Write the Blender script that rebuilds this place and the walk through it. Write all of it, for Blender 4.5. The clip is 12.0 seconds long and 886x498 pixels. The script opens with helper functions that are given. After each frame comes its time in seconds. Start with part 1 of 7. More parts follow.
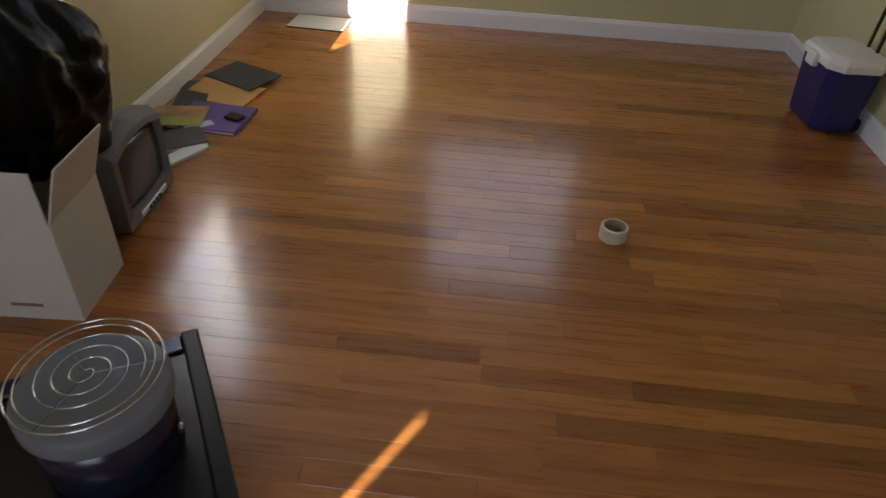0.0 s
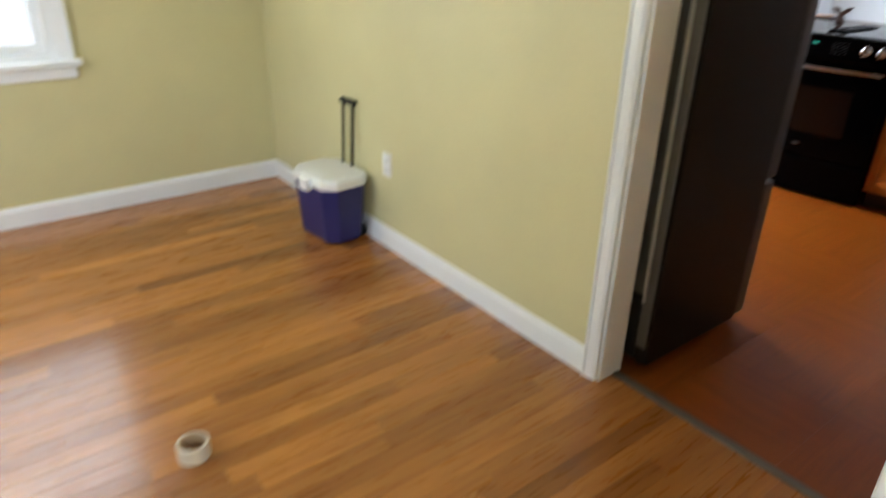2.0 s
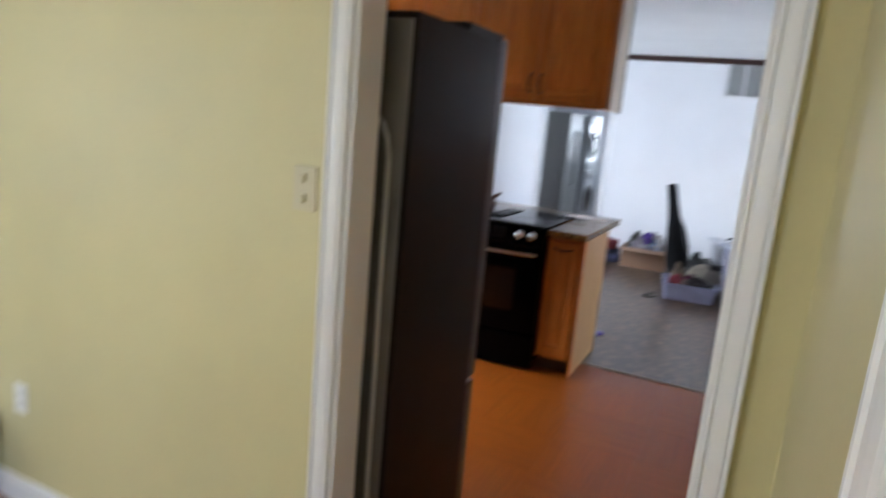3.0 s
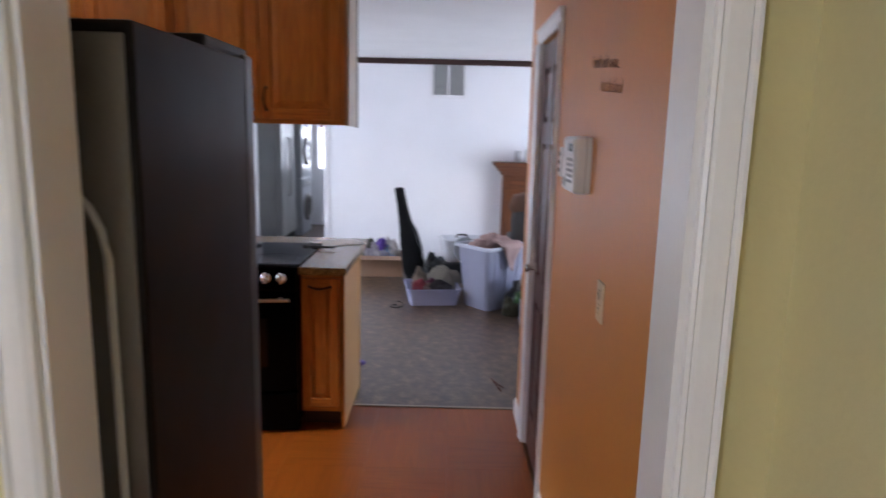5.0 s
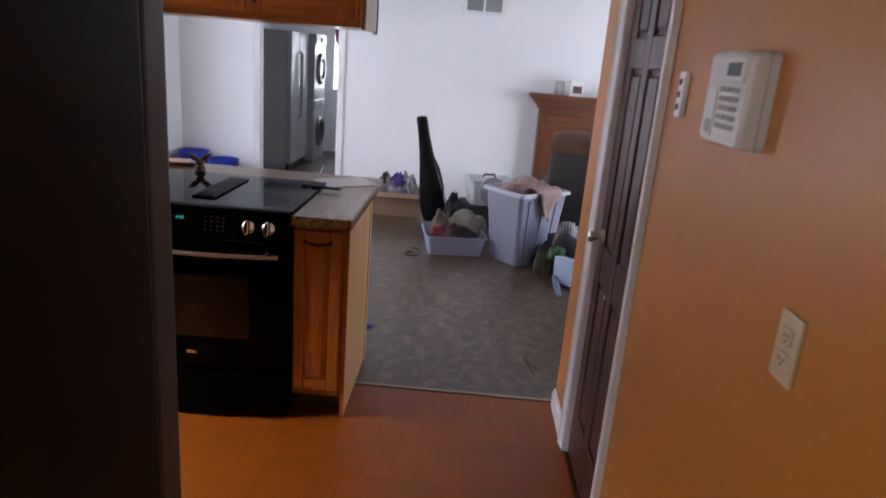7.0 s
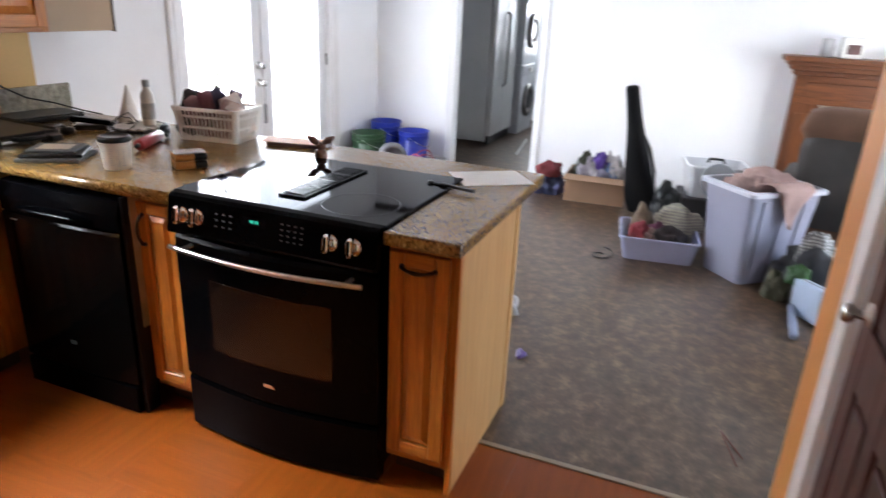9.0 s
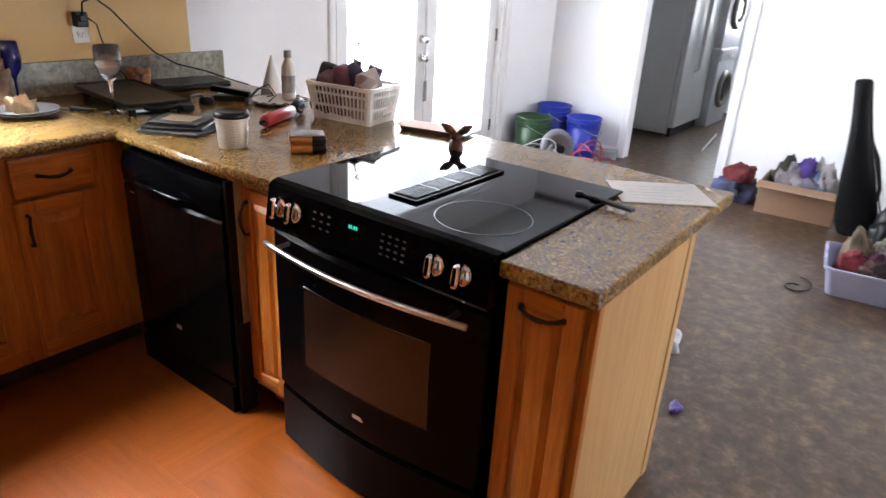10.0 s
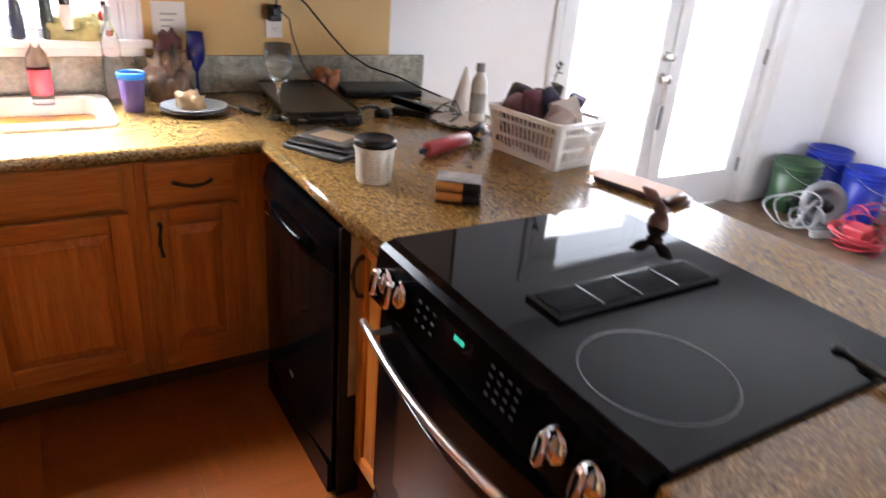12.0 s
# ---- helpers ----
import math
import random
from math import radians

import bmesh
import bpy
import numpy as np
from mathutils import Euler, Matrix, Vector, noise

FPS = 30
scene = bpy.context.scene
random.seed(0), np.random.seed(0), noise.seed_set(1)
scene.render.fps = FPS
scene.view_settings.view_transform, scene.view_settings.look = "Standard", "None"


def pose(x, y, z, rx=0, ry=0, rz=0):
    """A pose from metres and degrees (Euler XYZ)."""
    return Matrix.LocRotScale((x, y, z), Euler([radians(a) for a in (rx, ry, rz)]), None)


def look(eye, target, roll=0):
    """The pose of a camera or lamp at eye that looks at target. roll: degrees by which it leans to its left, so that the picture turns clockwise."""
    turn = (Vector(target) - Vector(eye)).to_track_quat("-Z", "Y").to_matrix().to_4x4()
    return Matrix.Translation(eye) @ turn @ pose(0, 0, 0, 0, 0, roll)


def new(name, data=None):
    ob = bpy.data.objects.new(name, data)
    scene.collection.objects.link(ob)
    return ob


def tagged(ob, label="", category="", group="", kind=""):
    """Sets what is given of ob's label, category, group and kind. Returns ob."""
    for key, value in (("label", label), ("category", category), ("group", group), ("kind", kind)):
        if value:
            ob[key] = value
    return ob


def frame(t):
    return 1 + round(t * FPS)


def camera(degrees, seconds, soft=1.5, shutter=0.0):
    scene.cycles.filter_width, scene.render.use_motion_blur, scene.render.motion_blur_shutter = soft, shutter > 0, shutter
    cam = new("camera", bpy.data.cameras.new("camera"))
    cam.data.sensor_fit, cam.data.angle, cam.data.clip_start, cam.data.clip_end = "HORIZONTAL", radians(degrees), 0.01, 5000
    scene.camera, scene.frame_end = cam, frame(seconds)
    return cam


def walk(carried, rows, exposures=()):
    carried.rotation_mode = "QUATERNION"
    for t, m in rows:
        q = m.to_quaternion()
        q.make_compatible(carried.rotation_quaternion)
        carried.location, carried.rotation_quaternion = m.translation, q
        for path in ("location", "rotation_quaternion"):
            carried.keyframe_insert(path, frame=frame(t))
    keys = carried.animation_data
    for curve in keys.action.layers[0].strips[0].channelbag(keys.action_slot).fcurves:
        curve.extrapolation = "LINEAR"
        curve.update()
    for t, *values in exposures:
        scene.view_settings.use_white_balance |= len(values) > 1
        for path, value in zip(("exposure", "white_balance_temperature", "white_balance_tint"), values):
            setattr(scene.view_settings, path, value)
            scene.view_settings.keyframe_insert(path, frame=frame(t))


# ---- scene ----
# ---------------------------------------------------------------- camera
cam = camera(67.7, 12.0, soft=1.4, shutter=0.5)
PATH = [
    (0, (1.432, 1.664, 1.314), (1.321, 3.264, 0.119), 3.2),
    (0.5, (1.404, 1.747, 1.319), (1.469, 3.353, 0.13), 3.5),
    (1, (1.343, 1.845, 1.33), (1.913, 3.401, 0.21), 3.3),
    (1.5, (1.364, 1.896, 1.345), (2.258, 3.321, 0.263), 5.6),
    (2, (1.54, 1.979, 1.404), (2.648, 3.399, 0.535), 1.3),
    (2.5, (1.699, 2.074, 1.474), (3.142, 3.302, 0.834), 4.1),
    (3, (1.78, 2.219, 1.539), (3.554, 3.052, 1.14), 5.2),
    (3.2, (1.809, 2.283, 1.563), (3.674, 2.925, 1.238), 3.8),
    (4.8, (2.187, 2.539, 1.624), (4.154, 2.708, 1.31), 3.3),
    (5, (2.26, 2.569, 1.632), (4.229, 2.579, 1.278), 1.4),
    (5.5, (2.365, 2.625, 1.625), (4.32, 2.439, 1.248), 3.1),
    (6, (2.632, 2.574, 1.609), (4.606, 2.553, 1.288), 2.7),
    (6.5, (2.873, 2.622, 1.581), (4.823, 2.653, 1.139), 2.8),
    (7, (3.072, 2.671, 1.57), (4.992, 2.708, 1.011), 4.7),
    (7.2, (3.163, 2.661, 1.549), (5.067, 2.752, 0.942), 5.1),
    (8.8, (3.878, 2.508, 1.551), (5.657, 3.106, 0.86), 3.0),
    (9, (3.976, 2.509, 1.548), (5.723, 3.188, 0.849), 2.7),
    (9.5, (4.245, 2.533, 1.542), (5.821, 3.582, 0.899), 1.2),
    (10, (4.44, 2.632, 1.508), (5.921, 3.726, 0.728), 3.2),
    (10.5, (4.6, 2.671, 1.52), (5.953, 3.951, 0.791), 3.0),
    (11, (4.759, 2.675, 1.509), (5.936, 4.089, 0.725), 2.8),
    (11.5, (4.887, 2.771, 1.487), (5.994, 4.214, 0.653), 2.3),
    (12, (5.005, 2.946, 1.51), (5.989, 4.481, 0.688), 5.0),
]
EXPOSURES = [(0, 2.15, 6000, 17), (0.5, 2.7, 6000, 14), (1, 3.2, 5950, 9), (1.5, 3.5, 6000, 8), (2, 3.75, 6000, 6), (2.5, 3.6, 5900, 8), (3, 3.55, 5700, 10), (5, 3.4, 5800, 18), (5.5, 3.3, 5900, 20), (6.5, 2.98, 6250, 21),
             (7, 3.15, 6100, 19), (9, 4.05, 6250, 12), (12, 4.3, 6400, 15)]
walk(cam, [(t, look(eye, target, roll)) for t, eye, target, roll in PATH], EXPOSURES)

# ---------------------------------------------------------------- plan (metres)
WX, WK = 3.131, 3.245        # dividing wall: living-room face, kitchen face
NY = 5.72                    # north wall, inner face
LX, LS = -0.055, -0.3        # living room: west and south faces
DY0, DY1, DH = 2.24, 3.13, 2.04   # doorway between living room and kitchen
OY = 2.134                   # orange wall face
FX = 10.15                   # far wall face
CX = 5.985                   # where the wooden kitchen floor ends
FS = -0.6                    # family room south face
CEIL = 2.44
PEN_X = 5.66                 # cabinet fronts of the peninsula
NC_Y = 5.03                  # cabinet fronts along the north wall

# ---------------------------------------------------------------- light
world = bpy.data.worlds.new("sky")
scene.world = world
world.use_nodes = True
wn = world.node_tree.nodes
sky = wn.new("ShaderNodeTexSky")
sky.sky_type, sky.sun_disc = "NISHITA", False
SUN_EL, SUN_AZ = 33.0, 209.0
sky.sun_elevation, sky.sun_rotation = radians(SUN_EL), radians(SUN_AZ)
world.node_tree.links.new(sky.outputs[0], wn["Background"].inputs[0])
wn["Background"].inputs[1].default_value = 0.05

sun = new("sun", bpy.data.lights.new("sun", "SUN"))
sun.data.energy, sun.data.angle, sun.data.color = 5.0, radians(0.5), (1.0, 0.93, 0.82)
_a, _e = radians(SUN_AZ), radians(SUN_EL)
sun_from = Vector((math.sin(_a) * math.cos(_e), math.cos(_a) * math.cos(_e), math.sin(_e)))
sun.matrix_world = look(sun_from * 20, (0, 0, 0))


def daylight(name, at, toward, w, h, watts, color=(0.86, 0.93, 1.0), spread=180):
    """An area lamp: sky light in a window's opening, or added unseen fill."""
    lamp = bpy.data.lights.new(name, "AREA")
    lamp.shape, lamp.size, lamp.size_y, lamp.energy, lamp.color = "RECTANGLE", w, h, watts, color
    lamp.spread = radians(spread)
    ob = new(name, lamp)
    ob.matrix_world = look(at, toward)
    return ob


daylight("window_light", (1.52, NY - 0.03, 1.42), (1.52, 0, 1.2), 1.0, 1.2, 0.8)
daylight("window_light", (LX + 0.02, 4.45, 1.35), (5, 4.45, 1.1), 0.5, 1.1, 1.8)
# fill lamp added at the unbroken south wall to brighten the living room
daylight("window_light", (0.9, LS + 0.04, 1.5), (1.0, 5, 1.0), 1.2, 1.2, 4.9)
daylight("window_light", (4.83, NY - 0.07, 1.62), (4.83, 4.55, 0.0), 0.9, 0.9, 3.7, spread=75)
daylight("window_light", (8.24, NY - 0.10, 1.1), (8.24, 0, 0.9), 1.5, 1.8, 3.3, (0.82, 0.90, 1.0))
# family room fill, in an opening added to the unseen south wall
daylight("window_light", (8.3, FS + 0.04, 1.0), (8.3, 5, 1.1), 1.8, 0.8, 5.5, (0.82, 0.90, 1.0))
daylight("window_light", (13.3, 4.45, 1.45), (10, 4.4, 1.0), 0.55, 0.9, 0.8)

# ---------------------------------------------------------------- materials
MATS = {}


def nodes_of(name):
    m = bpy.data.materials.new(name)
    m.use_nodes = True
    nt = m.node_tree
    return m, nt, nt.nodes, nt.links, nt.nodes["Principled BSDF"]


def ramp(n, stops):
    r = n.new("ShaderNodeValToRGB")
    el = r.color_ramp.elements
    while len(el) < len(stops):
        el.new(0.5)
    for e, (p, c) in zip(el, stops):
        e.position, e.color = p, (*c, 1)
    return r


def coords(n, l, scale=(1, 1, 1), random_shift=False):
    tc, mp = n.new("ShaderNodeTexCoord"), n.new("ShaderNodeMapping")
    mp.inputs["Scale"].default_value = scale
    l.new(tc.outputs["Object"], mp.inputs["Vector"])
    if random_shift:
        oi, mu = n.new("ShaderNodeObjectInfo"), n.new("ShaderNodeMath")
        mu.operation = "MULTIPLY"
        mu.inputs[1].default_value = 37.0
        cb = n.new("ShaderNodeCombineXYZ")
        l.new(oi.outputs["Random"], mu.inputs[0])
        for k in range(3):
            l.new(mu.outputs[0], cb.inputs[k])
        l.new(cb.outputs[0], mp.inputs["Location"])
    return mp


def mixed(n, l, a, b, fac, kind="MIX"):
    mx = n.new("ShaderNodeMix")
    mx.data_type, mx.blend_type = "RGBA", kind
    for sock, v in ((0, fac), (6, a), (7, b)):
        if isinstance(v, (int, float)):
            mx.inputs[sock].default_value = v
        elif isinstance(v, tuple):
            mx.inputs[sock].default_value = (*v, 1)
        else:
            l.new(v, mx.inputs[sock])
    return mx.outputs[2]


def plain(name, color, rough=0.5, metal=0.0, vary=0.12, scale=14.0, bump=0.02, spec=0.5, coat=0.0, stain=0.0, stain_color=None, alpha=None):
    """A painted, moulded or mineral surface: fine grain, broad blotches, slight relief."""
    if name in MATS:
        return MATS[name]
    m, nt, n, l, p = nodes_of(name)
    mp = coords(n, l)
    fine, broad = n.new("ShaderNodeTexNoise"), n.new("ShaderNodeTexNoise")
    fine.inputs["Scale"].default_value, broad.inputs["Scale"].default_value = scale * 9, scale * 0.22
    fine.inputs["Detail"].default_value, broad.inputs["Detail"].default_value = 4, 3
    l.new(mp.outputs[0], fine.inputs["Vector"]), l.new(mp.outputs[0], broad.inputs["Vector"])
    lo = tuple(c * (1 - vary) for c in color)
    hi = tuple(min(1, c * (1 + vary)) for c in color)
    r1 = ramp(n, [(0.3, lo), (0.7, hi)])
    l.new(broad.outputs[0], r1.inputs[0])
    r2 = ramp(n, [(0.25, (1 - vary * 0.6,) * 3), (0.75, (1, 1, 1))])
    l.new(fine.outputs[0], r2.inputs[0])
    col = mixed(n, l, r1.outputs[0], r2.outputs[0], 1.0, "MULTIPLY")
    if stain:
        s = n.new("ShaderNodeTexNoise")
        s.inputs["Scale"].default_value, s.inputs["Detail"].default_value = 2.3, 6
        l.new(mp.outputs[0], s.inputs["Vector"])
        rs = ramp(n, [(0.52, (0, 0, 0)), (0.72, (stain,) * 3)])
        l.new(s.outputs[0], rs.inputs[0])
        col = mixed(n, l, col, stain_color or tuple(c * 0.5 for c in color), rs.outputs[0])
    l.new(col, p.inputs["Base Color"])
    rr = n.new("ShaderNodeMapRange")
    rr.inputs["To Min"].default_value, rr.inputs["To Max"].default_value = max(0.02, rough - 0.07), min(1, rough + 0.07)
    l.new(broad.outputs[0], rr.inputs["Value"])
    l.new(rr.outputs[0], p.inputs["Roughness"])
    p.inputs["Metallic"].default_value, p.inputs["Specular IOR Level"].default_value = metal, spec
    p.inputs["Coat Weight"].default_value, p.inputs["Coat Roughness"].default_value = coat, 0.08
    if bump:
        b = n.new("ShaderNodeBump")
        b.inputs["Strength"].default_value, b.inputs["Distance"].default_value = min(1, bump * 10), 0.002
        l.new(fine.outputs[0], b.inputs["Height"])
        l.new(b.outputs[0], p.inputs["Normal"])
    MATS[name] = m
    return m


def wood(name, dark, light, axis="z", rough=0.35, grain=1.0, coat=0.0, tone=0.0, bump=0.15, coat_rough=0.1, pores=0.8, spec=0.5, ripple=0.0):
    """Timber with long grain along one axis; tone: how much each piece differs from its neighbours."""
    if name in MATS:
        return MATS[name]
    m, nt, n, l, p = nodes_of(name)
    sc = {"x": (1.2, 16, 16), "y": (16, 1.2, 16), "z": (16, 16, 1.2)}[axis]
    mp = coords(n, l, tuple(v * grain for v in sc), True)
    a, b2 = n.new("ShaderNodeTexNoise"), n.new("ShaderNodeTexNoise")
    a.inputs["Scale"].default_value, a.inputs["Detail"].default_value, a.inputs["Distortion"].default_value = 1.3, 6, 1.4
    b2.inputs["Scale"].default_value, b2.inputs["Detail"].default_value = 7.5, 5
    l.new(mp.outputs[0], a.inputs["Vector"]), l.new(mp.outputs[0], b2.inputs["Vector"])
    mid = tuple((x + y) / 2 for x, y in zip(dark, light))
    r = ramp(n, [(0.28, dark), (0.5, mid), (0.72, light)])
    l.new(a.outputs[0], r.inputs[0])
    r2 = ramp(n, [(0.3, (0.72, 0.7, 0.68)), (0.6, (1, 1, 1))])
    l.new(b2.outputs[0], r2.inputs[0])
    col = mixed(n, l, r.outputs[0], r2.outputs[0], pores, "MULTIPLY")
    if tone:
        oi = n.new("ShaderNodeObjectInfo")
        gi = n.new("ShaderNodeNewGeometry")
        ad = n.new("ShaderNodeMath")
        ad.operation = "ADD"
        l.new(oi.outputs["Random"], ad.inputs[0]), l.new(gi.outputs["Random Per Island"], ad.inputs[1])
        fr = n.new("ShaderNodeMath")
        fr.operation = "FRACT"
        l.new(ad.outputs[0], fr.inputs[0])
        rt = ramp(n, [(0.0, (1 - tone, 1 - tone * 1.08, 1 - tone * 1.15)), (0.12, (1 - tone * 0.55, 1 - tone * 0.6, 1 - tone * 0.62)), (0.6, (1, 1, 1)), (1.0, (1 + tone * 0.5, 1 + tone * 0.6, 1 + tone * 0.7))])
        l.new(fr.outputs[0], rt.inputs[0])
        col = mixed(n, l, col, rt.outputs[0], 1.0, "MULTIPLY")
    l.new(col, p.inputs["Base Color"])
    rr = n.new("ShaderNodeMapRange")
    rr.inputs["To Min"].default_value, rr.inputs["To Max"].default_value = max(0.03, rough - 0.06), rough + 0.1
    l.new(b2.outputs[0], rr.inputs["Value"])
    l.new(rr.outputs[0], p.inputs["Roughness"])
    p.inputs["Coat Weight"].default_value, p.inputs["Coat Roughness"].default_value = coat, coat_rough
    p.inputs["Specular IOR Level"].default_value = spec
    bp = n.new("ShaderNodeBump")
    bp.inputs["Strength"].default_value, bp.inputs["Distance"].default_value = bump, 0.0015
    l.new(b2.outputs[0], bp.inputs["Height"])
    l.new(bp.outputs[0], p.inputs["Normal"])
    if ripple:
        # brushed-on varnish: a slightly uneven coat
        rp, rb = n.new("ShaderNodeTexNoise"), n.new("ShaderNodeBump")
        rm = coords(n, l, {"x": (0.35, 1, 1), "y": (1, 0.35, 1), "z": (1, 1, 0.35)}[axis], True)
        rp.inputs["Scale"].default_value, rp.inputs["Detail"].default_value = 38, 3
        l.new(rm.outputs[0], rp.inputs["Vector"])
        rb.inputs["Strength"].default_value, rb.inputs["Distance"].default_value = ripple, 0.002
        l.new(rp.outputs[0], rb.inputs["Height"])
        l.new(bp.outputs[0], rb.inputs["Normal"])
        l.new(rb.outputs[0], p.inputs["Normal"])
        l.new(rb.outputs[0], p.inputs["Coat Normal"])
    MATS[name] = m
    return m


def speckle(name, stops, scale=60.0, rough=0.3, coat=0.0, big=4.0, bump=0.05):
    """Mottled surfaces: laminate stone, sheet vinyl, mixed fabric."""
    if name in MATS:
        return MATS[name]
    m, nt, n, l, p = nodes_of(name)
    mp = coords(n, l)
    a, b2, v = n.new("ShaderNodeTexNoise"), n.new("ShaderNodeTexNoise"), n.new("ShaderNodeTexVoronoi")
    a.inputs["Scale"].default_value, a.inputs["Detail"].default_value = scale, 8
    a.inputs["Roughness"].default_value = 0.75
    b2.inputs["Scale"].default_value, b2.inputs["Detail"].default_value = big, 5
    v.inputs["Scale"].default_value = scale * 1.6
    for t in (a, b2, v):
        l.new(mp.outputs[0], t.inputs["Vector"])
    r = ramp(n, stops)
    l.new(a.outputs[0], r.inputs[0])
    rb = ramp(n, [(0.3, (0.62, 0.6, 0.58)), (0.7, (1.1, 1.08, 1.05))])
    l.new(b2.outputs[0], rb.inputs[0])
    col = mixed(n, l, r.outputs[0], rb.outputs[0], 0.9, "MULTIPLY")
    rv = ramp(n, [(0.0, (0.55, 0.5, 0.45)), (0.22, (1, 1, 1))])
    l.new(v.outputs["Distance"], rv.inputs[0])
    col = mixed(n, l, col, rv.outputs[0], 0.5, "MULTIPLY")
    l.new(col, p.inputs["Base Color"])
    p.inputs["Roughness"].default_value = rough
    p.inputs["Coat Weight"].default_value, p.inputs["Coat Roughness"].default_value = coat, 0.12
    bp = n.new("ShaderNodeBump")
    bp.inputs["Strength"].default_value, bp.inputs["Distance"].default_value = bump, 0.002
    l.new(a.outputs[0], bp.inputs["Height"])
    l.new(bp.outputs[0], p.inputs["Normal"])
    MATS[name] = m
    return m


def plaid(name, ground, band):
    """Woven check: two sets of crossing bands."""
    if name in MATS:
        return MATS[name]
    m, nt, n, l, p = nodes_of(name)
    mp = coords(n, l)
    col = ground
    for axis, sc in (("Y", 14.0), ("Z", 16.0), ("Y", 41.0)):
        w = n.new("ShaderNodeTexWave")
        w.bands_direction = axis
        w.inputs["Scale"].default_value, w.inputs["Distortion"].default_value = sc, 0.6
        l.new(mp.outputs[0], w.inputs["Vector"])
        r = ramp(n, [(0.55, (0, 0, 0)), (0.7, (0.55, 0.55, 0.55))])
        l.new(w.outputs["Fac"], r.inputs[0])
        col = mixed(n, l, col, band, r.outputs[0])
    l.new(col, p.inputs["Base Color"])
    p.inputs["Roughness"].default_value = 0.85
    MATS[name] = m
    return m


def glassy(name, color=(1, 1, 1), rough=0.02, trans=1.0, ior=1.45):
    if name in MATS:
        return MATS[name]
    m, nt, n, l, p = nodes_of(name)
    p.inputs["Base Color"].default_value = (*color, 1)
    p.inputs["Roughness"].default_value, p.inputs["IOR"].default_value = rough, ior
    p.inputs["Transmission Weight"].default_value = trans
    MATS[name] = m
    return m


def glowing(name, color, strength):
    if name in MATS:
        return MATS[name]
    m, nt, n, l, p = nodes_of(name)
    p.inputs["Base Color"].default_value = (*[c * 0.2 for c in color], 1)
    p.inputs["Emission Color"].default_value, p.inputs["Emission Strength"].default_value = (*color, 1), strength
    MATS[name] = m
    return m


YELLOW = plain("yellow_wall_paint", (0.60, 0.545, 0.30), 0.45, vary=0.05, scale=9, bump=0.03)
ORANGE = plain("orange_wall_paint", (0.56, 0.215, 0.034), 0.42, vary=0.07, scale=8, bump=0.03, stain=0.25, stain_color=(0.5, 0.22, 0.07))
TAN = plain("tan_wall_paint", (0.66, 0.43, 0.15), 0.5, vary=0.08, scale=8, bump=0.05)
WHITEW = plain("white_wall_paint", (0.85, 0.855, 0.875), 0.55, vary=0.03, scale=7, bump=0.02)
CEILW = plain("ceiling_paint", (0.78, 0.78, 0.77), 0.8, vary=0.03, scale=10, bump=0.06)
TRIM = plain("white_trim_paint", (0.80, 0.80, 0.81), 0.32, vary=0.04, scale=12, bump=0.015, stain=0.12, stain_color=(0.6, 0.57, 0.52))
OAKFLOOR = wood("oak_strip_floor", (0.31, 0.106, 0.018), (0.445, 0.18, 0.036), "x", 0.27, 0.7, coat=0.5, tone=0.40, bump=0.06, coat_rough=0.13, pores=0.3, spec=0.4, ripple=0.16)
LAMINATE = wood("orange_laminate_floor", (0.205, 0.046, 0.0034), (0.26, 0.063, 0.0048), "x", 0.33, 1.0, coat=0.03, tone=0.03, bump=0.03, coat_rough=0.2, pores=0.3, spec=0.25)
VINYL = speckle("mottled_vinyl_floor", [(0.34, (0.024, 0.014, 0.008)), (0.5, (0.074, 0.044, 0.024)), (0.62, (0.150, 0.092, 0.052)), (0.7, (0.24, 0.16, 0.10))], 13, 0.36, coat=0.1, big=9, bump=0.08)
HONEY = wood("honey_oak_cabinet", (0.40, 0.120, 0.014), (0.61, 0.235, 0.036), "z", 0.3, 1.3, coat=0.25, tone=0.1)
HONEYX = wood("honey_oak_rail", (0.40, 0.120, 0.014), (0.61, 0.235, 0.036), "x", 0.3, 1.3, coat=0.25, tone=0.1)
HONEYY = wood("honey_oak_cross_rail", (0.40, 0.120, 0.014), (0.61, 0.235, 0.036), "y", 0.3, 1.3, coat=0.25, tone=0.1)
PALEWOOD = wood("pale_side_panel", (0.50, 0.27, 0.095), (0.61, 0.365, 0.145), "z", 0.4, 1.0, tone=0.05, pores=0.4)
PALEOAK = wood("pale_oak", (0.42, 0.34, 0.26), (0.62, 0.54, 0.44), "z", 0.35, 1.3)
GRANITE = speckle("granite_laminate", [(0.37, (0.034, 0.016, 0.004)), (0.46, (0.19, 0.099, 0.026)), (0.56, (0.35, 0.213, 0.066)), (0.69, (0.55, 0.41, 0.18))], 100, 0.24, coat=0.2, big=30, bump=0.02)
SPLASH = speckle("green_grey_splash", [(0.3, (0.12, 0.12, 0.09)), (0.5, (0.30, 0.29, 0.23)), (0.7, (0.5, 0.48, 0.40))], 30, 0.25, coat=0.2, big=9, bump=0.02)
BLACK = plain("black_enamel", (0.0016, 0.0016, 0.002), 0.15, vary=0.1, bump=0, spec=0.05)
BLACKGLASS = plain("black_glass", (0.004, 0.004, 0.006), 0.0, vary=0.05, bump=0, spec=0.12)
BLACKPL = plain("black_plastic", (0.006, 0.006, 0.0065), 0.4, vary=0.2, bump=0.02, spec=0.3)
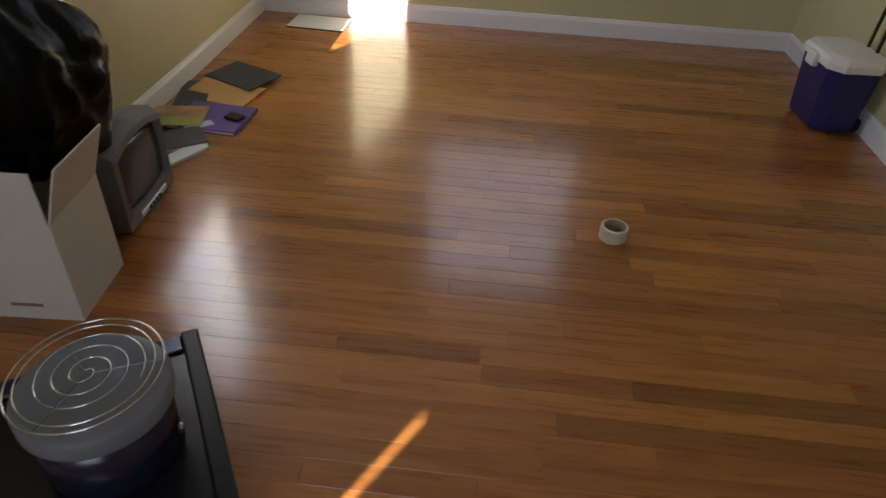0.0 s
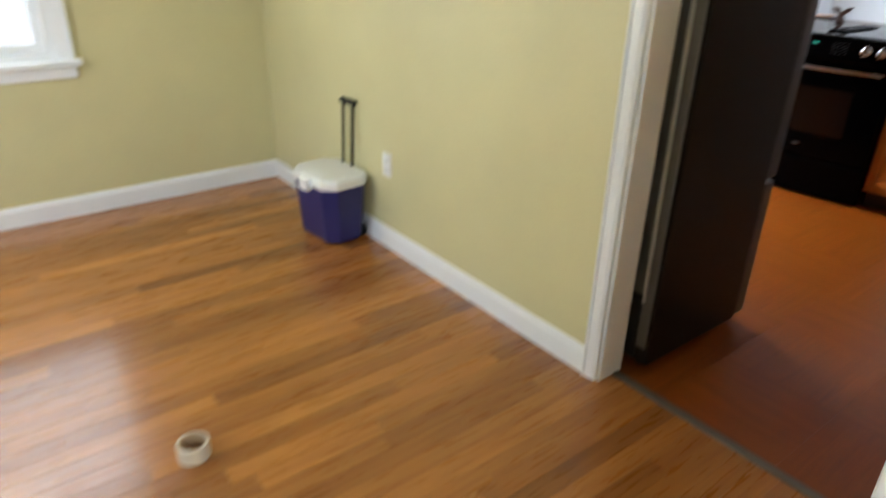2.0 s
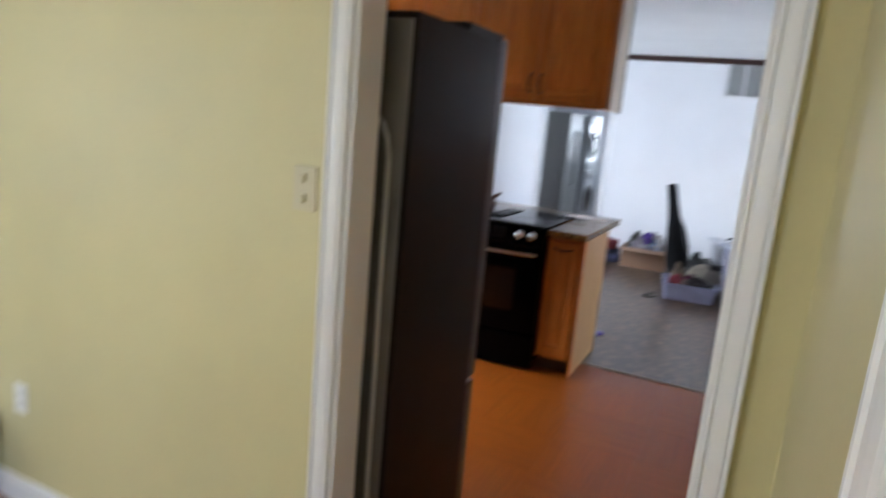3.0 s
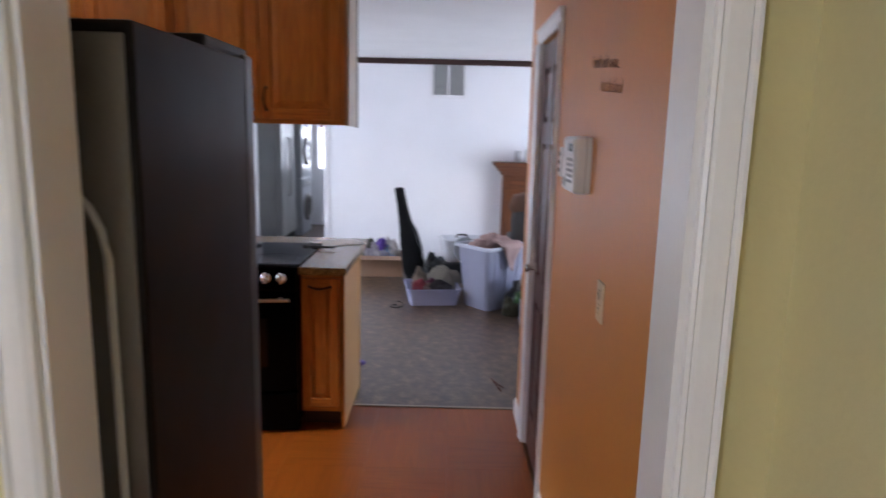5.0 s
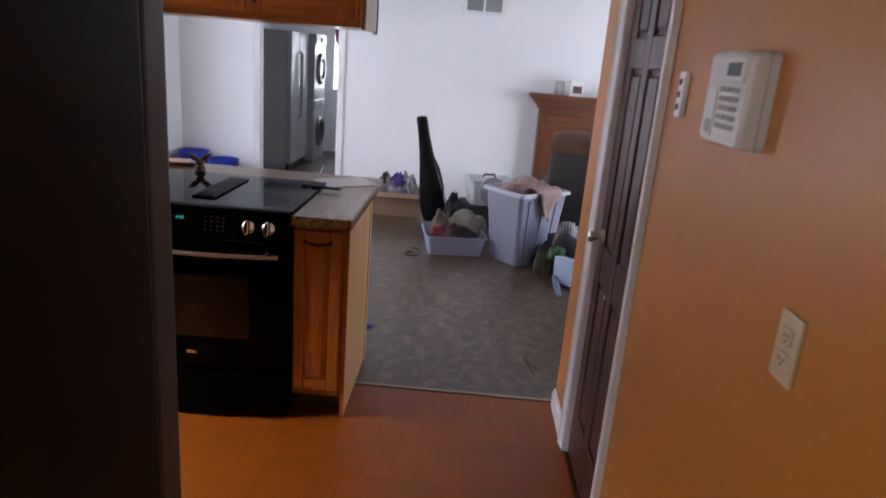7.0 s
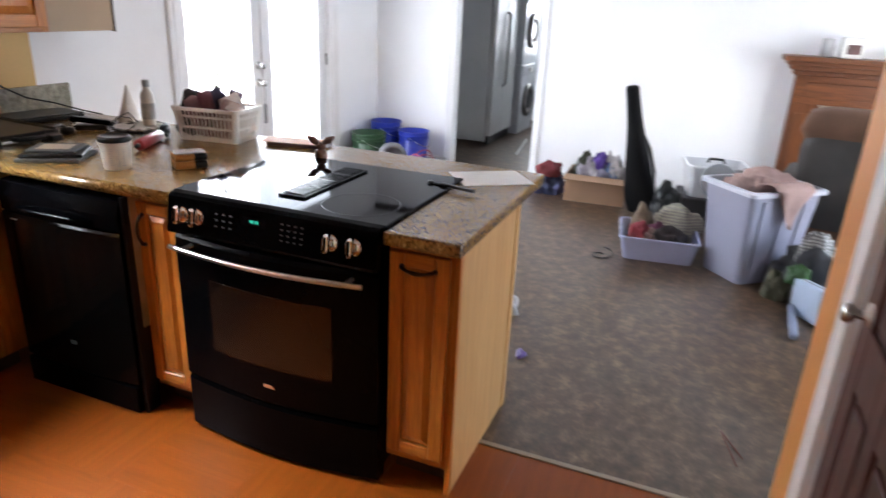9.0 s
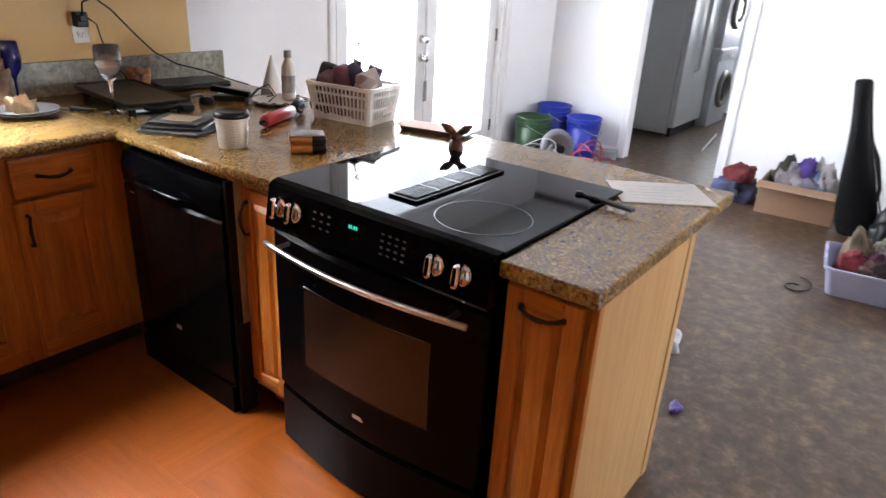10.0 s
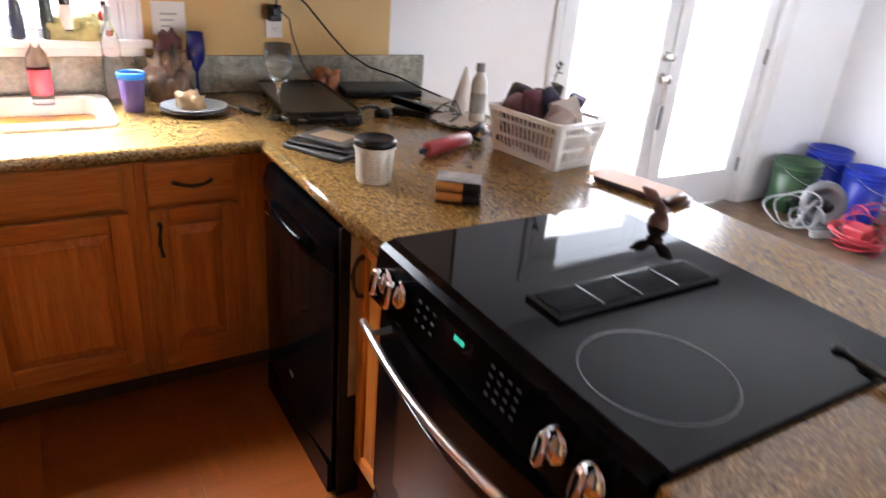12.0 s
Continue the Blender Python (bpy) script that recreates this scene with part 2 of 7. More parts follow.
FRIDGE = plain("dark_grey_fridge_paint", (0.010, 0.007, 0.0055), 0.32, vary=0.06, scale=30, bump=0, spec=0.1)
STEEL = plain("brushed_steel", (0.6, 0.59, 0.57), 0.28, 1.0, vary=0.08, bump=0.01)
CHROME = plain("chrome", (0.75, 0.75, 0.77), 0.1, 1.0, vary=0.03, bump=0)
GREYMET = plain("galvanised_sheet", (0.17, 0.16, 0.15), 0.42, 0.6, vary=0.12, bump=0.01)
BRONZE = plain("dark_bronze", (0.045, 0.030, 0.018), 0.4, 0.6, vary=0.2, bump=0.01)
MAHOGANY = wood("mahogany_door", (0.05, 0.012, 0.008), (0.085, 0.021, 0.012), "z", 0.32, 0.9, coat=0.08, bump=0.04, pores=0.35)
WHITEPL = plain("white_plastic", (0.78, 0.77, 0.74), 0.35, vary=0.03, bump=0.01)

# ---------------------------------------------------------------- mesh helpers
def bx(bm, x0, x1, y0, y1, z0, z1, bevel=0.0, seg=1):
    """An axis-aligned block, with its edges eased."""
    r = bmesh.ops.create_cube(bm, size=1)
    vs = r["verts"]
    for v in vs:
        v.co = Vector(((x0 + x1) / 2 + v.co.x * (x1 - x0), (y0 + y1) / 2 + v.co.y * (y1 - y0), (z0 + z1) / 2 + v.co.z * (z1 - z0)))
    if bevel:
        es = {e for v in vs for e in v.link_edges}
        bmesh.ops.bevel(bm, geom=list(es), offset=bevel, segments=seg, affect="EDGES", profile=0.6)
    return bm


def block(x0, x1, y0, y1, z0, z1, bevel=0.0, seg=1):
    return bx(bmesh.new(), x0, x1, y0, y1, z0, z1, bevel, seg)


def lathe(profile, n=28, at=(0, 0, 0)):
    """A turned shape round z, from (radius, height) pairs."""
    bm = bmesh.new()
    rings = []
    for r, z in profile:
        if r < 1e-5:
            rings.append([bm.verts.new((at[0], at[1], at[2] + z))])
        else:
            rings.append([bm.verts.new((at[0] + r * math.cos(2 * math.pi * k / n), at[1] + r * math.sin(2 * math.pi * k / n), at[2] + z)) for k in range(n)])
    for a, b in zip(rings, rings[1:]):
        for k in range(n):
            j = (k + 1) % n
            if len(a) == 1 and len(b) == 1:
                continue
            if len(a) == 1:
                bm.faces.new((a[0], b[k], b[j]))
            elif len(b) == 1:
                bm.faces.new((a[k], a[j], b[0]))
            else:
                bm.faces.new((a[k], a[j], b[j], b[k]))
    bmesh.ops.recalc_face_normals(bm, faces=bm.faces)
    return bm


def pipe(pts, r, n=8, closed=False, bm=None, taper=None):
    """A round bar along a line of points."""
    bm = bm or bmesh.new()
    pts = [Vector(p) for p in pts]
    rings, up = [], Vector((0.13, 0.21, 0.97)).normalized()
    for i, p in enumerate(pts):
        a = pts[i - 1] if (i or closed) else pts[i]
        b = pts[(i + 1) % len(pts)] if (i + 1 < len(pts) or closed) else pts[i]
        t = (b - a).normalized()
        s = t.cross(up)
        s = s.normalized() if s.length > 1e-4 else t.orthogonal().normalized()
        u = s.cross(t)
        rad = r if taper is None else r * taper[i]
        rings.append([bm.verts.new(p + rad * (math.cos(2 * math.pi * k / n) * s + math.sin(2 * math.pi * k / n) * u)) for k in range(n)])
    last = len(pts) if closed else len(pts) - 1
    for i in range(last):
        a, b = rings[i], rings[(i + 1) % len(rings)]
        for k in range(n):
            bm.faces.new((a[k], a[(k + 1) % n], b[(k + 1) % n], b[k]))
    if not closed:
        bm.faces.new(rings[0][::-1]), bm.faces.new(rings[-1])
    bmesh.ops.recalc_face_normals(bm, faces=bm.faces)
    return bm


def prism(outline, z0, z1, bevel=0.0):
    """An upright prism on an outline of (x, y) points."""
    bm = bmesh.new()
    lo = [bm.verts.new((x, y, z0)) for x, y in outline]
    hi = [bm.verts.new((x, y, z1)) for x, y in outline]
    bm.faces.new(lo[::-1]), bm.faces.new(hi)
    for k in range(len(lo)):
        j = (k + 1) % len(lo)
        bm.faces.new((lo[k], lo[j], hi[j], hi[k]))
    bmesh.ops.recalc_face_normals(bm, faces=bm.faces)
    if bevel:
        bmesh.ops.bevel(bm, geom=bm.edges[:], offset=bevel, segments=2, affect="EDGES")
    return bm


def round_rect(w, d, r, n=5):
    out = []
    for cx, cy, a0 in ((w / 2 - r, d / 2 - r, 0), (-w / 2 + r, d / 2 - r, 90), (-w / 2 + r, -d / 2 + r, 180), (w / 2 - r, -d / 2 + r, 270)):
        out += [(cx + r * math.cos(radians(a0 + 90 * k / n)), cy + r * math.sin(radians(a0 + 90 * k / n))) for k in range(n + 1)]
    return out


def loft(sections, cap_lo=True, cap_hi=True):
    """Skin between equal-length rings of points."""
    bm = bmesh.new()
    rings = [[bm.verts.new(p) for p in s] for s in sections]
    n = len(rings[0])
    for a, b in zip(rings, rings[1:]):
        for k in range(n):
            bm.faces.new((a[k], a[(k + 1) % n], b[(k + 1) % n], b[k]))
    if cap_lo:
        bm.faces.new(rings[0][::-1])
    if cap_hi:
        bm.faces.new(rings[-1])
    bmesh.ops.recalc_face_normals(bm, faces=bm.faces)
    return bm


def heap(w, d, h, seed, rough=0.35, sub=4, flat=True):
    """A crumpled heap of cloth or film: a noisy dome."""
    bm = bmesh.new()
    bmesh.ops.create_icosphere(bm, subdivisions=sub, radius=1)
    off = Vector((seed * 3.1, seed * 1.7, seed * 5.3))
    for v in bm.verts:
        p = v.co.copy()
        k = 1 + rough * noise.noise(p * 1.7 + off) + rough * 0.5 * noise.noise(p * 4.3 + off) - rough * 0.55 * (0.35 - abs(noise.noise(p * 3.1 - off))) + rough * 0.25 * abs(noise.noise(p * 9 + off)) - rough * 0.45 * max(0, 0.16 - abs(noise.noise(p * 2.6 + off * 0.7 + 0.5 * noise.noise_vector(p * 3.0))))
        zz = p.z ** 0.62 if p.z > 0 else max(-0.02, p.z)
        v.co = Vector((p.x * w / 2 * k, p.y * d / 2 * k, zz * h * k * 0.92 if flat else p.z * h * k))
    for f in bm.faces:
        f.smooth = True
    return bm


def to_mesh(name, bm, smooth=False):
    me = bpy.data.meshes.new(name)
    if smooth:
        for f in bm.faces:
            f.smooth = True
    bm.to_mesh(me)
    bm.free()
    return me


def part(name, bm, material, parent, label="", smooth=False):
    """One mesh object under a thing or a part."""
    me = to_mesh(name, bm, smooth)
    me.materials.append(material)
    ob = new(name, me)
    ob.parent = parent
    if label:
        tagged(ob, label)
    return ob


def thing(name, m, label, category, group="", kind=""):
    ob = new(name)
    ob.empty_display_size = 0.1
    ob.matrix_world = m
    return tagged(ob, label, category, group, kind)


def solo(name, bm, material, label, category, m=None, smooth=False, group="", kind=""):
    """A thing that is one mesh."""
    me = to_mesh(name, bm, smooth)
    me.materials.append(material)
    ob = new(name, me)
    if m is not None:
        ob.matrix_world = m
    return tagged(ob, label, category, group, kind)


def setting(name, bm, material, label, category):
    return solo(name, bm, material, label, category, kind="structure")


# ---------------------------------------------------------------- shell
def wall_y(name, y0, y1, x0, x1, holes, material, label):
    """A wall along x with rectangular holes (xa, xb, za, zb), in order."""
    bm, x = bmesh.new(), x0
    for xa, xb, za, zb in holes:
        if xa > x:
            bx(bm, x, xa, y0, y1, 0, CEIL)
        if za > 0:
            bx(bm, xa, xb, y0, y1, 0, za)
        bx(bm, xa, xb, y0, y1, zb, CEIL)
        x = xb
    if x1 > x:
        bx(bm, x, x1, y0, y1, 0, CEIL)
    return setting(name, bm, material, label, "wall")


def wall_x(name, x0, x1, y0, y1, holes, material, label):
    """A wall along y with rectangular holes (ya, yb, za, zb), in order."""
    bm, y = bmesh.new(), y0
    for ya, yb, za, zb in holes:
        if ya > y:
            bx(bm, x0, x1, y, ya, 0, CEIL)
        if za > 0:
            bx(bm, x0, x1, ya, yb, 0, za)
        bx(bm, x0, x1, ya, yb, zb, CEIL)
        y = yb
    if y1 > y:
        bx(bm, x0, x1, y, y1, 0, CEIL)
    return setting(name, bm, material, label, "wall")


def casing_bar(bm, p, q, w, face, out):
    """A moulded casing board from p to q, width along w, standing out of its wall."""
    p, q, w, out = Vector(p), Vector(q), Vector(w), Vector(out)
    prof = [(0, 0), (0, 0.011), (0.10, 0.014), (0.16, 0.009), (0.26, 0.013), (0.5, 0.016), (0.74, 0.018), (0.8, 0.014), (0.88, 0.021), (0.97, 0.022), (1, 0.018), (1, 0)]
    a = [bm.verts.new(p + w * u + out * d) for u, d in prof]
    b = [bm.verts.new(q + w * u + out * d) for u, d in prof]
    n = len(prof)
    for k in range(n):
        bm.faces.new((a[k], a[(k + 1) % n], b[(k + 1) % n], b[k]))
    bm.faces.new(a[::-1]), bm.faces.new(b)
    return bm


T = 0.16
LRW = (0.99, 2.06, 0.80, 2.05)      # living-room north window hole
SINKW = (4.37, 5.30, 1.12, 2.1)     # window over the sink
FRD = (7.40, 9.29, 0.0, 2.06)       # french doors
wall_y("wall_north_living", NY, NY + T, LX - T, WX + 0.05, [LRW], YELLOW, "pale yellow-green painted living room wall with window")
wall_y("wall_north_kitchen", NY, NY + T, WX + 0.05, 6.40, [SINKW], TAN, "tan painted kitchen wall behind the sink")
wall_y("wall_north_family", NY, NY + T, 6.40, FX + 0.12, [FRD], WHITEW, "white family room wall with french doors")
wall_x("wall_west", LX - T, LX, LS - T, NY, [(-0.085, 0.235, 1.4, 2.07), (3.80, 4.72, 0.76, 1.95)], YELLOW, "pale yellow-green painted living room wall")
wall_y("wall_south_living", LS - T, LS, LX, WX, [], YELLOW, "pale yellow-green painted living room wall")
# dividing wall: yellow skin on the living-room side, orange on the kitchen side
wall_x("wall_divider", WX, WX + 0.057, LS - T, NY, [(DY0, DY1, 0, DH)], YELLOW, "pale yellow-green painted wall beside the doorway")
wall_x("wall_divider_kitchen", WX + 0.057, WK, LS - T, NY, [(DY0, DY1, 0, DH)], ORANGE, "orange painted kitchen side of the doorway wall")
setting("wall_stub", block(2.28, WX, 2.0, 2.105, 0, CEIL), YELLOW, "pale yellow-green wall stub beside the opening", "wall")
sc_ = bmesh.new()
casing_bar(sc_, (2.28, 2.105, 0), (2.28, 2.105, CEIL), Vector((0.062, 0, 0)), 0, (0, 1, 0))
casing_bar(sc_, (2.28, 2.0, 0), (2.28, 2.0, CEIL), Vector((0.062, 0, 0)), 0, (0, -1, 0))
bmesh.ops.recalc_face_normals(sc_, faces=sc_.faces)
bx(sc_, 2.262, 2.28, 1.996, 2.109, 0, CEIL)
setting("trim_opening", sc_, TRIM, "white moulded casing at the end of the wall stub", "trim")
PD = (4.995, 5.56, 0.0, 2.05)        # pantry door hole
wall_y("wall_orange", OY - 0.11, OY, WK, 5.93, [PD], ORANGE, "satin orange painted hallway wall")
wall_x("wall_family_west", 5.81, 5.93, FS, OY - 0.11, [], WHITEW, "white family room wall behind the pantry")
wall_y("wall_pantry_back", 1.30, 1.38, WK, 5.81, [], WHITEW, "white wall at the back of the pantry")
OP = (4.05, 4.87, 0.0, 2.06)        # opening to the laundry hall
wall_x("wall_far", FX, FX + 0.12, FS - T, NY, [OP], WHITEW, "white far wall of the family room")
# out of view; the opening is added to let fill light in
wall_y("wall_south_family", FS - T, FS, 5.81, FX, [(7.3, 9.3, 0.6, 1.4)], WHITEW, "white family room wall with an added unseen window")
wall_y("wall_laundry_south", 3.70, 3.82, FX + 0.12, 13.5, [], WHITEW, "white laundry hall wall")
wall_y("wall_laundry_north", 5.72, 5.84, FX + 0.12, 13.5, [], WHITEW, "white laundry hall wall")
wall_x("wall_laundry_east", 13.4, 13.52, 3.82, 5.72, [(4.15, 4.75, 0.95, 1.95)], WHITEW, "laundry hall end wall with a small window")

setting("ceiling", block(LX - T, WX + 0.05, LS - T, NY + T, CEIL, CEIL + 0.1), CEILW, "white flat living room ceiling", "ceiling")
setting("ceiling_kitchen", block(WX + 0.05, 13.52, FS - T, NY + T, CEIL, CEIL + 0.1), CEILW, "white flat kitchen and family room ceiling", "ceiling")
setting("ground", block(-60, 80, -60, 80, -0.35, -0.16), plain("lawn_earth", (0.11, 0.12, 0.07), 0.9, vary=0.3, scale=3), "dull green ground outside", "ground")
sub = plain("subfloor_gap", (0.10, 0.05, 0.02), 0.7, vary=0.1)
floor_lr = setting("floor", block(LX - T, WX + 0.085, LS - T, NY + T, -0.1, -0.012), sub, "oak strip living room floor, glossy varnish", "floor")
floor_k = setting("floor_kitchen", block(WX + 0.085, CX, 1.3, NY + T, -0.1, -0.010), sub, "orange wood laminate kitchen floor", "floor")
setting("floor_family", block(CX, 13.52, FS - T, NY + T, -0.1, 0.0), VINYL, "mottled grey-brown sheet vinyl floor", "floor")
setting("floor_pantry", block(WX, CX, LS - T, 1.3, -0.1, -0.004), VINYL, "dark floor under the closed rooms", "floor")
setting("threshold_strip", prism([(WX + 0.068, DY0 - 0.02), (WX + 0.10, DY0 - 0.02), (WX + 0.10, DY1 + 0.02), (WX + 0.068, DY1 + 0.02)], -0.01, 0.006, 0.002), plain("worn_strip", (0.16, 0.13, 0.10), 0.5, 0.3), "dull metal threshold strip between the floors", "threshold")
setting("vinyl_edge_strip", block(CX - 0.012, CX + 0.012, OY, 3.12, -0.008, 0.005, 0.002), plain("worn_strip_pale", (0.3, 0.24, 0.18), 0.5, 0.2), "thin strip at the edge of the vinyl", "threshold")


def skirting(name, axis, fixed, a, b, side, h=0.105):
    """Baseboard with a stepped, rounded top, along x or y on a wall face."""
    prof = [(0, 0), (0.014, 0), (0.014, h - 0.022), (0.010, h - 0.012), (0.008, h - 0.003), (0.004, h), (0, h)]
    def at(u, off, z):
        return (u, fixed + side * off, z) if axis == "x" else (fixed + side * off, u, z)
    ob = setting(name, loft([[at(a, o, z) for o, z in prof], [at(b, o, z) for o, z in prof]]), TRIM, "white painted baseboard", "baseboard")
    return ob


skirting("baseboard", "x", NY, LX, WX, -1)
skirting("baseboard", "y", LX, LS, NY - 0.014, 1)
skirting("baseboard", "y", WX, DY1 + 0.055, NY - 0.014, -1)
skirting("baseboard", "x", 2.105, 2.345, WX, 1)
skirting("baseboard", "x", OY, WK + 0.09, PD[0] - 0.075, 1, 0.09)
skirting("baseboard", "x", OY, PD[1] + 0.075, 5.945, 1, 0.09)
skirting("baseboard", "y", FX, FS, 1.10, -1, 0.08)
skirting("baseboard", "y", FX, 2.0, OP[0] - 0.075, -1, 0.08)
skirting("baseboard", "y", FX, OP[1] + 0.075, NY, -1, 0.08)
skirting("baseboard", "x", NY, FRD[1] + 0.075, FX - 0.014, -1, 0.08)


def casing(name, plane, y0, y1, h, face, out, label, width=0.068, legs=(1, 1)):
    """Door or window casing: two legs and a head. plane x: opening lies along y, plane y: along x."""
    bm = bmesh.new()
    def P(u, z):
        return (face, u, z) if plane == "x" else (u, face, z)
    U = Vector((0, 1, 0)) if plane == "x" else Vector((1, 0, 0))
    O = Vector((out, 0, 0)) if plane == "x" else Vector((0, out, 0))
    z0, z1 = h
    casing_bar(bm, P(y0, z0), P(y0, z1), -U * width, face, O)
    casing_bar(bm, P(y1, z0), P(y1, z1), U * width, face, O)
    casing_bar(bm, P(y0 - width, z1), P(y1 + width, z1), Vector((0, 0, width)), face, O)
    bmesh.ops.recalc_face_normals(bm, faces=bm.faces)
    return setting(name, bm, TRIM, label, "trim")


casing("trim_doorway", "x", DY0, DY1, (0, DH), WX, -1, "white moulded casing round the doorway", 0.055)
casing("trim_doorway_kitchen", "x", DY0, DY1, (0, DH), WK, 1, "white moulded casing on the kitchen side", 0.06)
jb = bmesh.new()
bx(jb, WX, WK, DY1 - 0.012, DY1 + 0.004, 0, DH), bx(jb, WX, WK, DY0 - 0.004, DY0 + 0.012, 0, DH), bx(jb, WX, WK, DY0 + 0.012, DY1 - 0.012, DH - 0.012, DH + 0.004)
setting("door_jamb", jb, TRIM, "white painted doorway lining", "trim")
casing("trim_pantry", "y", PD[0], PD[1], (0, PD[3]), OY, 1, "white casing round the pantry door", 0.065)
casing("trim_laundry", "x", OP[0], OP[1], (0, OP[3]), FX, -1, "white casing round the laundry opening", 0.07)
casing("trim_french_door", "y", FRD[0], FRD[1], (0, FRD[3]), NY, -1, "white casing round the french doors", 0.07)
setting("crown_trim", block(FX - 0.03, FX, FS, NY, CEIL - 0.065, CEIL - 0.004, 0.006), plain("dark_walnut_trim", (0.045, 0.018, 0.014), 0.4), "dark brown crown strip under the ceiling", "trim")


def window(name, xa, xb, za, zb, y, label):
    """A sash window set in a wall along x, with stool, apron, casing, two sashes and glass."""
    top = tagged(new(name), label, "window", kind="structure")
    top.matrix_world = pose((xa + xb) / 2, y, za)
    w, h = (xb - xa) / 2, zb - za
    fr = bmesh.new()
    for a, b, c, d in ((-w, -w + 0.03, 0, h), (w - 0.03, w, 0, h), (-w + 0.03, w - 0.03, 0, 0.03), (-w + 0.03, w - 0.03, h - 0.03, h)):
        bx(fr, a, b, 0.0, T, c, d)
    part("window_frame", fr, TRIM, top)
    cs = bmesh.new()
    casing_bar(cs, (-w, 0, 0), (-w, 0, h), Vector((-0.075, 0, 0)), 0, (0, -1, 0))
    casing_bar(cs, (w, 0, 0), (w, 0, h), Vector((0.075, 0, 0)), 0, (0, -1, 0))
    casing_bar(cs, (-w - 0.075, 0, h), (w + 0.075, 0, h), Vector((0, 0, 0.075)), 0, (0, -1, 0))
    bmesh.ops.recalc_face_normals(cs, faces=cs.faces)
    part("window_casing", cs, TRIM, top)
    part("window_sill", block(-w - 0.10, w + 0.10, -0.05, 0.0, -0.03, 0.0, 0.006, 2), TRIM, top)
    part("apron", block(-w - 0.075, w + 0.075, -0.018, 0.0, -0.09, -0.03, 0.004), TRIM, top)
    for k, (c, d, yy) in enumerate(((0.03, h / 2 + 0.02, 0.05), (h / 2 - 0.02, h - 0.03, 0.085))):
        s = bmesh.new()
        a, b = -w + 0.03, w - 0.03
        for e, f, g, i2 in ((a, a + 0.04, c, d), (b - 0.04, b, c, d), (a + 0.04, b - 0.04, c, c + 0.04), (a + 0.04, b - 0.04, d - 0.04, d)):
            bx(s, e, f, yy, yy + 0.03, g, i2)
        part("sash", s, TRIM, top)
        pn = part("pane", block(a + 0.04, b - 0.04, yy + 0.012, yy + 0.017, c + 0.04, d - 0.04), glassy("window_glass"), top)
        pn.visible_shadow = False
    return top


window("window_1", *LRW, NY, "white painted sash window in the yellow wall")
window("window_2", *SINKW, NY, "white window above the kitchen sink")


def french_doors():
    top = tagged(new("door_1"), "pair of white glazed french doors, closed", "door", kind="structure")
    top.matrix_world = pose(FRD[0], NY + 0.05, 0)
    W, H = FRD[1] - FRD[0], FRD[3]
    fr = bmesh.new()
    for a, b, c, d in ((0, 0.03, 0, H), (W - 0.03, W, 0, H), (0.03, W - 0.03, H - 0.03, H)):
        bx(fr, a, b, -0.05, 0.11, c, d)
    part("door_frame", fr, TRIM, top)
    mid = 0.945
    for a, b, hinge in ((0.034, mid - 0.003, 0.034), (mid + 0.003, W - 0.034, W - 0.034)):
        s = bmesh.new()
        st = 0.115
        for e, f, g, i2 in ((a, a + st, 0.01, H - 0.034), (b - st, b, 0.01, H - 0.034), (a + st, b - st, 0.01, 0.25), (a + st, b - st, H - 0.15, H - 0.034)):
            bx(s, e, f, 0, 0.042, g, i2, 0.003)
        leaf = part("door_leaf", s, TRIM, top)
        pn = part("pane", block(a + st, b - st, 0.017, 0.023, 0.25, H - 0.15), glassy("window_glass"), leaf)
        pn.visible_shadow = False
        for z in (0.28, 1.03, 1.78):
            part("hinge", block(hinge - 0.012, hinge + 0.012, -0.012, -0.001, z - 0.05, z + 0.05, 0.003), GREYMET, leaf)
    for z, r in ((0.905, 0.028), (1.035, 0.026)):
        kn = lathe([(0, 0), (r * 1.15, 0), (r * 1.15, 0.006), (0.012, 0.01), (0.012, 0.03), (r, 0.04), (r, 0.056), (r * 0.6, 0.064), (0, 0.065)], 20)
        k = part("door_knob" if z < 0.95 else "deadbolt", kn, STEEL, top, smooth=True)
        k.matrix_basis = pose(mid - 0.06, 0, z, 90)
    part("key_cord", pipe([(mid - 0.06, -0.05, 0.90), (mid - 0.065, -0.055, 0.80), (mid - 0.07, -0.056, 0.74)], 0.004, 6), GREYMET, top)
    part("key_fob", block(mid - 0.09, mid - 0.05, -0.062, -0.05, 0.60, 0.75, 0.005), plain("fob_grey", (0.22, 0.22, 0.23), 0.5), top, "grey tag hanging from the knob")
    part("astragal", block(mid - 0.02, mid + 0.02, -0.012, -0.001, 0.01, H - 0.034, 0.004), TRIM, top)
    return top


french_doors()


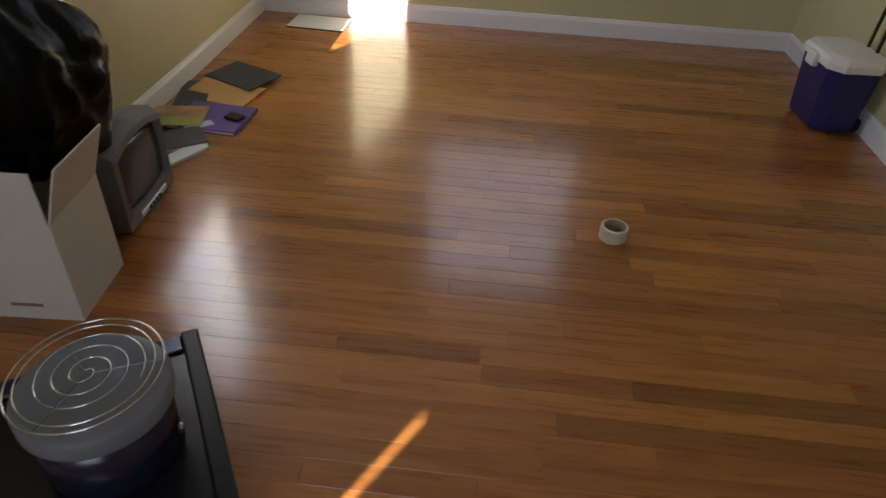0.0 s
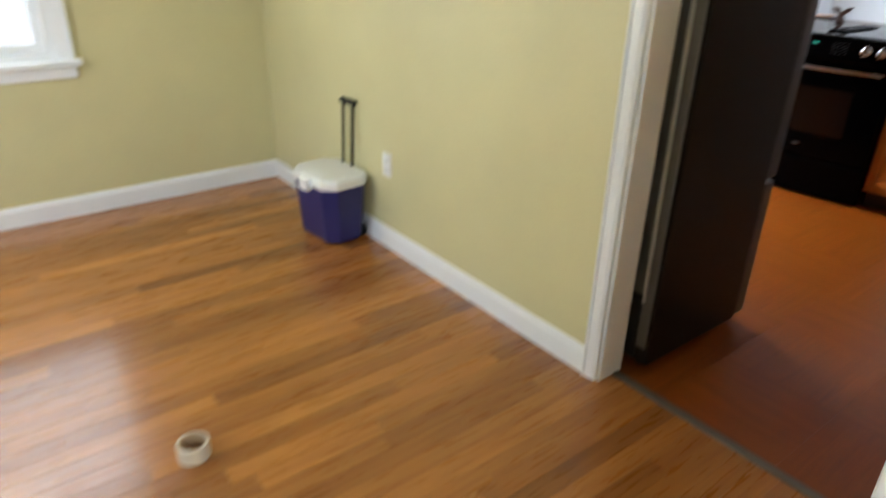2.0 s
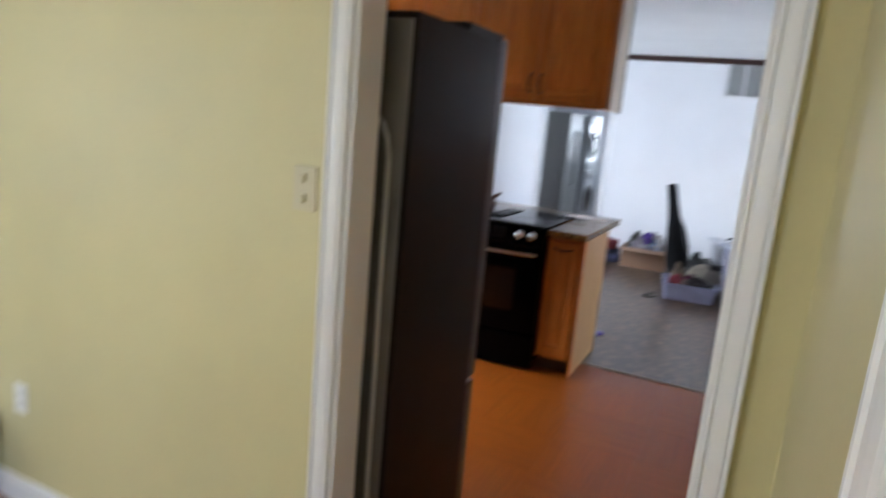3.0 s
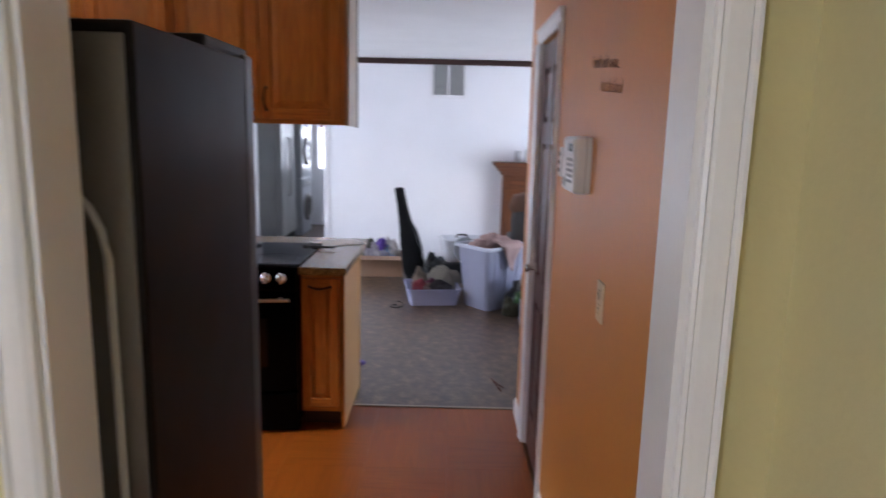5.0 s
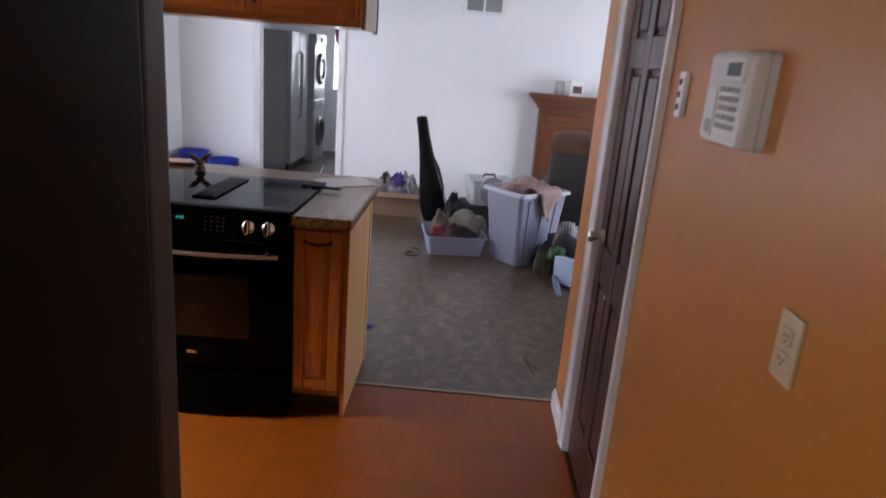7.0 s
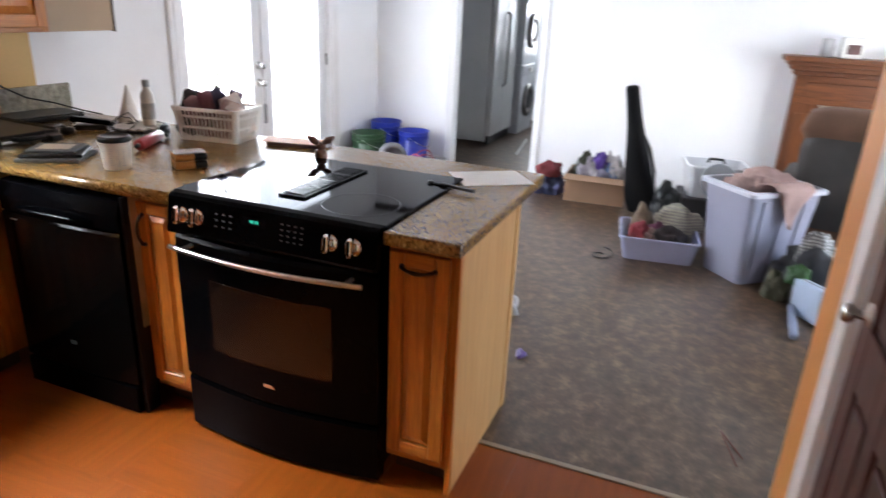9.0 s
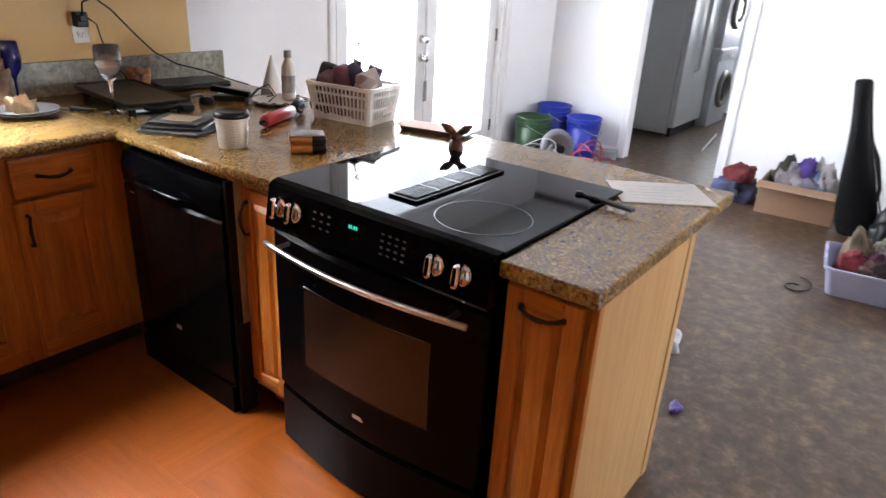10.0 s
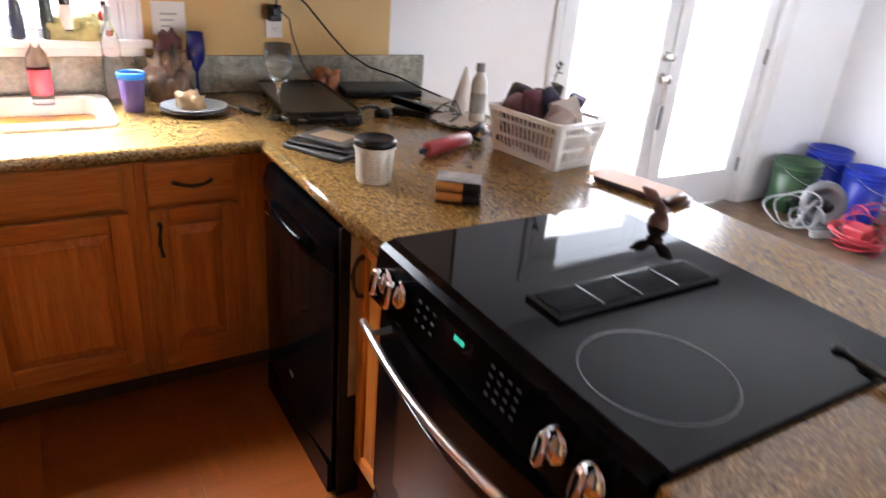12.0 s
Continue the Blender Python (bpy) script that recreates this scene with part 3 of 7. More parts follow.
def panel_door():
    """Closed six-panel mahogany pantry door."""
    top = tagged(new("door_2"), "closed dark mahogany six-panel pantry door", "door", kind="structure")
    x0, x1, H = PD[0] + 0.004, PD[1] - 0.004, PD[3] - 0.006
    top.matrix_world = pose(x0, OY, 0)
    W = x1 - x0
    s = bmesh.new()
    yb, yf, yr = -0.050, -0.014, -0.026
    bx(s, 0, W, yb, yr, 0.01, H)
    cols = ((0.09, W / 2 - 0.035), (W / 2 + 0.035, W - 0.09))
    rows = ((0.22, 0.80), (0.94, 1.58), (1.68, H - 0.12))
    for a, b in ((0, 0.09), (W / 2 - 0.035, W / 2 + 0.035), (W - 0.09, W)):
        bx(s, a, b, yr, yf, 0.01, H, 0.003)
    for c0, c1 in cols:
        for c, d in ((0.01, 0.22), (0.80, 0.94), (1.58, 1.68), (H - 0.12, H)):
            bx(s, c0, c1, yr, yf - 0.0005, c, d, 0.003)
    part("door_slab", s, MAHOGANY, top)
    for c0, c1 in cols:
        for r0, r1 in rows:
            part("panel", block(c0 + 0.018, c1 - 0.018, yr, yf - 0.003, r0 + 0.018, r1 - 0.018, 0.009), MAHOGANY, top)
    st = bmesh.new()
    for a, b, c, d in ((-0.004, 0.0, 0, PD[3]), (W, W + 0.004, 0, PD[3])):
        bx(st, a, b, -0.11, -0.001, c, d)
    part("door_lining", st, TRIM, top)
    kn = lathe([(0, 0), (0.028, 0), (0.028, 0.006), (0.011, 0.010), (0.010, 0.028), (0.018, 0.034), (0.023, 0.044), (0.019, 0.054), (0, 0.057)], 22)
    k = part("door_knob", kn, STEEL, top, "satin steel door knob", True)
    k.matrix_basis = pose(W - 0.06, yf, 0.965, -90)
    for z in (0.25, 1.0, 1.8):
        part("hinge", block(-0.006, 0.010, yf, yf + 0.010, z - 0.045, z + 0.045, 0.002), BRONZE, top)
    return top


panel_door()


# ---------------------------------------------------------------- refrigerator in the kitchen doorway
def fridge():
    top = thing("refrigerator", pose(3.29, 3.05, 0), "dark grey refrigerator, its back towards the doorway", "refrigerator")
    D, W, H = 0.56, 0.84, 1.785
    DOORP = plain("dark_door_edge", (0.035, 0.032, 0.03), 0.3, vary=0.1, bump=0)
    part("body", block(0, D, 0, W, 0.035, H, 0.006, 2), FRIDGE, top)
    part("back_panel", block(-0.006, 0.001, 0.012, W - 0.012, 0.10, H - 0.02, 0.002), GREYMET, top, "grey galvanised rear sheet")
    cm = bmesh.new()
    bx(cm, -0.018, 0.02, 0.05, W - 0.05, 0.05, 0.30, 0.006)
    part("compressor_cover", cm, BLACKPL, top)
    line = [(-0.012, 0.115, 1.53), (-0.014, 0.10, 1.525), (-0.015, 0.075, 1.50), (-0.015, 0.058, 1.465), (-0.015, 0.050, 1.42), (-0.015, 0.048, 1.0), (-0.015, 0.044, 0.5), (-0.012, 0.042, 0.28)]
    part("water_line", pipe(line, 0.007, 8), plain("grey_tube", (0.42, 0.41, 0.39), 0.4), top, "grey tube down the back", True)
    for a, b in ((0.035, 0.60), (0.606, H + 0.012)):
        part("door", block(D + 0.004, D + 0.07, 0.002, W - 0.002, a + 0.01, b, 0.010, 3), DOORP, top, "dark grey refrigerator door")
    part("gasket", block(D - 0.001, D + 0.005, 0.012, W - 0.012, 0.06, H - 0.01), BLACKPL, top)
    part("hinge_cover", block(D - 0.23, D + 0.055, 0.01, 0.10, H, H + 0.026, 0.008, 2), BLACKPL, top, "black plastic hinge cover")
    for y in (0.06, W - 0.06):
        for x in (0.06, D - 0.06):
            part("foot", lathe([(0, 0), (0.022, 0), (0.022, 0.02), (0.012, 0.022), (0.012, 0.036), (0, 0.036)], 14, (x, y, 0)), BLACKPL, top)
    return top


fridge()


# ---------------------------------------------------------------- cabinets
BOW = [(-1, 0, 0), (-0.92, -0.016, 0.002), (-0.5, -0.024, -0.004), (0, -0.026, -0.007), (0.5, -0.024, -0.004), (0.92, -0.016, 0.002), (1, 0, 0)]


def bow_handle(parent, m, L=0.055):
    hb = pipe([(x * L, y, z) for x, y, z in BOW], 0.0055, 8, taper=[1.5, 1.1, 0.9, 1.25, 0.9, 1.1, 1.5])
    part("handle", hb, BRONZE, parent, "dark bronze bow handle", True).matrix_basis = m


def raised_door(name, parent, w, h, m, wood_v, wood_h, handle=None):
    """Raised-panel door in the local x-z plane, front at -y, from the origin corner: panel, two stiles, two rails."""
    st = min(0.058, w * 0.24)
    a, b, c, e = st, w - st, st, h - st
    i = min(0.03, (b - a) * 0.22)
    ring = lambda k, y: [(a + k, y, c + k), (b - k, y, c + k), (b - k, y, e - k), (a + k, y, e - k)]
    d = part(name, loft([ring(0, -0.001), ring(0, -0.007), ring(0.004, -0.008), ring(i, -0.017), ring(i + 0.003, -0.018)]), wood_v, parent)
    d.matrix_basis = m
    part("stile", block(0, st, -0.02, 0, 0, h, 0.004), wood_v, d), part("stile", block(w - st, w, -0.02, 0, 0, h, 0.004), wood_v, d)
    part("rail", block(st, w - st, -0.0195, 0, 0, st, 0.004), wood_h, d), part("rail", block(st, w - st, -0.0195, 0, h - st, h, 0.004), wood_h, d)
    if handle:
        hx, hz, vertical = handle
        bow_handle(d, pose(hx, -0.02, hz, 0, 90 if vertical else 0, 0))
    return d


def base_cabinet(label, origin, rz, w, drawer=True, doors=1, hinge_left=True, depth=0.58, side=None):
    """Base unit: box, toe kick, face frame, drawer front and door(s). Local x along the front, -y outwards."""
    top = thing("base_cabinet", pose(*origin, 0, 0, rz), label, "cabinet", "kitchen base cabinets")
    wv, wh = HONEY, HONEYX
    part("carcass", block(0.002, w - 0.002, 0.021, depth, 0.10, 0.872), HONEY if side is None else side, top)
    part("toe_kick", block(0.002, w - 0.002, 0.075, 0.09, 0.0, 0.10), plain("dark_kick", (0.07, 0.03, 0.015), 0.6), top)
    wide = w > 0.3
    s = 0.042 if wide else 0.016
    part("stile", block(0, s, 0, 0.02, 0.10, 0.872, 0.002), wv, top), part("stile", block(w - s, w, 0, 0.02, 0.10, 0.872, 0.002), wv, top)
    for z0, z1 in ((0.10, 0.20 if wide else 0.145), (0.84, 0.872)) + (((0.695, 0.735),) if drawer else ()):
        part("rail", block(s, w - s, 0.0005, 0.0195, z0, z1, 0.002), wh, top)
    g = 0.026 if wide else 0.008
    d0, dtop = (0.172, 0.708) if drawer else (0.135, 0.85)
    dw = (w - 2 * g - 0.024 * (doors - 1)) / doors
    for k in range(doors):
        x = g + k * (dw + 0.024)
        hx = dw - 0.03 if (hinge_left if doors == 1 else k == 0) else 0.03
        hnd = ((dw / 2, dtop - d0 - 0.045, False) if w > 0.205 else (0.03, dtop - d0 - 0.10, True)) if not drawer else (hx, dtop - d0 - 0.10, True)
        raised_door("door", top, dw, dtop - d0, pose(x, -0.001, d0), wv, wh, hnd)
    if drawer:
        df = part("drawer_front", block(g + 0.004, w - g - 0.004, -0.021, -0.001, 0.725, 0.862, 0.008, 2), wh, top)
        part("drawer_field", block(g + 0.016, w - g - 0.016, -0.0235, -0.021, 0.737, 0.850, 0.002), wh, df)
        if doors == 1:
            bow_handle(df, pose(w / 2, -0.0235, 0.793))
    return top


# peninsula, fronts facing west (-x): local x runs towards -y
base_cabinet("narrow honey oak base cabinet at the peninsula end", (PEN_X, 3.336, 0), -90, 0.213, drawer=False, hinge_left=False)
base_cabinet("narrow honey oak filler cabinet beside the range", (PEN_X, 4.33, 0), -90, 0.198, drawer=False, hinge_left=False)
# north run, fronts facing south
base_cabinet("honey oak sink base cabinet with false drawer", (4.27, NC_Y, 0), 0, 0.945, doors=2)
base_cabinet("honey oak base cabinet with one drawer", (5.215, NC_Y, 0), 0, 0.33, hinge_left=False)
base_cabinet("honey oak base cabinet beside the sink", (3.4, NC_Y, 0), 0, 0.868, doors=2)
cf = thing("corner_filler", pose(5.546, NC_Y, 0), "honey oak filler strip in the cabinet corner", "cabinet", "kitchen base cabinets")
part("stile", block(0, 0.10, 0.0, 0.02, 0.10, 0.872, 0.002), HONEY, cf)
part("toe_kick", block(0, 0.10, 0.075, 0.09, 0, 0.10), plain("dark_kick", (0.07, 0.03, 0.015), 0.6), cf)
# end panel and back of the peninsula
ep = thing("end_panel", pose(PEN_X + 0.022, 3.105, 0), "pale plywood end panel of the peninsula", "panel")
part("panel", block(0, 0.60, 0, 0.016, 0.0, 0.874, 0.002), PALEWOOD, ep)
part("edge_strip", block(0.56, 0.602, -0.004, 0.0, 0.0, 0.874, 0.001), PALEWOOD, ep)
part("front_stile", block(-0.024, 0.0, -0.001, 0.017, 0.0, 0.874, 0.002), HONEY, ep)
solo("peninsula_back_panel", block(6.262, 6.28, 3.106, NC_Y + 0.6, 0, 0.874, 0.002), PALEWOOD, "pale wooden back of the peninsula cabinets", "panel")


def worktop():
    """L-shaped granite-look laminate top with rolled front edge, cut out for range and sink."""
    top = thing("worktop", pose(0, 0, 0.915), "brown granite-look laminate worktop with rolled edge", "countertop")
    fx, ex, ny = 5.605, 6.57, 4.985
    z0, z1 = -0.042, 0.0
    sb = bmesh.new()
    bx(sb, fx, ex, 3.088, 3.334, z0, z1, 0.008, 2)
    part("end_slab", sb, GRANITE, top)
    sb = bmesh.new()
    bx(sb, 6.27, ex, 3.334, 4.125, z0, z1 - 0.0005)
    part("rear_slab", sb, GRANITE, top)
    part("corner_slab", block(fx, ex, 4.125, NY, z0, z1, 0.008, 2), GRANITE, top)
    sk = (4.42, 5.195, 5.255, 5.66)
    sb = bmesh.new()
    sb.free()
    for a, b, c, d in ((3.35, sk[0], ny, NY), (sk[0], sk[1], ny, sk[2]), (sk[1], fx, ny, NY), (sk[0], sk[1], sk[3], NY)):
        part("sink_slab", block(a, b, c, d, z0, z1 - 0.0004), GRANITE, top)
    ed = bmesh.new()
    pipe([(3.35, ny + 0.004, -0.02), (fx + 0.01, ny + 0.004, -0.02)], 0.021, 10, bm=ed)
    pipe([(fx + 0.004, ny - 0.01, -0.02), (fx + 0.004, 4.127, -0.02)], 0.021, 10, bm=ed)
    part("rolled_edge", ed, GRANITE, top, smooth=True)
    bs = bmesh.new()
    bx(bs, 5.33, 6.575, NY - 0.02, NY, 0.0, 0.145, 0.003), bx(bs, 3.35, 5.33, NY - 0.02, NY, 0.0, 0.145, 0.003)
    part("backsplash", bs, SPLASH, top, "grey-green stone-look upstand")
    return top


worktop()


def upper_cabinet(label, origin, rz, w, h, doors, wv, wh, depth=0.31, side=None, handle_low=True, group="kitchen wall cabinets"):
    top = thing("wall_cabinet", pose(*origin, 0, 0, rz), label, "cabinet", group)
    part("carcass", block(0.001, w - 0.001, 0.021, depth, 0, h), side or wv, top)
    part("stile", block(0, 0.03, 0, 0.02, 0, h, 0.002), wv, top), part("stile", block(w - 0.03, w, 0, 0.02, 0, h, 0.002), wv, top)
    part("rail", block(0.03, w - 0.03, 0.0005, 0.0195, 0, 0.04, 0.002), wh, top), part("rail", block(0.03, w - 0.03, 0.0005, 0.0195, h - 0.04, h, 0.002), wh, top)
    g = 0.014
    dw = (w - 2 * g - 0.006 * (doors - 1)) / doors
    for k in range(doors):
        hx = dw - 0.03 if k % 2 == 0 and doors > 1 else 0.03
        raised_door("door", top, dw, h - 0.045, pose(g + k * (dw + 0.006), -0.001, 0.022), wv, wh, (hx, 0.10, True))
    return top


# over the peninsula, facing west
UZ = 1.645
for k, y in enumerate((3.955, 4.815)):
    upper_cabinet("honey oak wall cabinet hung over the peninsula", (5.675, y, UZ), -90, 0.855, CEIL - UZ - 0.002, 2, HONEY, HONEYX)
es = thing("cabinet_end_panel", pose(5.675, 3.084, UZ - 0.004), "cream end panel of the hanging cabinets", "panel")
part("panel", block(0.03, 0.333, 0, 0.012, 0, CEIL - UZ, 0.001), plain("cream_panel", (0.55, 0.47, 0.36), 0.45), es)
part("corner_bead", block(0.318, 0.336, -0.004, 0.014, -0.006, CEIL - UZ, 0.002), BRONZE, es)
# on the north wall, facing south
# this unit is paler than its honey oak neighbour
upper_cabinet("pale oak wall cabinet beside the window", (5.37, 5.40, 1.34), 0, 0.405, 0.85, 1, PALEOAK, PALEOAK, 0.32)
upper_cabinet("honey oak wall cabinet above the outlet", (5.777, 5.40, 1.34), 0, 0.49, 0.85, 1, HONEY, HONEYX, 0.32)
cp2 = thing("wall_cabinet", pose(6.268, 5.40, 1.34), "plain tan end unit of the wall cabinets", "cabinet", "kitchen wall cabinets")
part("front_panel", block(0, 0.375, 0.004, 0.02, 0, 0.85, 0.002), plain("tan_panel", (0.42, 0.30, 0.19), 0.5, vary=0.06), cp2)
part("carcass", block(0.001, 0.374, 0.02, 0.32, 0.001, 0.85), PALEWOOD, cp2)
part("edge_bead", block(0.366, 0.380, -0.001, 0.022, -0.004, 0.85, 0.002), BRONZE, cp2)


# ---------------------------------------------------------------- range and dishwasher
def electric_range():
    """Slide-in downdraft range; local x along its front towards -y, front at -y local."""
    top = thing("range", pose(5.64, 4.122, 0, 0, 0, -90), "black slide-in electric range with downdraft vent", "range")
    W, D = 0.782, 0.62
    part("body", block(0.004, W - 0.004, 0.02, D, 0.05, 0.885, 0.003), BLACK, top)
    ct = bmesh.new()
    bx(ct, -0.006, W + 0.006, -0.012, D + 0.02, 0.916, 0.926, 0.003, 2)
    cook = part("cooktop", ct, BLACKGLASS, top, "black ceramic glass cooktop")
    for cx, cy, r in ((0.62, 0.145, 0.125),):
        rg = lathe([(r, 0), (r, 0.0006), (r + 0.003, 0.0006), (r + 0.003, 0)], 48, (cx, cy, 0.9262))
        part("burner_ring", rg, plain("burner_grey", (0.05, 0.05, 0.06), 0.3, vary=0.05, bump=0), cook)
    # sloped, rounded control fascia
    prof = [(-0.012, 0.926), (-0.030, 0.922), (-0.044, 0.912), (-0.064, 0.80), (-0.060, 0.79), (0.02, 0.79), (0.02, 0.916), (-0.005, 0.9158)]
    fas = loft([[(0.0, y, z) for y, z in prof], [(W, y, z) for y, z in prof]])
    con = part("control_panel", fas, BLACK, top)
    nrm = Vector((0, -0.985, 0.176))
    tilt = math.degrees(math.atan2(0.112, 0.02)) - 90
    for x in (0.062, 0.125, 0.625, 0.705):
        kb = lathe([(0, 0), (0.029, 0), (0.029, 0.005), (0.026, 0.009), (0.024, 0.012), (0, 0.012)], 26)
        k = part("knob", kb, CHROME, con, "chrome range knob with an upright grip", True)
        k.matrix_basis = pose(x, -0.0555, 0.858, 80)
        gp = [(0.011 * math.cos(q) * (1 + 0.25 * abs(math.sin(q))), 0.031 * math.sin(q)) for q in [2 * math.pi * j / 20 for j in range(20)]]
        part("grip", loft([[(u, v, 0.011) for u, v in gp], [(u, v, 0.030) for u, v in gp], [(u * 0.8, v * 0.9, 0.036) for u, v in gp], [(u * 0.3, v * 0.8, 0.037) for u, v in gp]]), CHROME, k, smooth=True)
        part("grip_inset", block(-0.0045, 0.0045, -0.022, 0.022, 0.0365, 0.0385, 0.001), BLACK, k)
    marks = plain("printed_grey", (0.05, 0.05, 0.055), 0.5, bump=0)
    for x, z in [(0.20 + 0.028 * i, 0.88 - 0.02 * j) for i in range(3) for j in range(3)] + [(0.45 + 0.024 * i, 0.885 - 0.017 * j) for i in range(4) for j in range(4)]:
        b = part("key", block(-0.005, 0.005, -0.0025, 0.0025, 0, 0.0012), marks, con)
        yy = -0.044 - 0.02 * (0.912 - z) / 0.112
        b.matrix_basis = pose(x, yy - 0.0004, z, 80)
    scr = part("display", block(-0.045, 0.045, -0.014, 0.014, 0, 0.001), BLACKGLASS, con, "dark display with green digits")
    scr.matrix_basis = pose(0.345, -0.0506, 0.875, 80)
    for i, dx in enumerate((-0.012, -0.004, 0.006, 0.014)):
        part("digit", block(dx - 0.0025, dx + 0.0025, -0.005, 0.005, 0.001, 0.0015), glowing("green_digits", (0.05, 0.75, 0.5), 0.05), scr)
    # oven door with bowed front
    def arc(x):
        return -0.036 - 0.042 * math.sin(math.pi * min(1, max(0, x / W))) 
    n = 14
    secs = []
    for k in range(n + 1):
        x = 0.004 + (W - 0.008) * k / n
        y = arc(x)
        secs.append([(x, 0.02, 0.235), (x, y + 0.006, 0.235), (x, y, 0.243), (x, y, 0.765), (x, y + 0.008, 0.778), (x, 0.02, 0.778)])
    dr = part("oven_door", loft(secs), BLACK, top)
    win = []
    for k in range(n + 1):
        x = 0.155 + (W - 0.31) * k / n
        y = arc(x) - 0.0015
        win.append([(x, y + 0.004, 0.375), (x, y, 0.378), (x, y, 0.642), (x, y + 0.004, 0.645)])
    part("oven_window", loft(win), plain("smoked_glass", (0.016, 0.008, 0.005), 0.07, vary=0.05, bump=0, spec=0.3), dr, "smoked oven window")
    bar = [(0.03 + (W - 0.06) * k / 16, arc(0.03 + (W - 0.06) * k / 16) - 0.052, 0.752) for k in range(17)]
    hb = part("handle_bar", pipe(bar, 0.0088, 12), STEEL, dr, "long bowed steel oven handle", True)
    for x in (0.085, W - 0.085):
        part("bracket", pipe([(x, arc(x) + 0.004, 0.752), (x, arc(x) - 0.05, 0.752)], 0.007, 8), STEEL, dr)
    dw2 = []
    for k in range(n + 1):
        x = 0.004 + (W - 0.008) * k / n
        y = arc(x) + 0.004
        dw2.append([(x, 0.02, 0.012), (x, y + 0.01, 0.012), (x, y, 0.022), (x, y, 0.215), (x, y + 0.006, 0.228), (x, 0.02, 0.228)])
    part("storage_drawer", loft(dw2), BLACK, top)
    part("badge", block(W / 2 - 0.022, W / 2 + 0.022, -0.0795, -0.0780, 0.30, 0.312), STEEL, dr)
    part("kick", block(0.03, W - 0.03, 0.02, 0.04, 0.0, 0.06), BLACKPL, top)
    # downdraft grille, raised in the glass
    gr = part("vent_grille", block(0.335, 0.437, 0.095, 0.53, 0.926, 0.934, 0.003, 2), BLACK, top, "black slotted downdraft grille")
    part("slot_bed", block(0.346, 0.426, 0.108, 0.517, 0.934, 0.9345), plain("slot_black", (0.003, 0.003, 0.003), 0.6), gr)
    for i in range(9):
        part("slat", block(0.3475 + 0.0088 * i, 0.3520 + 0.0088 * i, 0.110, 0.515, 0.9345, 0.9380), BLACK, gr)
    for i in range(3):
        part("cross_rib", block(0.346, 0.426, 0.208 + 0.10 * i, 0.213 + 0.10 * i, 0.9345, 0.9386), plain("dark_rib", (0.03, 0.03, 0.035), 0.3, spec=0.3), gr)
    return top


electric_range()


def dishwasher():
    top = thing("dishwasher", pose(5.645, 4.945, 0, 0, 0, -90), "black built-in dishwasher under the worktop", "dishwasher")
    W = 0.595
    part("tub", block(0.004, W - 0.004, 0.0, 0.56, 0.08, 0.868), BLACKPL, top)
    n, secs = 8, []
    for k in range(n + 1):
        x = 0.003 + (W - 0.006) * k / n
        y = -0.062 - 0.016 * math.sin(math.pi * k / n)
        secs.append([(x, 0, 0.115), (x, y + 0.008, 0.115), (x, y, 0.125), (x, y, 0.725), (x, y + 0.006, 0.735), (x, 0, 0.735)])
    GLOSS = plain("black_gloss_front", (0.0025, 0.0022, 0.002), 0.1, vary=0.1, bump=0, spec=0.15)
    dr = part("door", loft(secs), GLOSS, top)
    cp = []
    for k in range(n + 1):
        x = 0.003 + (W - 0.006) * k / n
        y = -0.060 - 0.016 * math.sin(math.pi * k / n)
        cp.append([(x, 0, 0.74), (x, y, 0.742), (x, y - 0.004, 0.80), (x, y + 0.012, 0.852), (x, 0, 0.862)])
    part("control_panel", loft(cp), BLACK, top)
    part("lamp_strip", block(0.07, 0.10, -0.0795, -0.0775, 0.715, 0.719), STEEL, dr)
    part("pull", pipe([(0.12, -0.074, 0.762), (0.20, -0.094, 0.768), (W / 2, -0.098, 0.77), (W - 0.20, -0.094, 0.768), (W - 0.12, -0.074, 0.762)], 0.009, 8), BLACK, dr, smooth=True)
    part("badge", block(W / 2 - 0.014, W / 2 + 0.014, -0.0795, -0.0775, 0.24, 0.256), STEEL, dr)
    part("toe_panel", block(0.006, W - 0.006, -0.070, -0.04, 0.0, 0.112, 0.004), BLACK, top)
    return top


dishwasher()
# black edge of the dishwasher beside the filler
solo("dishwasher_side_panel", block(5.595, 5.66, 4.334, 4.348, 0.0, 0.868), BLACKPL, "black side strip of the dishwasher bay", "panel")
solo("raw_filler_edge", block(5.622, 5.664, 4.3305, 4.3335, 0.36, 0.868), plain("raw_beige_board", (0.42, 0.33, 0.23), 0.8, vary=0.25, scale=20), "raw beige board edge beside the dishwasher", "panel")


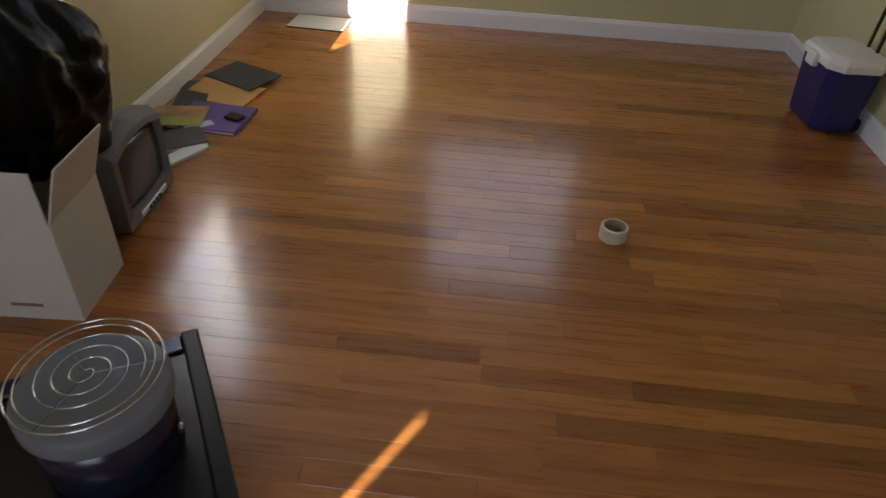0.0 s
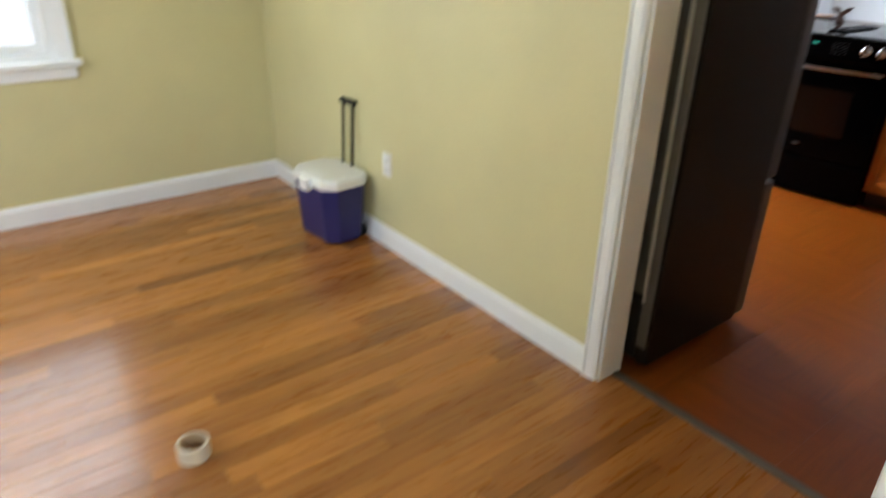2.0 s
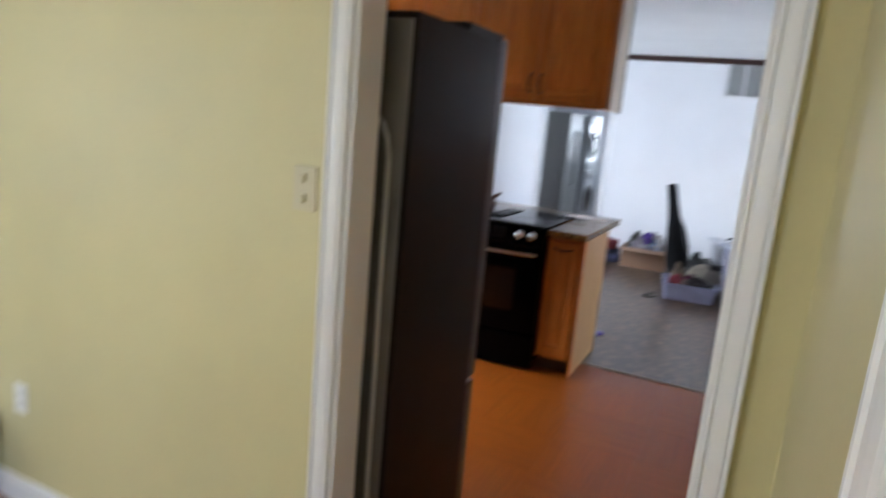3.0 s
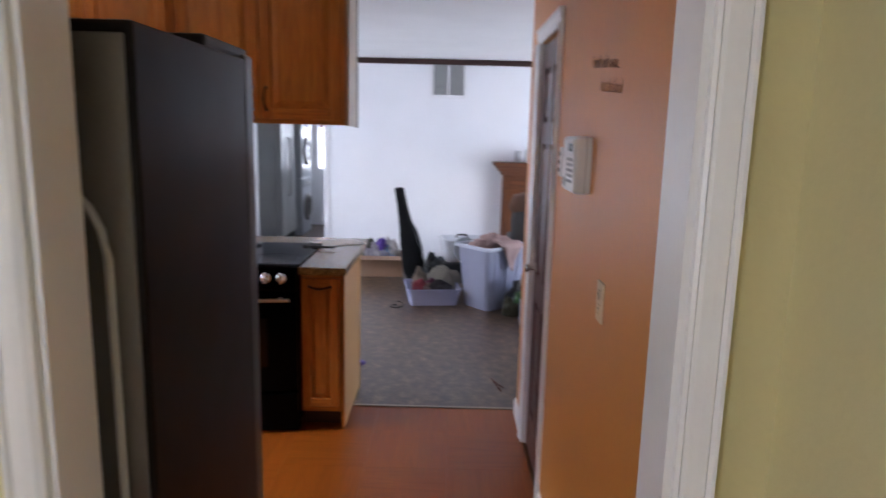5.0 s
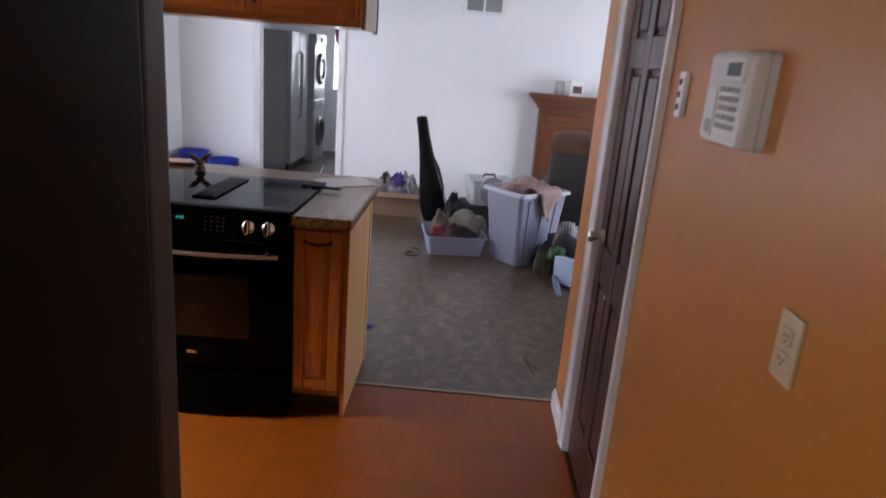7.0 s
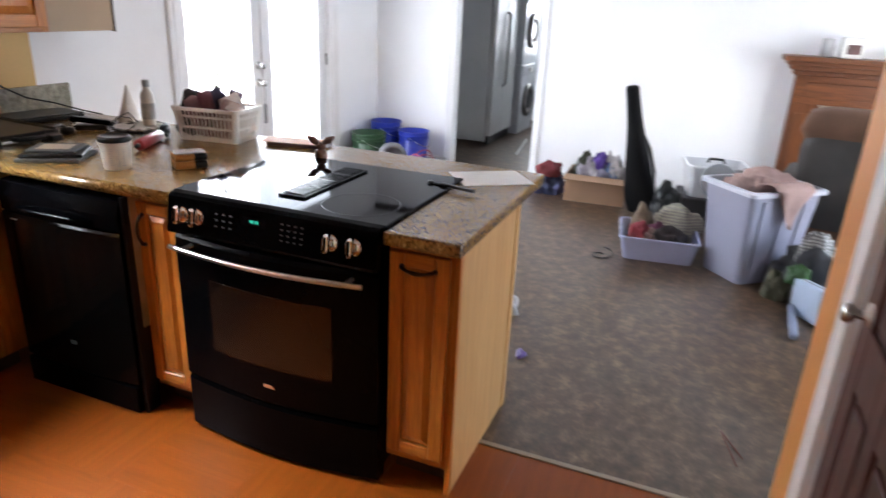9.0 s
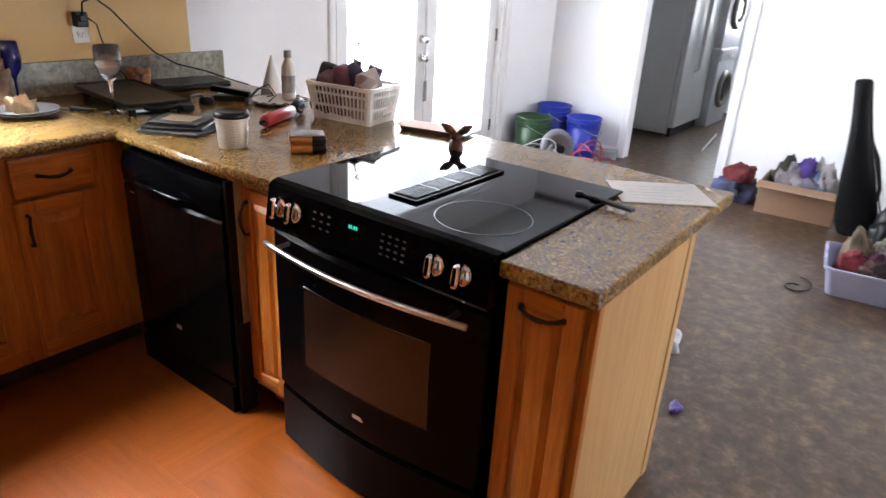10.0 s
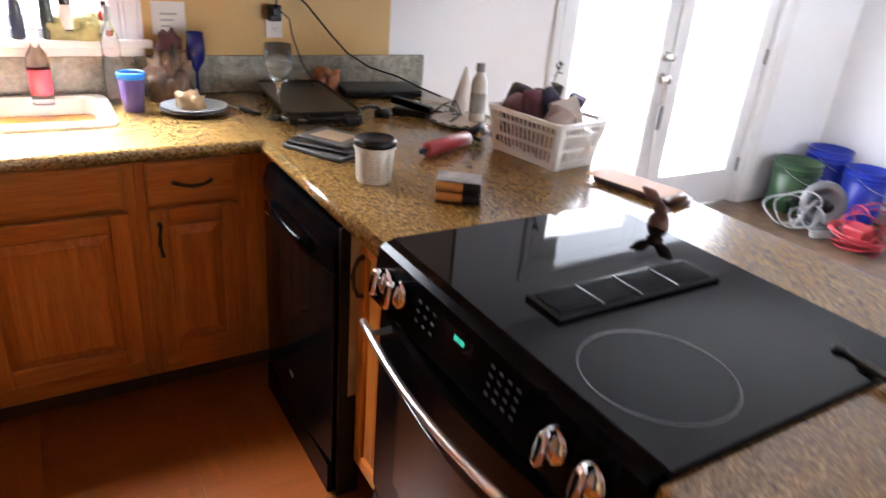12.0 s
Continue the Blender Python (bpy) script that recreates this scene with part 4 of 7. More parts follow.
def sink():
    top = thing("sink", pose(4.81, 5.46, 0.915), "cream drop-in kitchen sink with rounded rim", "sink")
    w, d = 0.82, 0.45
    outer = lambda w2, d2, r, z: [(x, y, z) for x, y in round_rect(w2, d2, r)]
    bowl = loft([outer(w, d, 0.06, 0.0), outer(w, d, 0.06, 0.009), outer(w - 0.012, d - 0.012, 0.056, 0.016), outer(w - 0.075, d - 0.075, 0.05, 0.016), outer(w - 0.09, d - 0.09, 0.05, 0.006), outer(w - 0.13, d - 0.13, 0.06, -0.16), outer(w - 0.22, d - 0.22, 0.06, -0.175)], False, True)
    part("basin", bowl, plain("cream_enamel", (0.74, 0.69, 0.60), 0.18, vary=0.03, bump=0, coat=0.3), top, smooth=False)
    part("drain", lathe([(0.042, 0), (0.042, 0.003), (0.03, 0.001), (0, 0.001)], 20, (0, 0, -0.1745)), STEEL, top)
    sp = [(0, 0.20, 0.016), (0, 0.20, 0.22), (0, 0.19, 0.26), (0, 0.15, 0.285), (0, 0.08, 0.28), (0, 0.03, 0.25)]
    part("faucet", pipe(sp, 0.012, 10), CHROME, top, "chrome gooseneck faucet", True)
    part("faucet_base", lathe([(0, 0), (0.03, 0), (0.028, 0.02), (0.014, 0.03), (0, 0.03)], 18, (0, 0.20, 0.016)), CHROME, top)
    return top


sink()

# ---------------------------------------------------------------- outside
setting("backdrop", block(3.3, 14, NY + 0.75, NY + 0.8, -0.16, 6.0), glowing("bright_outdoors", (0.93, 0.97, 1.0), 0.8), "overexposed daylight beyond the north windows", "backdrop")
# weak glow plane, added to keep the window's reflection in the oak floor faint
setting("backdrop_shaded", block(-6, 3.296, NY + 0.75, NY + 0.8, -0.16, 6.0), glowing("dim_outdoors", (0.86, 0.90, 1.0), 0.08), "dim glowing backdrop added beyond the living room window", "backdrop")
setting("backdrop_east", block(15.0, 15.05, 2.0, 7.0, -0.16, 5.0), glowing("bright_outdoors_east", (0.93, 0.97, 1.0), 0.28), "overexposed daylight beyond the laundry window", "backdrop")


# ---------------------------------------------------------------- fittings on the walls
def plate(name, m, label, kind, mat=None):
    """Outlet or switch plate in the local x-z plane, front at -y."""
    top = thing(name, m, label, "outlet" if kind == "outlet" else "switch")
    mat = mat or WHITEPL
    part("cover_plate", block(-0.035, 0.035, -0.006, 0, -0.057, 0.057, 0.003, 2), mat, top)
    slot = plain("dark_slot", (0.05, 0.05, 0.05), 0.6)
    if kind == "outlet":
        for z in (-0.02, 0.02):
            face = part("receptacle", block(-0.016, 0.016, -0.0085, -0.006, z - 0.014, z + 0.014, 0.003), mat, top)
            for x in (-0.006, 0.006):
                part("slot", block(x - 0.0012, x + 0.0012, -0.0092, -0.0085, z - 0.003, z + 0.006), slot, face)
            part("slot", block(-0.002, 0.002, -0.0092, -0.0085, z - 0.010, z - 0.006), slot, face)
    else:
        for z in ((-0.026, 0.026) if kind == "double" else (0,)):
            part("toggle", block(-0.006, 0.006, -0.018, -0.005, z - 0.010, z + 0.012, 0.003), mat, top)
    return top


plate("outlet", pose(1.672, NY, 0.42), "white duplex outlet on the yellow wall", "outlet")
plate("outlet", pose(WX, 4.45, 0.42, 0, 0, -90), "white duplex outlet on the yellow wall above the baseboard", "outlet")
IVORY = plain("ivory_plastic", (0.58, 0.53, 0.36), 0.35, vary=0.05)
plate("light_switch", pose(WX, 3.25, 1.325, 0, 0, -90), "ivory switch plate beside the doorway casing", "double", IVORY)
plate("outlet", pose(4.05, OY, 1.172, 0, 0, 180), "cream duplex outlet plate on the orange wall", "outlet", plain("cream_plastic", (0.66, 0.53, 0.34), 0.4, vary=0.05))
plate("outlet", pose(5.872, NY, 1.185), "white outlet on the tan wall with plugs", "outlet")
# taped sheet on the tan wall
tp = thing("wall_notice", pose(5.47, NY, 1.195), "small white printed card on the tan wall", "notice")
part("card", block(-0.06, 0.06, -0.003, 0, -0.06, 0.06, 0.001), WHITEPL, tp)
for k in range(3):
    part("print_bar", block(-0.03, 0.03 - 0.012 * k, -0.0042, -0.003, 0.012 - 0.022 * k, 0.020 - 0.022 * k), plain("grey_print", (0.46, 0.46, 0.46), 0.6), tp)


def charger():
    top = thing("charger", pose(5.865, NY - 0.010, 1.21), "black charger plugged in with its cable", "charger")
    part("plug", block(-0.025, 0.025, -0.045, 0, -0.012, 0.05, 0.006, 2), BLACKPL, top)
    part("plug_prong_cap", block(-0.018, 0.012, -0.06, -0.045, 0.01, 0.04, 0.004), BLACKPL, top)
    cab = [(0, -0.05, 0.04), (0.0, -0.06, 0.09), (0.05, -0.065, 0.11), (0.12, -0.06, 0.06), (0.22, -0.06, -0.05), (0.30, -0.06, -0.13), (0.40, -0.08, -0.19), (0.52, -0.12, -0.225), (0.60, -0.2, -0.262), (0.64, -0.3, -0.279)]
    part("cable", pipe(cab, 0.004, 6), BLACKPL, top, smooth=True)
    cab2 = [(0.015, -0.05, 0.03), (0.05, -0.06, 0.0), (0.06, -0.06, -0.06), (0.09, -0.08, -0.16), (0.12, -0.12, -0.225), (0.10, -0.2, -0.258)]
    part("cable", pipe(cab2, 0.003, 6), BLACKPL, top, smooth=True)
    return top


charger()


def alarm_keypad():
    top = thing("alarm_keypad", pose(4.385, OY, 1.535, 0, 0, 180), "off-white alarm keypad on the orange wall", "keypad")
    sec = lambda w, h, y, r=0.012: [(x, y, z) for x, z in round_rect(w, h, r)]
    part("housing", loft([sec(0.195, 0.175, 0), sec(0.195, 0.175, -0.042), sec(0.185, 0.165, -0.052)]), WHITEPL, top)
    part("side_seam", block(-0.0985, 0.0985, -0.018, -0.016, -0.0885, 0.0885), plain("seam_grey", (0.45, 0.44, 0.41), 0.6), top)
    GK = plain("grey_key", (0.40, 0.40, 0.39), 0.5)
    part("bezel", block(-0.088, 0.088, -0.0555, -0.0515, 0.030, 0.078, 0.003), WHITEPL, top)
    part("screen", block(0.010, 0.070, -0.0575, -0.0550, 0.042, 0.066), plain("grey_lcd", (0.10, 0.11, 0.11), 0.2, bump=0), top, "small dark grey display")
    part("hinged_flap", block(-0.086, -0.030, -0.0560, -0.0515, -0.076, 0.022, 0.003), WHITEPL, top)
    for r in range(5):
        for c in range(4):
            part("key", block(-0.018 + 0.024 * c, 0.001 + 0.024 * c, -0.0555, -0.0515, 0.012 - 0.017 * r, 0.022 - 0.017 * r, 0.002), GK, top)
    part("speaker", lathe([(0, 0), (0.014, 0), (0.014, 0.003), (0, 0.003)], 16), GK, top).matrix_basis = pose(-0.05, -0.055, -0.055, 90)
    ts = thing("door_chime_sensor", pose(4.785, OY, 1.525, 0, 0, 180), "narrow white sensor strip with dark buttons", "sensor")
    part("strip", block(-0.022, 0.022, -0.014, 0, -0.055, 0.055, 0.004, 2), WHITEPL, ts)
    for z in (-0.03, 0.0, 0.03):
        part("button", block(-0.008, 0.008, -0.018, -0.014, z - 0.008, z + 0.008, 0.002), plain("dark_button", (0.08, 0.06, 0.05), 0.4), ts)


alarm_keypad()


def wall_words():
    """Worn hand-lettered words on the orange wall."""
    ink = plain("worn_ink", (0.24, 0.09, 0.03), 0.6, vary=0.3)
    top = thing("wall_lettering", pose(4.36, OY + 0.001, 1.80, 90, 0, 180), "worn dark handwritten lettering on the orange wall", "lettering")
    for text, x, y, s in (("I cook with wine...", 0.0, 0.03, 0.056), ("it in the food", 0.13, -0.045, 0.058)):
        cu = bpy.data.curves.new("words", "FONT")
        cu.body, cu.offset, cu.size, cu.extrude, cu.shear, cu.space_character, cu.resolution_u = text, -0.0012, s, 0.0004, 0.15, 0.86, 3
        ob = new("words", cu)
        me = bpy.data.meshes.new_from_object(ob)
        bpy.data.objects.remove(ob)
        me.materials.append(ink)
        w = new("words", me)
        w.parent, w.matrix_basis = top, pose(x, y, 0, 0, 0, -5)


wall_words()


def vent_grille():
    top = thing("return_vent", pose(FX, 2.59, 2.205, 0, 0, -90), "white framed return air grille on the white wall", "vent")
    f = bmesh.new()
    for a, b, c, d in ((-0.21, -0.175, -0.205, 0.205), (0.175, 0.21, -0.205, 0.205), (-0.175, 0.175, -0.205, -0.17), (-0.175, 0.175, 0.17, 0.205), (-0.012, 0.012, -0.17, 0.17)):
        bx(f, a, b, -0.02, 0, c, d, 0.003)
    part("frame", f, TRIM, top)
    part("backing", block(-0.178, 0.178, -0.004, -0.001, -0.172, 0.172), plain("vent_dark", (0.14, 0.14, 0.14), 0.7), top)
    for k in range(17):
        z = -0.158 + 0.0198 * k
        s = part("slat", block(-0.174, 0.174, -0.0008, 0.0008, -0.009, 0.009), plain("vent_slat", (0.42, 0.43, 0.42), 0.5), top)
        s.matrix_basis = pose(0, -0.011, z, 40)


vent_grille()


# ---------------------------------------------------------------- living room
def cooler():
    top = thing("cooler", pose(2.985, 4.745, 0, 0, 0, 4), "blue wheeled cooler with a white lid", "cooler")
    BLUE = plain("navy_blue_plastic", (0.018, 0.018, 0.11), 0.38, vary=0.1, bump=0.02)
    oct_ = lambda w, d, c, z: [(w / 2 - c, -d / 2, z), (w / 2, -d / 2 + c, z), (w / 2, d / 2 - c, z), (w / 2 - c, d / 2, z), (-w / 2 + c, d / 2, z), (-w / 2, d / 2 - c, z), (-w / 2, -d / 2 + c, z), (-w / 2 + c, -d / 2, z)]
    part("body", loft([oct_(0.205, 0.30, 0.045, 0.012), oct_(0.215, 0.315, 0.05, 0.03), oct_(0.25, 0.345, 0.055, 0.285), oct_(0.25, 0.345, 0.055, 0.295)]), BLUE, top)
    lid = part("lid", loft([oct_(0.264, 0.36, 0.055, 0.295), oct_(0.27, 0.366, 0.057, 0.30), oct_(0.27, 0.366, 0.057, 0.325), oct_(0.252, 0.345, 0.055, 0.342), oct_(0.19, 0.27, 0.045, 0.350)]), WHITEPL, top, "white hinged lid")
    part("spout", block(-0.155, -0.13, -0.04, 0.04, 0.27, 0.33, 0.006, 2), WHITEPL, lid)
    for y in (-0.04, 0.04):
        part("handle_tube", pipe([(0.10, y, 0.20), (0.122, y, 0.655)], 0.008, 8), BRONZE, top)
    part("handle_grip", pipe([(0.122, -0.055, 0.657), (0.122, 0.055, 0.657)], 0.014, 10), BLACKPL, top)
    for y in (-0.11, 0.11):
        w = lathe([(0, -0.012), (0.03, -0.012), (0.034, -0.006), (0.034, 0.006), (0.03, 0.012), (0, 0.012)], 18)
        part("wheel", w, BLACKPL, top).matrix_basis = pose(0.10, y, 0.034, 90)
    for y in (-0.09, 0.09):
        part("foot", block(-0.085, -0.05, y - 0.02, y + 0.02, 0.0, 0.016, 0.003), BLACKPL, top)


cooler()

TAPE = plain("paper_tape", (0.66, 0.58, 0.46), 0.5, vary=0.06)
tr_ = thing("tape_roll", pose(1.885, 3.585, 0), "cream roll of packing tape standing on its side edge", "tape roll")
part("tape", lathe([(0.034, 0.0), (0.046, 0.0), (0.047, 0.001), (0.047, 0.049), (0.046, 0.05), (0.039, 0.05)], 32), TAPE, tr_)
part("core", lathe([(0.036, 0.0), (0.0392, 0.0), (0.0392, 0.0505), (0.036, 0.0505), (0.036, 0.0)], 32), plain("card_core", (0.42, 0.30, 0.19), 0.7), tr_)


def register():
    top = thing("white_sheet", pose(0.35, 5.555, 0, 0, 0, -3), "white flat sheet on the floor by the baseboard", "sheet")
    part("sheet", block(-0.17, 0.17, -0.115, 0.115, 0.001, 0.006, 0.002), WHITEPL, top)
    part("dark_edge", block(-0.172, 0.172, -0.124, -0.116, 0.0005, 0.005), BLACKPL, top)


register()


def moving_box():
    """Open white cardboard box, flaps up, standing by the television."""
    C = plain("white_cardboard", (0.62, 0.58, 0.52), 0.75, vary=0.05, bump=0.03)
    top = thing("cardboard_box", pose(0.35, 2.925, 0, 0, 0, 4), "open white cardboard box with raised flaps", "box")
    W, D, H, t = 0.46, 0.26, 0.325, 0.005
    part("base", block(-W, 0, 0, D, 0, t), C, top)
    part("front", block(-W, 0, 0, t, t, H), C, top)
    part("back", block(-W, 0, D - t, D, t, H), C, top)
    part("end", block(-t, 0, t, D - t, t, H), C, top)
    part("end", block(-W, -W + t, t, D - t, t, H), C, top)
    f1 = part("flap", block(0, t, 0, D - 0.01, 0, 0.17), C, top)
    f1.matrix_basis = pose(-t, 0.005, H, 0, 20, 0)
    f2 = part("flap", block(-W + 0.005, -0.004, 0, t, 0, 0.15), C, top)
    f2.matrix_basis = pose(0, 0, H, 2, 0, 0)
    part("print_bar", block(-0.19, -0.10, -0.0012, 0, 0.045, 0.056), plain("brown_print", (0.25, 0.17, 0.11), 0.7), top)
    return top


moving_box()
bag = heap(0.40, 0.62, 0.34, 4.2, 0.22, 5, flat=False)
for v in bag.verts:
    a_ = math.atan2(v.co.y, v.co.x)
    fold = abs(math.sin(4.5 * a_ + 6 * v.co.z + 2 * math.sin(9 * v.co.z))) + 0.6 * abs(math.sin(11 * a_ - 14 * v.co.z + 3 * math.sin(7 * v.co.y)))
    v.co.x *= 1.04 - 0.05 * fold
    v.co.y *= 1.04 - 0.05 * fold
    v.co.z = max(v.co.z, -0.29)
    if v.co.z > 0.04:
        k = 1 - min(0.8, (v.co.z - 0.04) * 2.4)
        v.co.x *= k
        v.co.y *= k
        v.co.x -= (v.co.z - 0.04) * 0.35
    v.co.x = max(v.co.x, -0.185)
solo("garbage_bag", bag, plain("black_bin_film", (0.002, 0.002, 0.002), 0.22, vary=0.3, scale=9, bump=0.1, spec=0.12), "full black garbage bag standing behind the box", "bag", pose(0.135, 3.27, 0.60), True)
# a low stool carries the bag
st_ = thing("crate", pose(0.16, 3.235, 0), "dark brown crate under the garbage bag", "crate")
part("frame", block(-0.18, 0.05, 0.01, 0.10, 0.0, 0.312, 0.006), plain("brown_crate", (0.11, 0.05, 0.025), 0.6), st_)


def television():
    """Small grey tube television with a crowned top, facing the room (+x)."""
    GREY = plain("silver_grey_plastic", (0.17, 0.165, 0.16), 0.16, vary=0.06, bump=0.02)
    DARKG = plain("charcoal_plastic", (0.05, 0.05, 0.055), 0.45, vary=0.1)
    top = thing("television", pose(0.25, 3.50, 0, 0, 0, 92), "small silver-grey tube television on the floor", "television")
    W, H = 0.36, 0.30

    def ring(w, z0, z1, y, crown):
        us = [k / 8 for k in range(9)]
        up = [(w / 2 - w * u, y, z1 + crown * (1 - (2 * u - 1) ** 2)) for u in us]
        low = [(-w / 2 + w * u, y, z0 - 0.3 * crown * (1 - (2 * u - 1) ** 2) + 0.3 * crown) for u in us]
        return low + up

    part("cabinet", loft([ring(W, 0.0, H, 0.0, 0.035), ring(W, 0.0, H, 0.06, 0.035), ring(W * 0.95, 0.005, H * 0.98, 0.075, 0.03), ring(W * 0.62, 0.03, H * 0.80, 0.23, 0.02), ring(W * 0.54, 0.04, H * 0.74, 0.25, 0.02)]), DARKG, top, "charcoal rear shell")
    part("bezel", loft([ring(W * 1.01, -0.0, H + 0.001, 0.03, 0.036), ring(W * 1.012, -0.0, H + 0.003, 0.0, 0.037), ring(W * 0.97, 0.004, H - 0.02, -0.035, 0.034), ring(W * 0.87, 0.055, H - 0.034, -0.042, 0.030), ring(W * 0.84, 0.060, H - 0.040, -0.015, 0.028)], False, False), GREY, top, smooth=False)
    secs, z0, z1 = [], 0.052, H - 0.034
    for k in range(11):
        u = k / 10
        x = -W * 0.425 + W * 0.85 * u
        bow = 1 - (2 * u - 1) ** 2
        secs.append([(x, -0.010 - 0.022 * (0.5 * bow + 0.5 * (1 - (2 * j / 6 - 1) ** 2)), z0 + (z1 + 0.024 * bow - z0) * j / 6) for j in range(7)] + [(x, 0.0, z1), (x, 0.0, z0)])
    part("screen", loft(secs), plain("tube_glass", (0.05, 0.05, 0.046), 0.12, vary=0.05, bump=0), top, "curved dark grey screen", True)
    part("control_strip", block(-0.10, 0.10, -0.044, -0.036, 0.022, 0.045, 0.004), plain("silver_strip", (0.5, 0.5, 0.5), 0.3, 0.4), top)
    for k in range(4):
        part("button", block(-0.05 + 0.025 * k, -0.035 + 0.025 * k, -0.050, -0.044, 0.028, 0.040, 0.002), BLACKPL, top)
    return top


television()


def flat_item(name, label, cat, corners_pose, w, d, h, mat, tilt=0, z=0.0, page=None):
    top = thing(name, corners_pose, label, cat, "papers on the floor")
    part("cover", block(-w / 2, w / 2, -d / 2, d / 2, 0, h, 0.0015), mat, top)
    if page:
        part("pages", block(-w / 2 + 0.004, w / 2 - 0.002, -d / 2 - 0.001, d / 2 - 0.004, h * 0.2, h * 0.75), page, top)
    return top


FOLK = plain("dark_card", (0.05, 0.05, 0.05), 0.6)
MANILA = plain("manila_card", (0.55, 0.30, 0.09), 0.6, vary=0.06)
PURPLE = plain("purple_card", (0.13, 0.07, 0.24), 0.5)
PAGE = plain("paper_white", (0.72, 0.71, 0.68), 0.7, vary=0.03)
flat_item("folder", "purple folder on the floor", "folder", pose(0.225, 4.20, 0.0, 0, 0, -4), 0.30, 0.25, 0.018, PURPLE, page=PAGE)
flat_item("envelope", "manila envelope on the floor", "envelope", pose(0.165, 4.47, 0.004, 2.5, 0, -13), 0.33, 0.21, 0.006, MANILA)
flat_item("folder", "black folder lying on the manila envelope", "folder", pose(0.20, 4.65, 0.018, 2, -1, -27), 0.31, 0.22, 0.006, FOLK)
flat_item("folder", "black folder against the baseboard", "folder", pose(0.04, 4.43, 0.0, 0, 0, 12), 0.14, 0.30, 0.008, FOLK)
mg = flat_item("magazine", "magazine with a yellow-green and orange cover", "magazine", pose(0.075, 4.16, 0.019, 0, 0, 10), 0.25, 0.19, 0.008, plain("green_cover", (0.28, 0.27, 0.07), 0.35, vary=0.3, scale=30), page=PAGE)
part("cover_band", block(-0.12, 0.12, 0.0, 0.085, 0.008, 0.0092), plain("orange_cover", (0.45, 0.2, 0.1), 0.35, vary=0.4, scale=50), mg)
flat_item("notebook", "black notebook leaning by the television", "notebook", pose(0.16, 3.97, 0.0, 0, 0, 35), 0.22, 0.16, 0.022, FOLK, page=PAGE)
flat_item("notebook", "white-edged notebook on the floor", "notebook", pose(0.22, 3.85, 0.0, 0, 0, 62), 0.25, 0.07, 0.014, PAGE)
flat_item("phone_handset", "small dark gadget on the purple folder", "gadget", pose(0.325, 4.19, 0.0186, 0, 0, -20), 0.075, 0.05, 0.014, BLACKPL)
flat_item("card", "pale blue card on the folder", "card", pose(0.20, 4.10, 0.0186, 0, 0, 40), 0.12, 0.05, 0.003, plain("pale_blue_card", (0.45, 0.5, 0.62), 0.5))


def cooker():
    """Dark pot with a clear plastic lid on a flat black base, a wire spiral rack on top."""
    base = thing("griddle", pose(0.83, 2.63, 0, 0, 0, -59), "flat black metal griddle lying on the floor", "griddle")
    part("slab", block(-0.245, 0.34, -0.43, 0.02, 0.0, 0.075, 0.006, 2), plain("black_sheet", (0.007, 0.007, 0.01), 0.25, spec=0.5), base)
    part("raised_rim", block(-0.245, 0.342, -0.022, 0.022, 0.075, 0.098, 0.006, 2), BLACKPL, base)
    part("rear_flange", block(-0.247, -0.19, -0.43, -0.022, 0.075, 0.085, 0.004), plain("blue_black_sheet", (0.03, 0.035, 0.07), 0.2, 0.3), base)
    for x, y in ((0.06, -0.06), (0.24, -0.36)):
        part("clip", pipe([(x, y, 0.075), (x, y, 0.10), (x + 0.015, y, 0.11)], 0.006, 6), STEEL, base)
    top = thing("cooking_pot", pose(0.69, 2.485, 0.075), "dark pot with a clear plastic lid", "pot")
    part("pot", lathe([(0, 0), (0.125, 0), (0.135, 0.01), (0.14, 0.16), (0.137, 0.16), (0.13, 0.02), (0, 0.015)], 40), plain("navy_enamel", (0.012, 0.012, 0.03), 0.2), top, smooth=True)
    clear = glassy("milky_plastic", (0.80, 0.84, 0.92), 0.28, 0.8, 1.3)
    part("lid", lathe([(0.14, 0.155), (0.148, 0.16), (0.15, 0.165), (0.15, 0.20), (0.144, 0.206), (0.13, 0.203), (0.0, 0.20)], 48), clear, top, "milky clear plastic lid", True)
    rk = thing("wire_rack", pose(0.675, 2.50, 0.288, 2, -3, 0), "spiral chrome wire rack on the pot lid", "rack")
    for r in (0.15, 0.132):
        part("ring", pipe([(r * math.cos(2 * math.pi * k / 40), r * math.sin(2 * math.pi * k / 40), 0.012) for k in range(40)], 0.0022, 6, True), CHROME, rk, smooth=True)
    sp = [(0.115 * (1 - k / 130) * math.cos(k * 0.17), 0.115 * (1 - k / 130) * math.sin(k * 0.17), 0.010) for k in range(126)]
    part("spiral", pipe(sp, 0.0018, 6), CHROME, rk, smooth=True)
    for a in (20, 140, 260):
        c, s = math.cos(radians(a)), math.sin(radians(a))
        part("spoke", pipe([(0.01 * c, 0.01 * s, 0.006), (0.15 * c, 0.15 * s, 0.009)], 0.0014, 6), GREYMET, rk)


cooker()

# ---------------------------------------------------------------- worktop clutter
WT = 0.915
CLEAR = glassy("drinking_glass")


